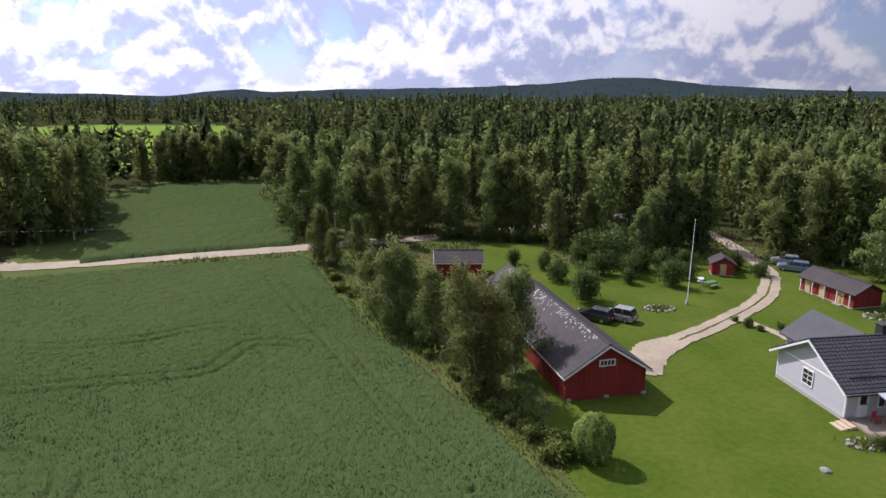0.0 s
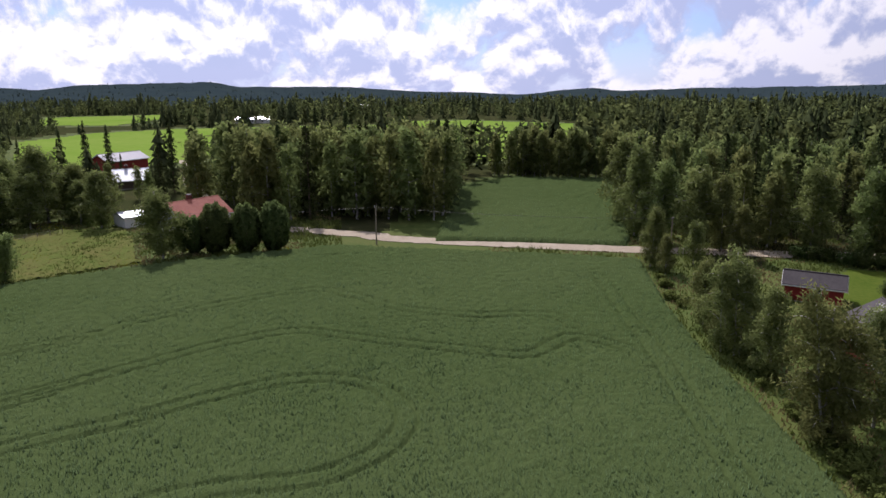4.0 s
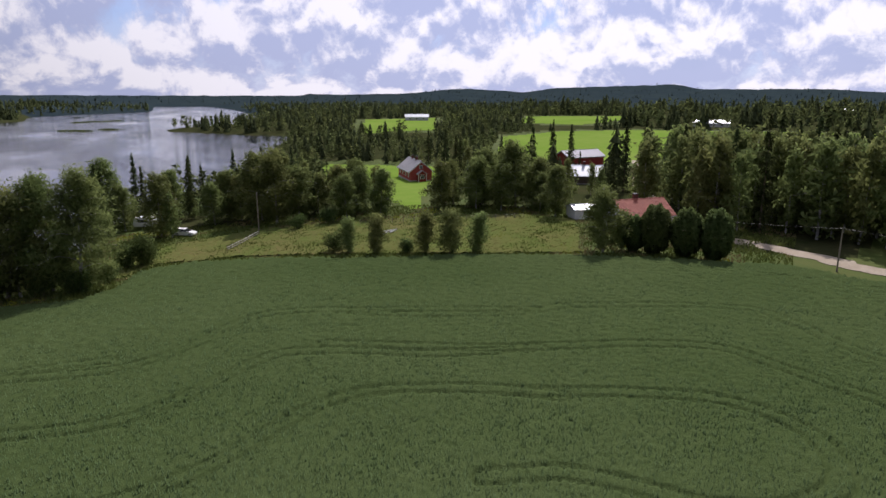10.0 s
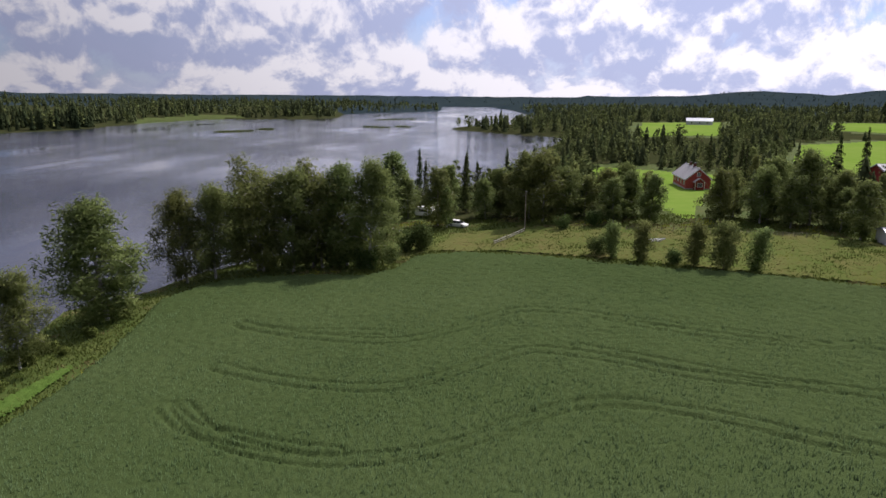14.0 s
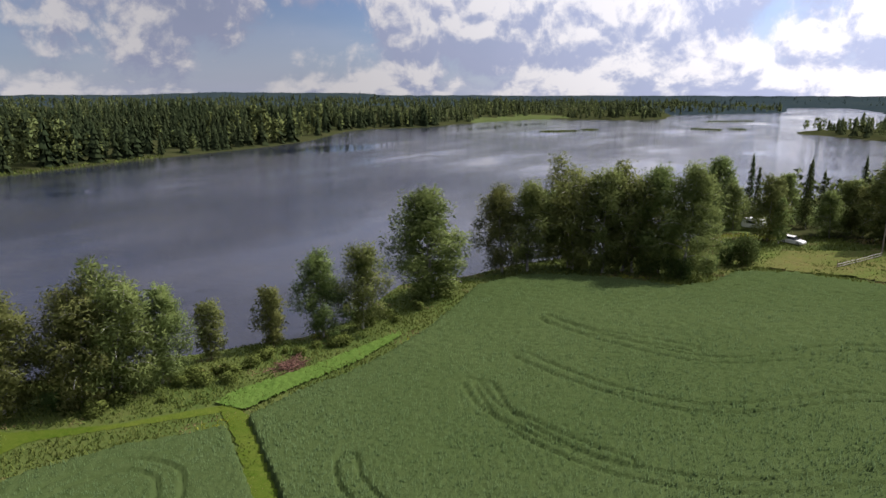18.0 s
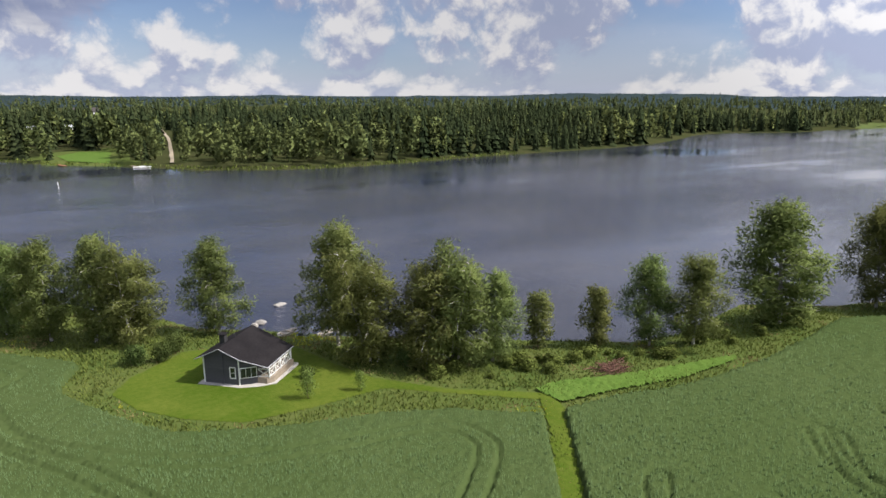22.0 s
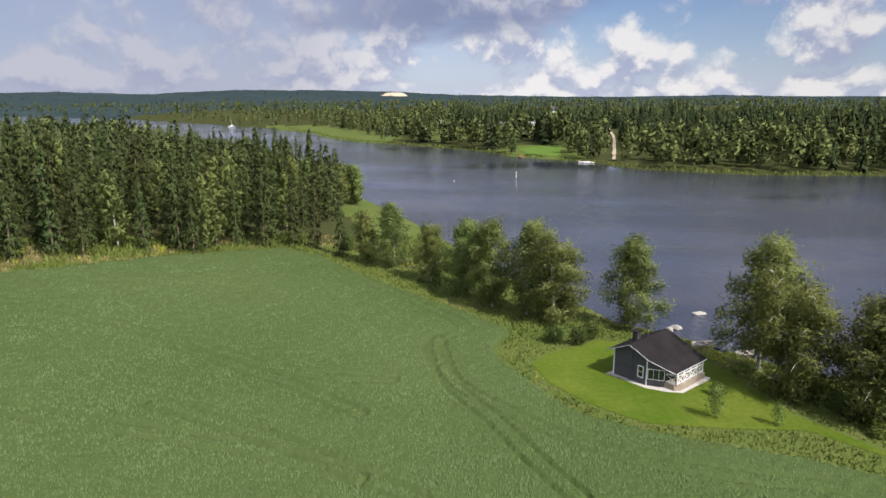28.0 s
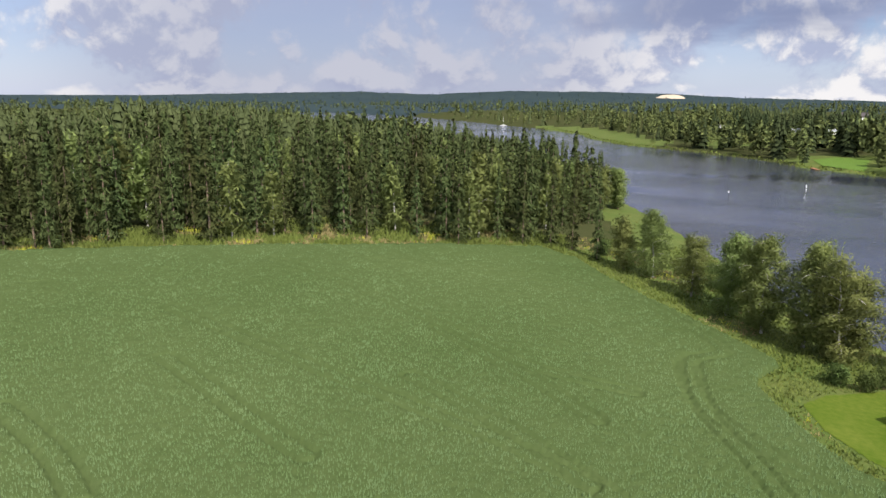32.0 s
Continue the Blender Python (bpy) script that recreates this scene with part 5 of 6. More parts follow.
def gable_building(name, x, y, turn, length, width, wall, ridge, walls, roof, label, category="house", over=0.45, plinth=0.25, trim=None, tiles=False, z=None, group=""):
    """A gable-roofed building: its near gable's middle at the origin, the ridge along +x."""
    root = tagged(new(name), label, category, group)
    root.matrix_basis = pose(x, y, (gz(x, y) if z is None else z) + 0.02, 0, 0, turn)
    w = width / 2
    body = part("wall", extrude([(-w, 0), (w, 0), (w, wall), (0, ridge - 0.12), (-w, wall)], "x", 0, length), walls, root)
    if plinth:
        part("plinth", box(-0.05, length + 0.05, -w - 0.05, w + 0.05, -0.3, plinth), CONCRETE, root)
    k = (ridge - wall) / w
    for s in (-1, 1):
        p, q = (s * (w + over), wall - over * k + 0.04), (0.0, ridge + 0.04)
        sheet = part("roof", slope_sheet(-over, length + over, p, q, 0.10), roof, root)
        if tiles:
            lift = 0.11
            part("roof_tiles", tiled_slope(-over, length + over, (p[0], p[1] + lift), (q[0], q[1] + lift), int(math.hypot(w + over, ridge - wall) / 0.36) + 1, int(length / 0.32)), roof, sheet)
        if trim:
            for xe in (-over - 0.04, length + over):
                part("barge_board", extrude([p, q, (q[0], q[1] - 0.2), (p[0], p[1] - 0.2)], "x", xe, xe + 0.04), trim, root)
            part("fascia", box(-over, length + over, s * (w + over) - 0.02, s * (w + over) + 0.02, p[1] - 0.12, p[1] + 0.03), trim, root)
    part("ridge_cap", box(-over, length + over, -0.12, 0.12, ridge + 0.1, ridge + 0.2, 0.03), roof, root)
    return root


def chimney(root, x, y, z0, z1, s=0.3, material=None):
    c = part("chimney", box(x - s, x + s, y - s, y + s, z0, z1, 0.02), material or BRICK, root)
    part("chimney_cap", box(x - s - 0.07, x + s + 0.07, y - s - 0.07, y + s + 0.07, z1 + 0.002, z1 + 0.1, 0.02), BLACKMETAL, c)
    return c


def batten(root, x, y, z0, z1, material, thick=0.03, flat=0.025):
    return part("batten", box(x - thick, x + thick, y - flat, y + flat, z0, z1), material, root)


# the long red barn
barn = gable_building("barn", 13.6, 51.0, 102.5, 26.0, 7.2, 2.45, 4.75, RED, DARKROOF, "long red-ochre wooden barn with dark roof and pale lichen", "barn", 0.4, 0.0, WHITE)
for i in range(53):
    for yy in (3.62, -3.62):
        batten(barn, 0.1 + 25.8 * i / 52, yy, 0.05, 2.4, RED)
for i in range(19):
    yy = -3.55 + 7.1 * i / 18
    batten(barn, -0.012, yy, 0.05, 2.4 + (4.6 - 2.45) * (1 - abs(yy) / 3.6), RED, 0.013, 0.03)
window(barn, (0, 0.0, 3.15), 1.25, 0.42, "-x", (3, 0))
rs = np.random.RandomState(5)
for i in range(280):
    bm = bmesh.new()
    u = rs.rand()
    xx = 1.5 + 24 * rs.rand() ** 0.8
    s = min(0.5, abs(rs.randn()) * (0.06 + 0.13 * xx / 26) + 0.015)
    yc = s * 4.0
    zc = 4.79 + 0.105 - s * 4.0 * (4.75 - 2.45) / 3.6
    a, b = 0.03 + 0.13 * rs.rand() ** 2, 0.03 + 0.06 * rs.rand()
    k = -(4.75 - 2.45) / 3.6
    vs = []
    for t in range(6):
        g = t / 6 * 6.283
        dx, dy = math.cos(g) * b * (0.7 + 0.6 * rs.rand()), math.sin(g) * a * (0.7 + 0.6 * rs.rand())
        vs.append(bm.verts.new((xx + dx, yc + dy, zc + dy * k + 0.012)))
    bm.faces.new(vs)
    part("lichen_patch", bm, LICHEN, barn, "pale lichen on the roof")
for i in range(3):
    o = part("foundation_stone", lathe([(0.2, -0.1), (0.28, 0.08), (0.2, 0.25)], 7), STONE, barn)
    o.location = (0.05, -3.5 + i * 3.4, 0)

# the pale grey farmhouse
house = gable_building("farmhouse", 30.55, 50.95, 8.0, 13.0, 8.3, 2.75, 5.15, GREYWALL, TILEROOF, "pale grey wooden farmhouse with dark tiled roof and white trim", "house", 0.55, 0.35, WHITE, True)
window(house, (0, 0.2, 1.75), 1.15, 1.25, "-x", (1, 2))
for s in (-1, 1):
    part("corner_board", box(-0.03, 0.12, s * 4.15 - 0.06, s * 4.15 + 0.06, 0.3, 2.65), WHITE, house)
part("belt_board", box(-0.03, 0.0, -4.1, 4.1, 2.72, 2.86), WHITE, house)
wing = part("wing_wall", extrude([(3.6, 0), (9.0, 0), (9.0, 2.6), (6.3, 4.4), (3.6, 2.6)], "y", 4.1, 8.2), GREYWALL, house)
for s in (-1, 1):
    p, q = (6.3 + s * 3.2, 2.3), (6.3, 4.5)
    part("wing_roof", extrude([p, q, (q[0], q[1] + 0.12), (p[0], p[1] + 0.12)], "y", 2.0, 8.7), TILEROOF, house)
part("patio", box(0.3, 7.0, -7.2, -4.2, 0.0, 0.22, 0.02), WOOD, house, "grey wooden terrace")
for i in range(3):
    part("step", box(-1.3 + 0.45 * i, -0.9 + 0.45 * i, -5.6, -4.3, 0.0, 0.1 + 0.09 * i, 0.01), mat("new_planks_%d" % i, (0.5, 0.4, 0.27), (0.42, 0.33, 0.22), 1.5, 0.8, 0.2, 10), house)
door = part("door", box(1.0, 1.95, -4.22, -4.15, 0.3, 2.35, 0.01), WHITE, house)
part("door_pane", box(1.2, 1.75, -4.232, -4.222, 1.3, 2.1), GLASS, door)
part("handle", box(1.84, 1.9, -4.27, -4.22, 1.25, 1.35), BLACKMETAL, door)
awn = part("porch_roof", extrude([(-4.2, 2.5), (-6.6, 2.15), (-6.6, 2.25), (-4.2, 2.6)], "x", 2.1, 7.0), STEELROOF, house)
for xx in (2.3, 6.8):
    part("porch_post", box(xx - 0.06, xx + 0.06, -6.5, -6.38, 0.22, 2.2), WHITE, house)
for xx in (3.4, 5.4):
    window(house, (xx, -4.15, 1.6), 1.1, 1.1, "-y", (1, 0))
chimney(house, 6.5, 0.4, 4.6, 6.0, 0.4, BLACKMETAL)
part("gutter", box(-0.5, 13.5, -4.83, -4.70, 2.33, 2.43, 0.02), BLACKMETAL, house)
tagged(part("snow_guard", box(0.5, 12.5, -3.6, -3.55, 3.25, 3.35), BLACKMETAL, house))

# garden chairs on the terrace
def garden_chair(x, y, z, turn):
    root = tagged(new("garden_chair"), "red plastic garden chair on the terrace", "chair", "garden chairs")
    root.matrix_basis = pose(x, y, z, 0, 0, turn)
    redp = CHAIRRED
    part("seat", box(-0.25, 0.25, -0.25, 0.25, 0.40, 0.44, 0.01), redp, root)
    part("backrest", box(-0.25, 0.25, 0.22, 0.26, 0.44, 0.9, 0.01), redp, root)
    for sx in (-0.22, 0.22):
        for sy in (-0.22, 0.22):
            part("leg", box(sx - 0.02, sx + 0.02, sy - 0.02, sy + 0.02, 0.0, 0.40), redp, root)


CHAIRRED = mat("red_plastic", (0.45, 0.05, 0.06), (0.38, 0.04, 0.05), 2.0, 0.4, 0.05, 10)
for cx_, cy_, ct in ((33.2, 46.1, 20), (34.3, 45.6, 200), (33.7, 45.0, 110)):
    garden_chair(cx_, cy_, gz(cx_, cy_) + 0.245, ct)

# outbuildings
shed = gable_building("shed", -1.0, 90.3, 0, 6.3, 4.0, 2.2, 3.3, RED, DARKROOF, "small red wooden shed with a dark roof behind birches", "shed", 0.35, 0.1, WHITE)
window(shed, (3.6, -2.0, 1.4), 0.7, 0.8, "-y", (1, 1))
hut = gable_building("shed", 39.0, 88.6, 75, 3.0, 2.9, 1.7, 2.5, RED, DARKROOF, "tiny red wooden hut with a pale door at the drive", "shed", 0.3, 0.1)
d = part("door", box(-0.05, 0.0, -0.4, 0.4, 0.15, 1.65), DOORYELLOW, hut)
part("handle", box(-0.08, -0.05, 0.28, 0.34, 0.85, 0.95), BLACKMETAL, d)
longs = gable_building("storehouse", 48.2, 82.4, -76, 8.3, 4.0, 1.9, 2.9, RED, DARKROOF, "low red storehouse with pale yellow doors on the lawn", "shed", 0.4, 0.15)
for i, xx in enumerate((1.2, 3.6, 6.4)):
    d = part("door", box(xx - 0.45, xx + 0.45, -2.05, -2.0, 0.15, 1.75), DOORYELLOW, longs)
    part("handle", box(xx + 0.3, xx + 0.36, -2.08, -2.05, 0.9, 1.0), BLACKMETAL, d)
for i in range(5):
    part("porch_post", box(0.3 + i * 1.9, 0.4 + i * 1.9, -2.35, -2.25, 0.0, 1.72), WHITE, longs)
part("doorstep", box(5.8, 7.0, -2.7, -2.1, 0.0, 0.14, 0.02), STONE, longs)

# village houses beyond the meadow
FALU = mat("falu_red_boards", (0.34, 0.055, 0.045), (0.40, 0.075, 0.06), 0.6, 0.85, 0.4, 10, stretch=(6, 6, 0.4))
rh = gable_building("red_house", -180.2, 70.4, 174, 14.5, 6.6, 3.0, 5.7, FALU, mat("grey_roof", (0.22, 0.21, 0.21), (0.3, 0.29, 0.29), 0.4, 0.6, 0.2, 5), "red wooden village house with white trim and grey roof", "house", 0.5, 0.3, WHITE)
for i in range(4):
    window(rh, (2.0 + i * 3.4, 3.3, 1.8), 0.9, 1.3, "+y", (1, 1))
window(rh, (0, 0, 4.1), 0.8, 0.9, "-x", (1, 1))
part("porch", extrude([(-1.3, 0), (1.3, 0), (1.3, 2.2), (0, 3.1), (-1.3, 2.2)], "x", -1.6, -0.02), RED, rh)
for s in (-1, 1):
    part("porch_roof", extrude([(s * 1.6, 2.05), (0, 3.2), (0, 3.3), (s * 1.6, 2.15)], "x", -1.9, -0.03), STEELROOF, rh)
    part("porch_post", box(-1.72, -1.6, s * 1.2 - 0.07, s * 1.2 + 0.07, 0, 2.2), WHITE, rh)
window(rh, (-1.6, 0, 1.4), 1.2, 1.0, "-x", (2, 0))
chimney(rh, 5.0, 0, 5.2, 6.7, 0.35)
chimney(rh, 9.5, 0, 5.2, 6.6, 0.3)
gb = gable_building("storehouse", -199.2, 131.5, 96, 16.0, 8.0, 3.4, 5.4, RED, mat("dull_metal_roof", (0.26, 0.26, 0.29), (0.2, 0.2, 0.23), 0.3, 0.55, 0.1, 4), "large red village barn with a dull grey metal roof", "barn", 0.5, 0.2, WHITE)
wr = gable_building("village_house", -161, 108.5, 58, 9.5, 7.4, 2.6, 5.0, mat("brown_boards", (0.14, 0.10, 0.075), (0.1, 0.075, 0.055), 0.8, 0.85, 0.4, 8), STEELROOF, "brown village house with a bright metal roof", "house", 0.5, 0.3, WHITE)
chimney(wr, 4.5, 0.3, 4.5, 6.0, 0.35)
window(wr, (0, 1.2, 1.6), 0.9, 1.1, "-x", (1, 1))
window(wr, (0, -1.4, 1.6), 0.9, 1.1, "-x", (1, 1))
ws = gable_building("outbuilding", -112.9, 77.2, 79, 7.5, 4.6, 2.1, 2.75, WHITE, STEELROOF, "low white outbuilding with a bright metal roof", "shed", 0.3, 0.15)
window(ws, (2.2, 2.3, 1.3), 0.8, 0.6, "+y", (1, 0))
rr = gable_building("village_house", -101.3, 79.3, 86, 10.5, 7.8, 2.7, 5.2, GREYWALL, REDTILE, "grey village house with a red tiled roof", "house", 0.5, 0.3, WHITE, True)
chimney(rr, 4.8, 0.5, 4.7, 6.2, 0.4)
for xx in (2, 5.0, 8.0):
    window(rr, (xx, 3.9, 1.6), 1.0, 1.1, "+y", (1, 0))


def far_house(az, r, length, width, wall, ridge, walls, roof, turn, label):
    x, y = -math.sin(radians(az)) * r, math.cos(radians(az)) * r
    o = gable_building("far_house", x, y, turn, length, width, wall, ridge, walls, roof, label, "house", 0.4, 0.2)
    for i in range(3):
        window(o, (length * (i + 0.7) / 3.4, -width / 2, wall * 0.55), 1.2, 1.2, "-y", (1, 0))
    return o


far_house(46.2, 560, 26, 9, 3.2, 5.5, WHITE, STEELROOF, 40, "long white farm building far off in the fields")
far_house(38.3, 860, 18, 10, 5, 8, WHITE, DARKROOF, 50, "white farmhouse far off below the hills")
far_house(36.8, 880, 24, 10, 4, 7, WHITE, STEELROOF, 20, "white farm building far off below the hills")
far_house(70.0, 640, 22, 9, 3.5, 6, GREYWALL, STEELROOF, 70, "grey farm building far off beside a hay field")
far_house(175.4, 720, 24, 11, 7, 11, WHITE, DARKROOF, 195, "large white house on the wooded slope beyond the lake")
far_house(178.3, 545, 46, 9, 2.2, 3.4, WHITE, STEELROOF, 178, "long low white greenhouse in the woods beyond the lake")
far_house(183.6, 590, 16, 7, 2.4, 3.6, WHITE, STEELROOF, 190, "low white shed in the woods beyond the lake")

# the dark lake cabin
cabin = tagged(new("cabin"), "dark grey log cabin with black roof and white veranda rail", "cabin")
cabin.matrix_basis = Matrix.Translation((-14.1, -64.6, gz(-17.5, -64) + 0.03)) @ Matrix(((-0.695, -0.719, 0, 0), (0.719, -0.695, 0, 0), (0, 0, 1, 0), (0, 0, 0, 1))) @ Matrix.Diagonal((0.86, 0.86, 0.93, 1))
# local x runs along the gable wall, y into the depth
RZ, RX = 4.15, 2.35


def roof_z(u):
    return RZ - (RX - u) * 0.44 if u < RX else RZ - (u - RX) * 0.40


foot = [(0, 0), (4.5, 0), (6.2, 1.0), (6.2, 7.0), (0, 7.0)]
bm = bmesh.new()
lo = [bm.verts.new((p[0], p[1], 0.0)) for p in foot]
hi = [bm.verts.new((p[0], p[1], roof_z(p[0]))) for p in foot]
r0, r1 = bm.verts.new((RX, 0, RZ)), bm.verts.new((RX, 7.0, RZ))
bm.faces.new((lo[0], lo[1], hi[1], r0, hi[0]))
bm.faces.new((lo[1], lo[2], hi[2], hi[1]))
bm.faces.new((lo[2], lo[3], hi[3], hi[2]))
bm.faces.new((lo[3], lo[4], hi[4], r1, hi[3]))
bm.faces.new((lo[4], lo[0], hi[0], hi[4]))
bmesh.ops.recalc_face_normals(bm, faces=bm.faces[:])
part("wall", bm, DARKWALL, cabin)
part("log_corner", box(2.15, 2.5, -0.14, 0.0, 0.1, RZ - 0.15), DARKWALL, cabin)
part("plinth", extrude([(-0.6, -0.7), (4.7, -0.75), (6.9, 0.2), (8.3, 1.4), (8.3, 7.6), (-0.6, 7.6)], "z", -0.4, 0.12), CONCRETE, cabin)
for pts_, nm in (([(-0.75, -0.65), (RX, -0.65), (RX, 7.6), (-0.75, 7.6)], "roof"), ([(RX, -0.65), (4.9, -0.65), (7.7, 0.7), (7.7, 7.6), (RX, 7.6)], "roof")):
    bm = bmesh.new()
    a_ = [bm.verts.new((p[0], p[1], roof_z(p[0]) + 0.05)) for p in pts_]
    b_ = [bm.verts.new((p[0], p[1], roof_z(p[0]) + 0.17)) for p in pts_]
    n_ = len(pts_)
    bm.faces.new(a_[::-1])
    bm.faces.new(b_)
    for i in range(n_):
        bm.faces.new((a_[i], a_[(i + 1) % n_], b_[(i + 1) % n_], b_[i]))
    bmesh.ops.recalc_face_normals(bm, faces=bm.faces[:])
    part(nm, bm, CABINROOF, cabin)


def board_between(p, q, drop, parent, material, name):
    """A board on edge from p to q (x, y, z), drop metres deep."""
    bm = bmesh.new()
    dx, dy = q[0] - p[0], q[1] - p[1]
    n = math.hypot(dx, dy) or 1
    ox, oy = -dy / n * 0.02, dx / n * 0.02
    vs = [bm.verts.new((e[0] + s * ox, e[1] + s * oy, e[2] - k)) for s in (-1, 1) for e in (p, q) for k in (0, drop)]
    for f in ((0, 1, 3, 2), (4, 6, 7, 5), (0, 2, 6, 4), (1, 5, 7, 3), (0, 4, 5, 1), (2, 3, 7, 6)):
        bm.faces.new([vs[i] for i in f])
    bmesh.ops.recalc_face_normals(bm, faces=bm.faces[:])
    return part(name, bm, material, parent)


eave = [(-0.75, -0.67), (RX, -0.67), (4.9, -0.67), (7.72, 0.68), (7.72, 7.6)]
for p, q in zip(eave, eave[1:]):
    board_between((*p, roof_z(p[0]) + 0.16), (*q, roof_z(q[0]) + 0.16), 0.09, cabin, GREYWALL, "fascia")
for p in ((0.0, -0.03), (4.45, -0.03)):
    part("corner_board", box(p[0] - 0.07, p[0] + 0.07, p[1] - 0.03, p[1] + 0.03, 0.1, roof_z(p[0]) - 0.05), WHITE, cabin)
window(cabin, (3.65, 0, 1.45), 0.6, 1.15, "-y", (0, 1))
bay = part("bay_window_frame", box(-0.05, 0.03, -0.95, 0.95, 0.85, 2.05), WHITE, cabin)
bay.location = (5.35, 0.5, 0)
bay.rotation_euler[2] = math.atan2(1.0, 1.7) + math.pi / 2
for i in range(3):
    part("pane", box(-0.075, -0.052, -0.88 + i * 0.6, -0.33 + i * 0.6, 0.93, 1.97), GLASS, bay)
    part("pane", box(0.032, 0.055, -0.88 + i * 0.6, -0.33 + i * 0.6, 0.93, 1.97), GLASS, bay)
deck = part("deck", extrude([(6.2, 1.0), (7.4, 1.0), (7.9, 1.8), (7.9, 7.0), (6.2, 7.0)], "z", 0.12, 0.75), WOOD, cabin, "dark veranda deck")
for i in range(5):
    yy = 1.2 + i * 1.42
    part("post", box(7.55, 7.67, yy - 0.06, yy + 0.06, 0.75, 2.05), WHITE, cabin)
    if i < 4:
        for z0, z1 in ((0.85, 1.75), (1.75, 0.85)):
            board_between((7.61, yy, z0), (7.61, yy + 1.42, z1), 0.08, cabin, WHITE, "rail_brace")
        for zz in (0.93, 1.78):
            board_between((7.61, yy, zz), (7.61, yy + 1.42, zz), 0.09, cabin, WHITE, "rail")
for zz in (0.93, 1.78):
    board_between((6.3, 1.05, zz), (7.61, 1.2, zz), 0.09, cabin, WHITE, "rail")
board_between((6.3, 1.05, 0.85), (7.61, 1.2, 1.7), 0.08, cabin, WHITE, "rail_brace")
board_between((6.3, 1.05, 1.7), (7.61, 1.2, 0.85), 0.08, cabin, WHITE, "rail_brace")
for i in range(3):
    part("veranda_pane", box(6.2, 6.24, 2.0 + i * 1.6, 3.2 + i * 1.6, 0.9, 2.0), GLASS, cabin)
ch = part("chimney", box(0.85, 1.55, 2.2, 2.9, 3.3, 4.75, 0.02), BLACKMETAL, cabin)
part("chimney_cap", box(0.72, 1.68, 2.07, 3.03, 4.82, 4.9, 0.02), CABINROOF, ch)
for i in range(4):
    part("cap_leg", box(0.87 + (i % 2) * 0.6, 0.93 + (i % 2) * 0.6, 2.22 + (i // 2) * 0.6, 2.28 + (i // 2) * 0.6, 4.75, 4.82), BLACKMETAL, ch)
o = part("vent_pipe", lathe([(0.07, 0), (0.07, 0.7), (0.1, 0.7), (0.1, 0.78)], 8), BLACKMETAL, cabin)
o.location = (2.2, 3.4, 3.9)


def flagpole():
    root = tagged(new("flagpole"), "tall white flagpole standing on the lawn", "flagpole")
    root.matrix_basis = pose(29.4, 75.8, gz(29.4, 75.8) + 0.05, 0, 0.8, 0)
    part("pole", lathe([(0.075, 0), (0.06, 5), (0.035, 10.1), (0.02, 10.25)], 10), WHITE, root)
    k = part("knob", lathe([(0.03, 0), (0.08, 0.06), (0.08, 0.12), (0.02, 0.18)], 8), WHITE, root)
    k.location = (0, 0, 10.25)
    part("foot", box(-0.15, 0.15, -0.15, 0.15, -0.05, 0.5, 0.02), CONCRETE, root)


flagpole()


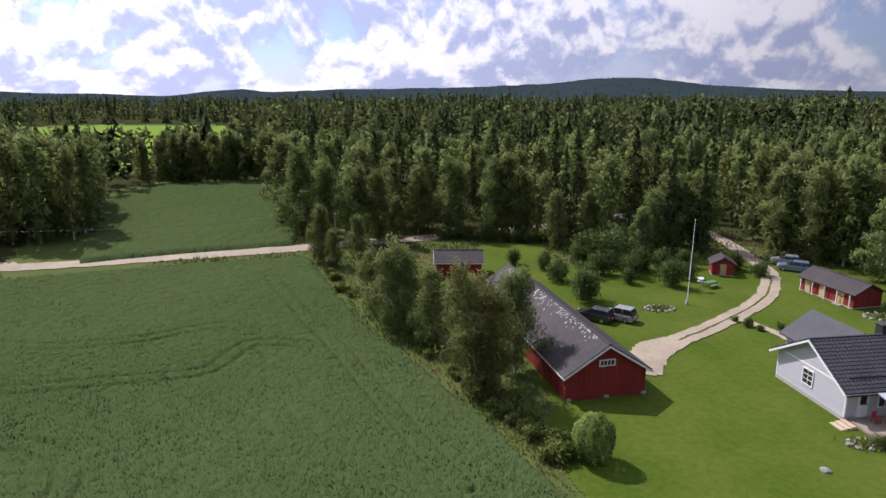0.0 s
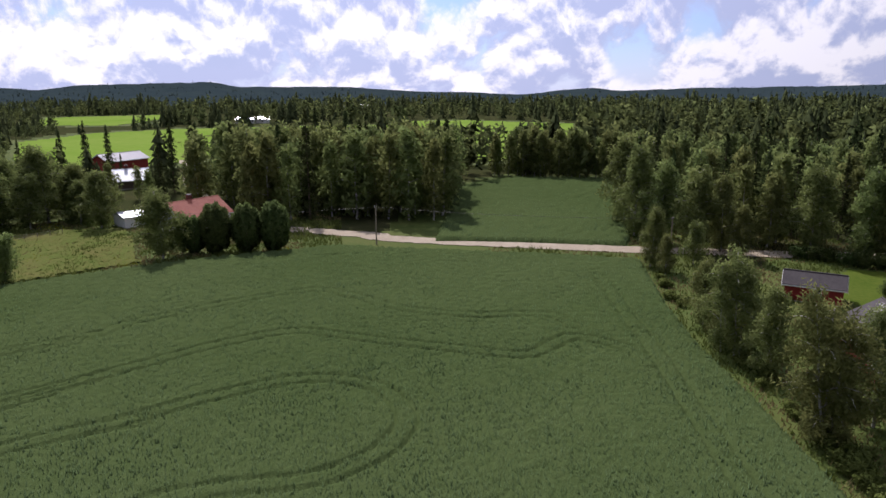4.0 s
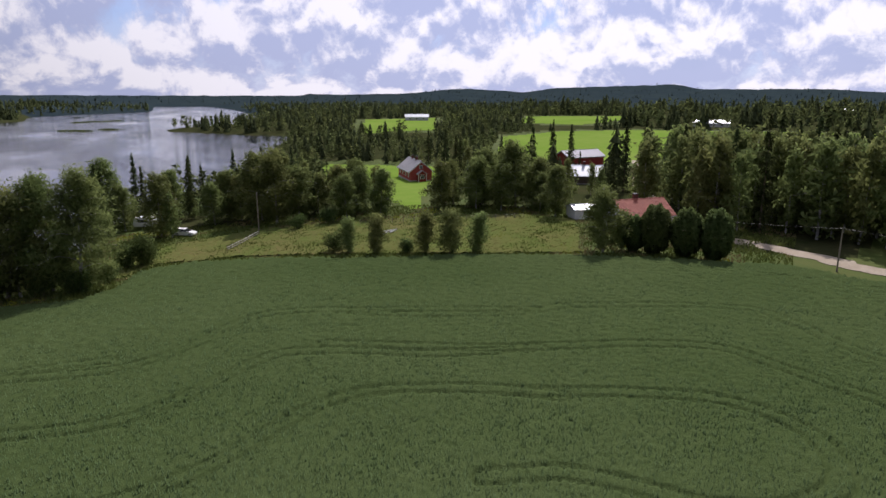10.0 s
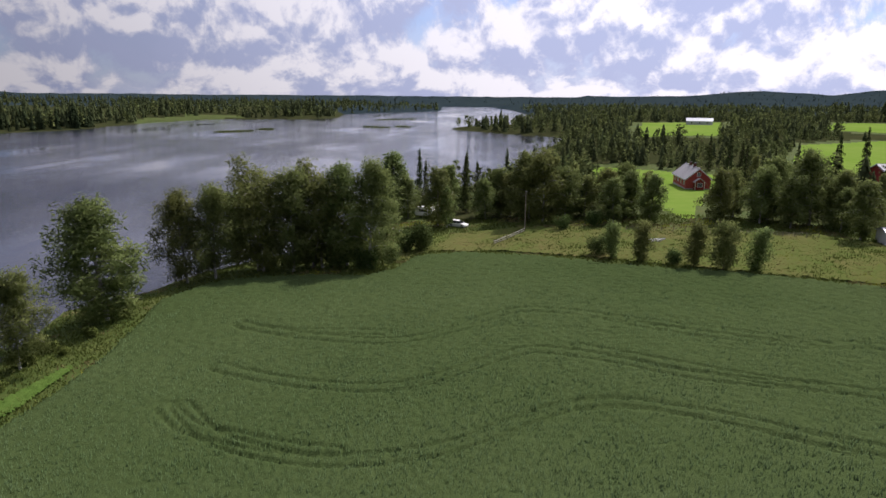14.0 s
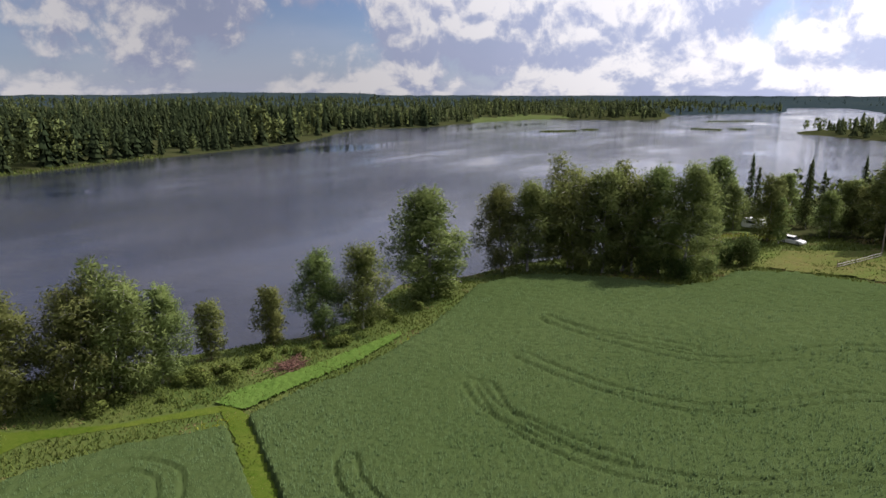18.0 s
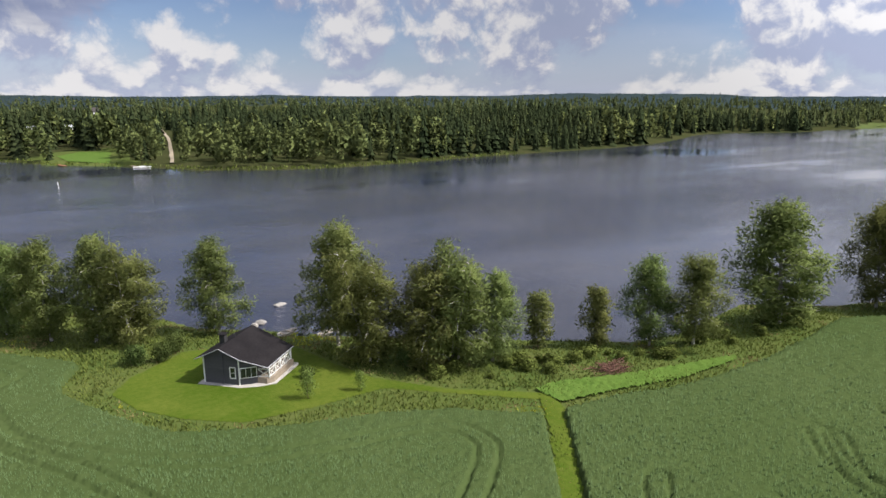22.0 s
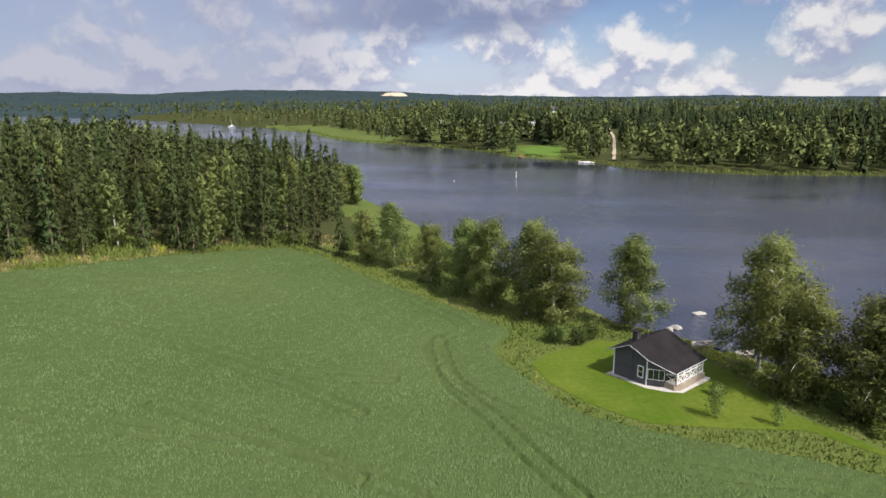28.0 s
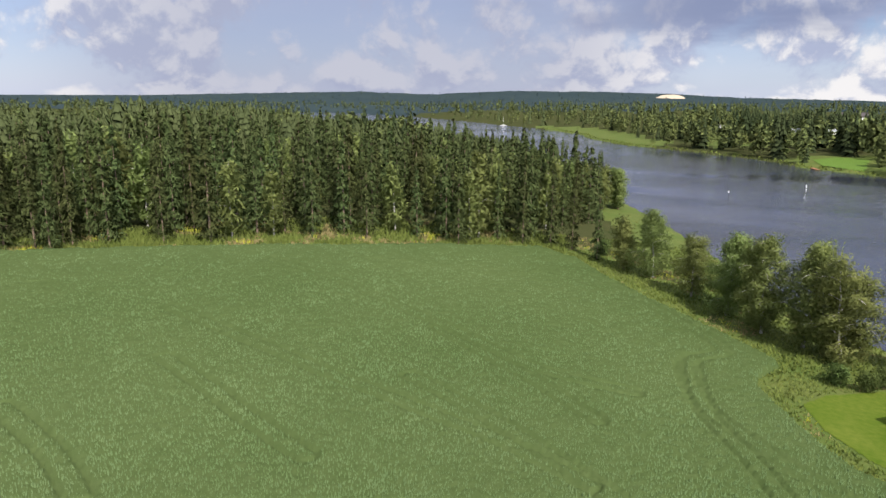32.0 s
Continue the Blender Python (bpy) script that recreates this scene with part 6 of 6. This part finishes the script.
def car(x, y, turn, paint, label, size=(4.4, 1.8, 1.5)):
    """A parked car: body, glasshouse, lamps, bumpers and wheels."""
    L_, W_, H_ = size
    root = tagged(new("car"), label, "car", "parked cars")
    root.matrix_basis = pose(x, y, gz(x, y) + 0.06, 0, 0, turn)
    h = L_ / 2
    prof = [(-h, 0.32), (-h + 0.02, 0.72), (-h + 0.15, 0.92), (h - 1.15, 0.95), (h - 0.2, 0.78), (h, 0.62), (h - 0.02, 0.3), (h - 0.5, 0.2), (-h + 0.4, 0.2)]
    bm = extrude(prof, "y", -W_ / 2, W_ / 2)
    bmesh.ops.bevel(bm, geom=bm.edges[:], offset=0.06, segments=2, affect="EDGES")
    body = part("body", bm, paint, root)
    gl = [(-h + 0.12, 0.9), (-h + 0.42, H_ - 0.1), (-h + 0.6, H_ - 0.05), (h - 2.1, H_ - 0.05), (h - 1.15, 0.93)]
    bm = extrude(gl, "y", -W_ / 2 + 0.1, W_ / 2 - 0.1)
    for v in bm.verts:
        if v.co.z > 1.2:
            v.co.y *= 0.84
    part("glasshouse", bm, GLASS, root)
    top = [(-h + 0.4, H_ - 0.08), (-h + 0.6, H_), (h - 2.15, H_), (h - 1.95, H_ - 0.08)]
    bm = extrude(top, "y", -W_ / 2 + 0.2, W_ / 2 - 0.2)
    bmesh.ops.bevel(bm, geom=bm.edges[:], offset=0.02, segments=1, affect="EDGES")
    part("roof", bm, paint, root)
    for s in (-1, 1):
        for xx in (-h + 0.85, h - 0.85):
            wl = part("wheel", lathe([(0.2, -0.1), (0.31, -0.09), (0.33, 0), (0.31, 0.09), (0.2, 0.1)], 16), TYRE, root)
            wl.matrix_basis = pose(xx, s * (W_ / 2 - 0.08), 0.33, 90, 0, 0)
            part("rim", lathe([(0.2, -0.11), (0.19, 0.11)], 12), RIM, wl)
        part("tail_lamp", box(-h - 0.01, -h + 0.12, s * (W_ / 2 - 0.17) - 0.13, s * (W_ / 2 - 0.17) + 0.13, 0.68, 0.88, 0.02), LAMPRED, root)
        part("head_lamp", box(h - 0.18, h - 0.02, s * (W_ / 2 - 0.25) - 0.2, s * (W_ / 2 - 0.25) + 0.2, 0.58, 0.72, 0.02), WHITE, root)
        part("door_mirror", box(h - 1.5, h - 1.35, s * (W_ / 2 + 0.06) - 0.07, s * (W_ / 2 + 0.06) + 0.07, 0.92, 1.05, 0.02), paint, root)
        for xx in (-h + 1.3, -h + 2.3):
            part("pillar", box(xx - 0.04, xx + 0.04, s * (W_ / 2 - 0.165) - 0.02, s * (W_ / 2 - 0.165) + 0.02, 0.93, H_ - 0.1), paint, root)
    part("bumper", box(-h - 0.05, -h + 0.05, -W_ / 2 + 0.1, W_ / 2 - 0.1, 0.35, 0.52, 0.03), BLACKMETAL, root)
    part("number_plate", box(-h - 0.06, -h - 0.05, -0.25, 0.25, 0.55, 0.66), WHITE, root)
    return root


TYRE = mat("tyre_rubber", (0.02, 0.02, 0.02), (0.03, 0.03, 0.03), 4.0, 0.85)
RIM = mat("alloy_rim", (0.5, 0.5, 0.52), (0.42, 0.42, 0.44), 4.0, 0.35, metal=0.8)
LAMPRED = mat("red_lamp_glass", (0.35, 0.01, 0.01), (0.3, 0.01, 0.01), 3.0, 0.2, spec=0.6)
SILVER = mat("silver_paint", (0.40, 0.41, 0.43), (0.36, 0.37, 0.39), 1.0, 0.3, metal=0.5, glossy_coat=0.6)
DARKBLUE = mat("dark_blue_paint", (0.025, 0.028, 0.035), (0.03, 0.033, 0.04), 1.0, 0.25, glossy_coat=0.8)
BLUEPAINT = mat("light_blue_paint", (0.18, 0.24, 0.34), (0.16, 0.22, 0.31), 1.0, 0.3, metal=0.3, glossy_coat=0.6)
car(19.6, 70.5, 143, SILVER, "silver estate car parked on the lawn beside the barn", (4.3, 1.8, 1.6))
car(16.9, 70.4, 143, DARKBLUE, "dark blue car parked beside the barn")
car(50.2, 91.0, 150, BLUEPAINT, "light blue car parked by the driveway")
car(50.8, 94.6, 150, SILVER, "silver hatchback parked by the driveway", (4.1, 1.75, 1.45))

# ---- small things ----


def rock(name, x, y, z, sx, sy, sz, material, label, category="rock", group="", seed=1):
    rs = np.random.RandomState(seed)
    bm = bmesh.new()
    bmesh.ops.create_icosphere(bm, subdivisions=2, radius=1.0)
    for v in bm.verts:
        n = noise.noise(Vector((v.co.x * 1.3 + seed, v.co.y * 1.3, v.co.z * 1.3))) * 0.35
        v.co *= 1 + n
        v.co.x *= sx
        v.co.y *= sy
        v.co.z *= sz
    me = bpy.data.meshes.new(name)
    bm.to_mesh(me)
    bm.free()
    me.materials.append(material)
    o = new(name, me)
    o.matrix_basis = pose(x, y, z, 0, 0, rs.rand() * 360)
    return tagged(o, label, category, group)


rock("boulder", -31.0, -89.8, 0.0, 1.1, 0.6, 0.28, PALESTONE, "flat pale boulder rising out of the lake", seed=3)
rock("boulder", -26.0, -83.4, 0.1, 0.75, 0.6, 0.45, STONE, "pale rounded boulder at the water's edge", seed=4)
rock("boulder", -24.9, -82.6, 0.1, 0.7, 0.5, 0.4, PALESTONE, "small pale boulder at the water's edge", seed=5)
rock("boulder", 25.8, 39.8, gz(25.8, 39.8) + 0.1, 0.4, 0.3, 0.22, STONE, "small grey stone lying on the lawn", seed=6)
# flower beds edged with stones
rs = np.random.RandomState(9)
for bx, by, n, rad in ((25.6, 74.2, 14, 1.3), (50.0, 71.0, 12, 1.6), (30.6, 43.2, 8, 0.9)):
    for i in range(n):
        a = 6.283 * i / n
        rock("edging_stone", bx + math.cos(a) * rad * 1.3, by + math.sin(a) * rad * 0.8, gz(bx, by) + 0.1, 0.22 + 0.1 * rs.rand(), 0.2, 0.17, STONE, "grey field stone edging a flower bed", "stone", "stones round the flower beds", 20 + i)
    k = 380
    px, py = bx + rs.randn(k) * rad * 0.55, by + rs.randn(k) * rad * 0.4
    for sel, m, nm in ((slice(0, 250), WEED, "flower_leaves"), (slice(250, 320), YELLOWS, "flowers"), (slice(320, 345), WHITE, "flowers")):
        v, f = blades(px[sel], py[sel], height(px[sel], py[sel]) + 0.05, 0.14, 0.35, rs, 0.4)
        tagged(new(nm, mesh_np(nm, v, f, m)), "low garden flowers in a stone-edged bed", "flowers", kind="stuff")
ribbon("garden_path", [(33.0, 71.2), (34.4, 68.6), (35.6, 65.2), (36.0, 62.0)], 1.1, GRAVEL, 0.11, "narrow gravel path from the drive to the house", "path", 0.1)
for i, (x, y) in enumerate(((32.6, 69.6), (33.4, 68.2), (34.1, 66.6), (36.4, 67.4))):
    plant("shrub", BUSHES[i % 4], x, y, 0.7 + 0.3 * (i == 1), 4.0, "small clipped green shrub beside the garden path", "bush", "shrubs by the path", 1.2)
for i, (x, y, h) in enumerate(((31.5, 42.6, 1.1), (32.6, 43.4, 0.9), (50.9, 72.5, 1.6), (53.5, 72.5, 2.4), (44.2, 88.0, 2.2), (41.5, 92, 2.6))):
    plant("shrub", BUSHES[i % 4], x, y, h, 4.0, "leafy green garden shrub on the lawn", "bush", "garden shrubs", 1.1)


def garden_lamp(x, y):
    root = tagged(new("bird_table"), "pale bird table on a post in the garden", "bird table")
    root.matrix_basis = pose(x, y, gz(x, y) + 0.05)
    part("post", box(-0.05, 0.05, -0.05, 0.05, 0, 1.3), WOOD, root)
    part("tray", box(-0.3, 0.3, -0.25, 0.25, 1.3, 1.38, 0.01), WHITE, root)
    for s in (-1, 1):
        part("roof", extrude([(s * 0.36, 1.62), (0, 1.85), (0, 1.89), (s * 0.36, 1.66)], "x", -0.35, 0.35), WHITE, root)
    for sx in (-0.25, 0.25):
        part("support", box(sx - 0.02, sx + 0.02, -0.02, 0.02, 1.38, 1.83), WOOD, root)


garden_lamp(33.0, 81.3)


def picnic_table(x, y, turn):
    root = tagged(new("garden_table"), "green wooden garden table with benches on the lawn", "table")
    root.matrix_basis = pose(x, y, gz(x, y) + 0.05, 0, 0, turn)
    green = mat("green_stain", (0.10, 0.20, 0.09), (0.08, 0.16, 0.07), 1.5, 0.7, 0.2, 9)
    for i in range(4):
        part("plank", box(-0.9, 0.9, -0.4 + i * 0.2, -0.22 + i * 0.2, 0.71, 0.75), green, root)
    for s in (-1, 1):
        part("bench", box(-0.9, 0.9, s * 0.75 - 0.14, s * 0.75 + 0.14, 0.42, 0.46), green, root)
        part("trestle", box(s * 0.7 - 0.04, s * 0.7 + 0.04, -0.75, 0.75, 0.34, 0.42), green, root)
        for t in (-1, 1):
            part("leg", box(s * 0.7 - 0.04, s * 0.7 + 0.04, t * 0.5 - 0.05, t * 0.5 + 0.05, 0, 0.71), green, root)


picnic_table(35.1, 83.2, 30)

# tall weeds and canes along the edge of the oat field and on the lake bank
rs = np.random.RandomState(15)
EDGE = spline([(7.6, 41.5), (5.2, 46.5), (2.2, 52.5), (-1.5, 59), (-6.5, 68), (-12, 79.5), (-18, 93)], 8)
for i in range(44):
    q = EDGE[int(rs.rand() * (len(EDGE) - 1))]
    x, y = q[0] + rs.rand() * 1.7, q[1] + rs.randn() * 0.6
    plant("weed_clump", WEEDCLUMPS[i % 3], x, y, 0.6 + 0.7 * rs.rand(), 4.0, "clump of tall dark weeds at the field's edge", "weeds", "weeds along the field edge", 1.5)
BANK = spline([(-34, -50.5), (-42, -48), (-50, -47), (-58, -43.5), (-68, -41.5), (-78, -41.5), (-88, -42.5)], 8)
for i in range(40):
    q = BANK[int(rs.rand() * (len(BANK) - 1))]
    x, y = q[0] + rs.randn() * 1.0, q[1] - rs.rand() * 3.5
    plant("weed_clump", WEEDCLUMPS[i % 3], x, y, 0.5 + 0.8 * rs.rand(), 4.0, "clump of tall green weeds on the lake bank", "weeds", "weeds on the lake bank", 1.6)

# hedge behind the garden
for i in range(9):
    x, y = 0.5 + i * 1.95, 112.2 - i * 0.3
    plant("hedge_bush", BUSHES[i % 4], x, y, 2.2, 4.0, "dense dark hedge bush behind the garden", "hedge", "hedge behind the garden", 1.3)

# two young trees on the cabin lawn
for x, y, h in ((-21.3, -55.3, 3.2), (-26.4, -54.1, 2.3)):
    plant("young_tree", YOUNG, x, y, h, 4.0, "slender light green young broadleaf tree on the cabin lawn", "tree", "young trees at the cabin", 1.0)
plant("shrub", BUSHES[1], -22.9, -60.0, 1.3, 4.0, "small green shrub at the veranda corner", "bush", wide=1.2)


def brush_pile(x, y):
    rs = np.random.RandomState(4)
    root = tagged(new("brush_pile"), "heap of dry reddish-brown cut branches", "brush pile")
    root.matrix_basis = pose(x, y, gz(x, y))
    tw = mat("dry_twigs", (0.17, 0.085, 0.06), (0.11, 0.06, 0.045), 3.0, 0.9, island=0.5)
    parts = []
    for i in range(160):
        a = rs.rand() * 6.283
        c = rs.randn(3) * np.array([0.9, 0.6, 0.1])
        c[2] = abs(rs.randn()) * 0.25 + 0.1
        d = np.array([math.cos(a), math.sin(a), rs.randn() * 0.3]) * (0.4 + 0.7 * rs.rand())
        parts.append(tube(np.stack([c - d, c, c + d]), (0.035, 0.028, 0.012), 4))
    o = new("brushwood", mesh_np("branches", *merge(parts), tw))
    o.parent = root


brush_pile(-50.9, -44.4)


def boat(x, y, turn, hull, label, length=3.8, z=None, cover=None):
    root = tagged(new("rowing_boat"), label, "boat", "boats")
    root.matrix_basis = pose(x, y, (gz(x, y) if z is None else z) + 0.05, 0, 0, turn)
    bm = bmesh.new()
    rows = []
    for i in range(9):
        u = i / 8
        w = 0.7 * math.sin(math.pi * min(1, 0.18 + u * 0.9)) ** 0.7 if u < 0.98 else 0.03
        xx = -length / 2 + u * length
        rise = 0.25 * max(0, u - 0.6)
        rows.append([bm.verts.new((xx, yy * w, zz + rise)) for yy, zz in ((-1, 0.5), (-0.8, 0.15), (0, 0.0), (0.8, 0.15), (1, 0.5), (0.9, 0.5), (0.7, 0.2), (0, 0.07), (-0.7, 0.2), (-0.9, 0.5))])
    for a, b in zip(rows, rows[1:]):
        for j in range(10):
            bm.faces.new((a[j], a[(j + 1) % 10], b[(j + 1) % 10], b[j]))
    bm.faces.new(rows[0])
    bm.faces.new(rows[-1][::-1])
    bmesh.ops.recalc_face_normals(bm, faces=bm.faces[:])
    part("hull", bm, hull, root)
    for u in (-0.8, 0.3):
        part("thwart", box(u - 0.12, u + 0.12, -0.55, 0.55, 0.34, 0.38), WOOD, root)
    if cover:
        bm = extrude([(-0.62, 0.5), (0.62, 0.5), (0.3, 0.72), (-0.3, 0.72)], "x", -length / 2 + 0.2, length / 2 - 0.8)
        part("cover", bm, cover, root)
    return root


TARP = mat("dark_tarpaulin", (0.04, 0.045, 0.055), (0.06, 0.065, 0.075), 1.5, 0.6, 0.3, 6)
boat(-27.0, -75.9, 200, PALESTONE, "pale rowing boat drawn up on the shore", 2.8)
boat(-29.2, -75.2, 215, BLUEPAINT, "boat under a dark cover at the shore", 3.2, cover=TARP)
boat(-31.6, -74.4, 205, PALESTONE, "pale rowing boat at the water's edge", 2.8)
boat(-46.9, -301, 20, WHITE, "white motor boat moored at the far shore", 5.5, z=0)
boat(-49, -299, 15, WHITE, "white motor boat moored at the far shore", 5.0, z=0)

yacht = boat(246, -650, 60, WHITE, "white sailing boat moored at the river bank", 8.0, z=0)
part("mast", lathe([(0.09, 0.3), (0.06, 9.5)], 7), WHITE, yacht)
part("cabin_top", box(-1.8, 1.4, -0.42, 0.42, 0.5, 0.95, 0.08), WHITE, yacht)


def jetty(x, y, turn, n, label, material):
    root = tagged(new("jetty"), label, "jetty")
    root.matrix_basis = pose(x, y, 0.35, 0, 0, turn)
    for i in range(n):
        part("plank", box(-0.7, 0.7, i * 0.5, i * 0.5 + 0.44, 0, 0.06), material, root)
    for i in (1, n - 1):
        for s in (-0.6, 0.6):
            part("pile", lathe([(0.08, -1.8), (0.08, 0.25)], 7), material, root).location = (s, i * 0.5, 0)


jetty(-19.3, -330, 15, 16, "reddish wooden jetty on the far shore", mat("red_brown_planks", (0.30, 0.13, 0.07), (0.22, 0.1, 0.06), 1.5, 0.8, 0.2, 8))
jetty(-45, -309, 10, 12, "grey wooden jetty on the far shore", WOOD)


def channel_mark(x, y, h):
    root = tagged(new("channel_mark"), "thin leaning pole marking the channel in the lake", "pole", "channel marks")
    root.matrix_basis = pose(x, y, 0, 6, 4, 0)
    part("pole", lathe([(0.09, -2), (0.07, h)], 7), WHITE if x < 0 else BLACKMETAL, root)
    k = part("collar", lathe([(0.1, 0), (0.14, 0.3), (0.1, 0.6)], 7), WHITE, root)
    k.location = (0, 0, h * 0.55)


channel_mark(8.5, -220, 2.6)
channel_mark(-13.7, -247, 2.2)


def power_pole(x, y, h, turn):
    root = tagged(new("power_pole"), "grey wooden power pole with insulators at the field edge", "pole", "power poles")
    root.matrix_basis = pose(x, y, gz(x, y), 0, 0, turn)
    part("pole", lathe([(0.13, -0.2), (0.09, h)], 9), WOOD, root)
    part("bracket", box(-0.16, 0.16, -0.03, 0.03, h - 0.3, h - 0.24), BLACKMETAL, root)
    for xx in (-0.13, 0.13):
        part("insulator", lathe([(0.03, 0), (0.045, 0.04), (0.02, 0.12)], 8), WHITE, root).location = (xx, 0, h - 0.24)


POLES = [(-62.3, 89.1, 6.6, 20), (-135.3, 17.4, 8.2, 40), (-17, 101.5, 6.8, 20)]
for x, y, h, t in POLES:
    power_pole(x, y, h, t)


def wire(p, q, sag):
    u = np.linspace(0, 1, 14)[:, None]
    pts_ = np.array(p) * (1 - u) + np.array(q) * u
    pts_[:, 2] -= sag * 4 * (u * (1 - u))[:, 0]
    tagged(new("power_line", mesh_np("power_line", *tube(pts_, np.full(14, 0.018), 4), BLACKMETAL)), "thin black power line between poles", "cable")


wire((-62.3, 89.1, gz(-62.3, 89.1) + 6.35), (-17, 101.5, gz(-17, 101.5) + 6.55), 0.5)
wire((-62.3, 89.1, gz(-62.3, 89.1) + 6.35), (-100.5, 80.5, gz(-100.5, 80.5) + 3.3), 0.4)


def caravan(x, y, turn):
    root = tagged(new("caravan"), "white caravan half hidden among trees by the lake", "caravan")
    root.matrix_basis = pose(x, y, gz(x, y) + 0.05, 0, 0, turn)
    bm = extrude([(-2.2, 0.5), (2.2, 0.5), (2.3, 1.3), (1.9, 2.5), (-2.0, 2.5), (-2.3, 1.2)], "y", -1.05, 1.05)
    bmesh.ops.bevel(bm, geom=bm.edges[:], offset=0.08, segments=2, affect="EDGES")
    part("body", bm, WHITE, root)
    for s in (-1, 1):
        part("window", box(-1.2, 0.8, s * 1.06 - 0.01, s * 1.06 + 0.01, 1.4, 2.0), GLASS, root)
        w = part("wheel", lathe([(0.2, -0.08), (0.32, -0.07), (0.32, 0.07), (0.2, 0.08)], 14), TYRE, root)
        w.matrix_basis = pose(0, s * 0.95, 0.32, 90, 0, 0)
    part("drawbar", box(2.2, 3.3, -0.05, 0.05, 0.45, 0.55), BLACKMETAL, root)


caravan(-154.8, -3.9, 70)
car(-141.2, 3.6, 60, WHITE, "white car parked at the lake end of the meadow")
boat(-114.9, 38.3, 110, WHITE, "white upturned boat lying in the meadow", 4.2)


def log_rail():
    root = tagged(new("pole_fence"), "slanting pole fence of weathered logs in the meadow", "fence")
    x0, y0, x1, y1 = -120.7, 9.8, -131.5, 16.9
    root.matrix_basis = pose(x0, y0, gz(x0, y0))
    dx, dy = x1 - x0, y1 - y0
    for k in (0.35, 0.75):
        o = new("rail", mesh_np("rail", *tube([(0, 0, k), (dx / 2, dy / 2, k + 0.1), (dx, dy, k + 0.35)], (0.08, 0.07, 0.06), 6), PALESTONE, True))
        o.parent = root
    for i in range(6):
        u = i / 5
        part("post", lathe([(0.06, -0.1), (0.05, 1.2)], 6), WOOD, root).location = (dx * u, dy * u, gz(x0 + dx * u, y0 + dy * u) - gz(x0, y0))


log_rail()


def wire_fence(p, q, n):
    root = tagged(new("pasture_fence"), "row of grey wooden pasture fence posts with wire", "fence")
    root.matrix_basis = pose(p[0], p[1], gz(*p))
    for i in range(n):
        u = i / (n - 1)
        x, y = (q[0] - p[0]) * u, (q[1] - p[1]) * u
        part("post", lathe([(0.06, -0.1), (0.05, 1.15)], 6), WOOD, root).location = (x, y, gz(p[0] + x, p[1] + y) - gz(*p))
    for k in (0.6, 1.0):
        o = new("wire", mesh_np("wire", *tube([(0, 0, k), (q[0] - p[0], q[1] - p[1], k + gz(*q) - gz(*p))], (0.012, 0.012), 4), BLACKMETAL))
        o.parent = root


wire_fence((-116, 68), (-119, 52), 9)
wire_fence((-119, 52), (-126, 36), 9)

# a sand quarry on the far ridge
az_, r_ = radians(187.3), 2300
qx, qy = -math.sin(az_) * r_, math.cos(az_) * r_
qz = 31.0
bm = bmesh.new()
rows = []
for j in range(5):
    row = []
    for i in range(13):
        u = (i / 12 - 0.5) * 150
        k = 1 - (abs(i - 6) / 6.5) ** 3
        row.append(bm.verts.new((u, j * 9.0, -9 + j * 5.2 * k + 1.5 * noise.noise(Vector((i * 0.7, j * 0.9, 1))))))
    rows.append(row)
for a, b in zip(rows, rows[1:]):
    for i in range(12):
        bm.faces.new((a[i], a[i + 1], b[i + 1], b[i]))
me = bpy.data.meshes.new("sand_pit")
bm.to_mesh(me)
bm.free()
me.materials.append(mat("pale_sand", (0.42, 0.34, 0.25), (0.32, 0.26, 0.19), 0.05, 0.95, 0.5, 0.5))
o = tagged(new("sand_pit", me), "pale open sand pit on the wooded ridge", "sand pit")
o.matrix_basis = pose(qx, qy, qz, 0, 0, 187.3) @ Matrix.Diagonal((0.6, 0.6, 0.6, 1))
# forest track on the far shore
ribbon("track", FAR_TRACK, 1.7, GRAVEL, 0.2, "pale gravel track cut through the far wood", "road", 0.4)


# reed islets in the lake
def reeds(x0, y0, x1, y1, n, seed):
    rs = np.random.RandomState(seed)
    u = rs.rand(n)
    x, y = x0 + (x1 - x0) * u + rs.randn(n) * 2, y0 + (y1 - y0) * u + rs.randn(n) * 2
    v, f = blades(x, y, np.full(n, -0.1), 0.6, 1.1, rs, 0.2)
    tagged(new("reeds", mesh_np("reeds", v, f, WEED)), "low dark reed islet in the lake", "reeds", kind="stuff")


for i, q in enumerate(((-515, -173, -530, -152), (-553, -148, -556, -144), (-611, -70, -601, -49), (-622, -40, -618, -32), (-780, -76, -818, -33))):
    reeds(*q, 900, 50 + i)
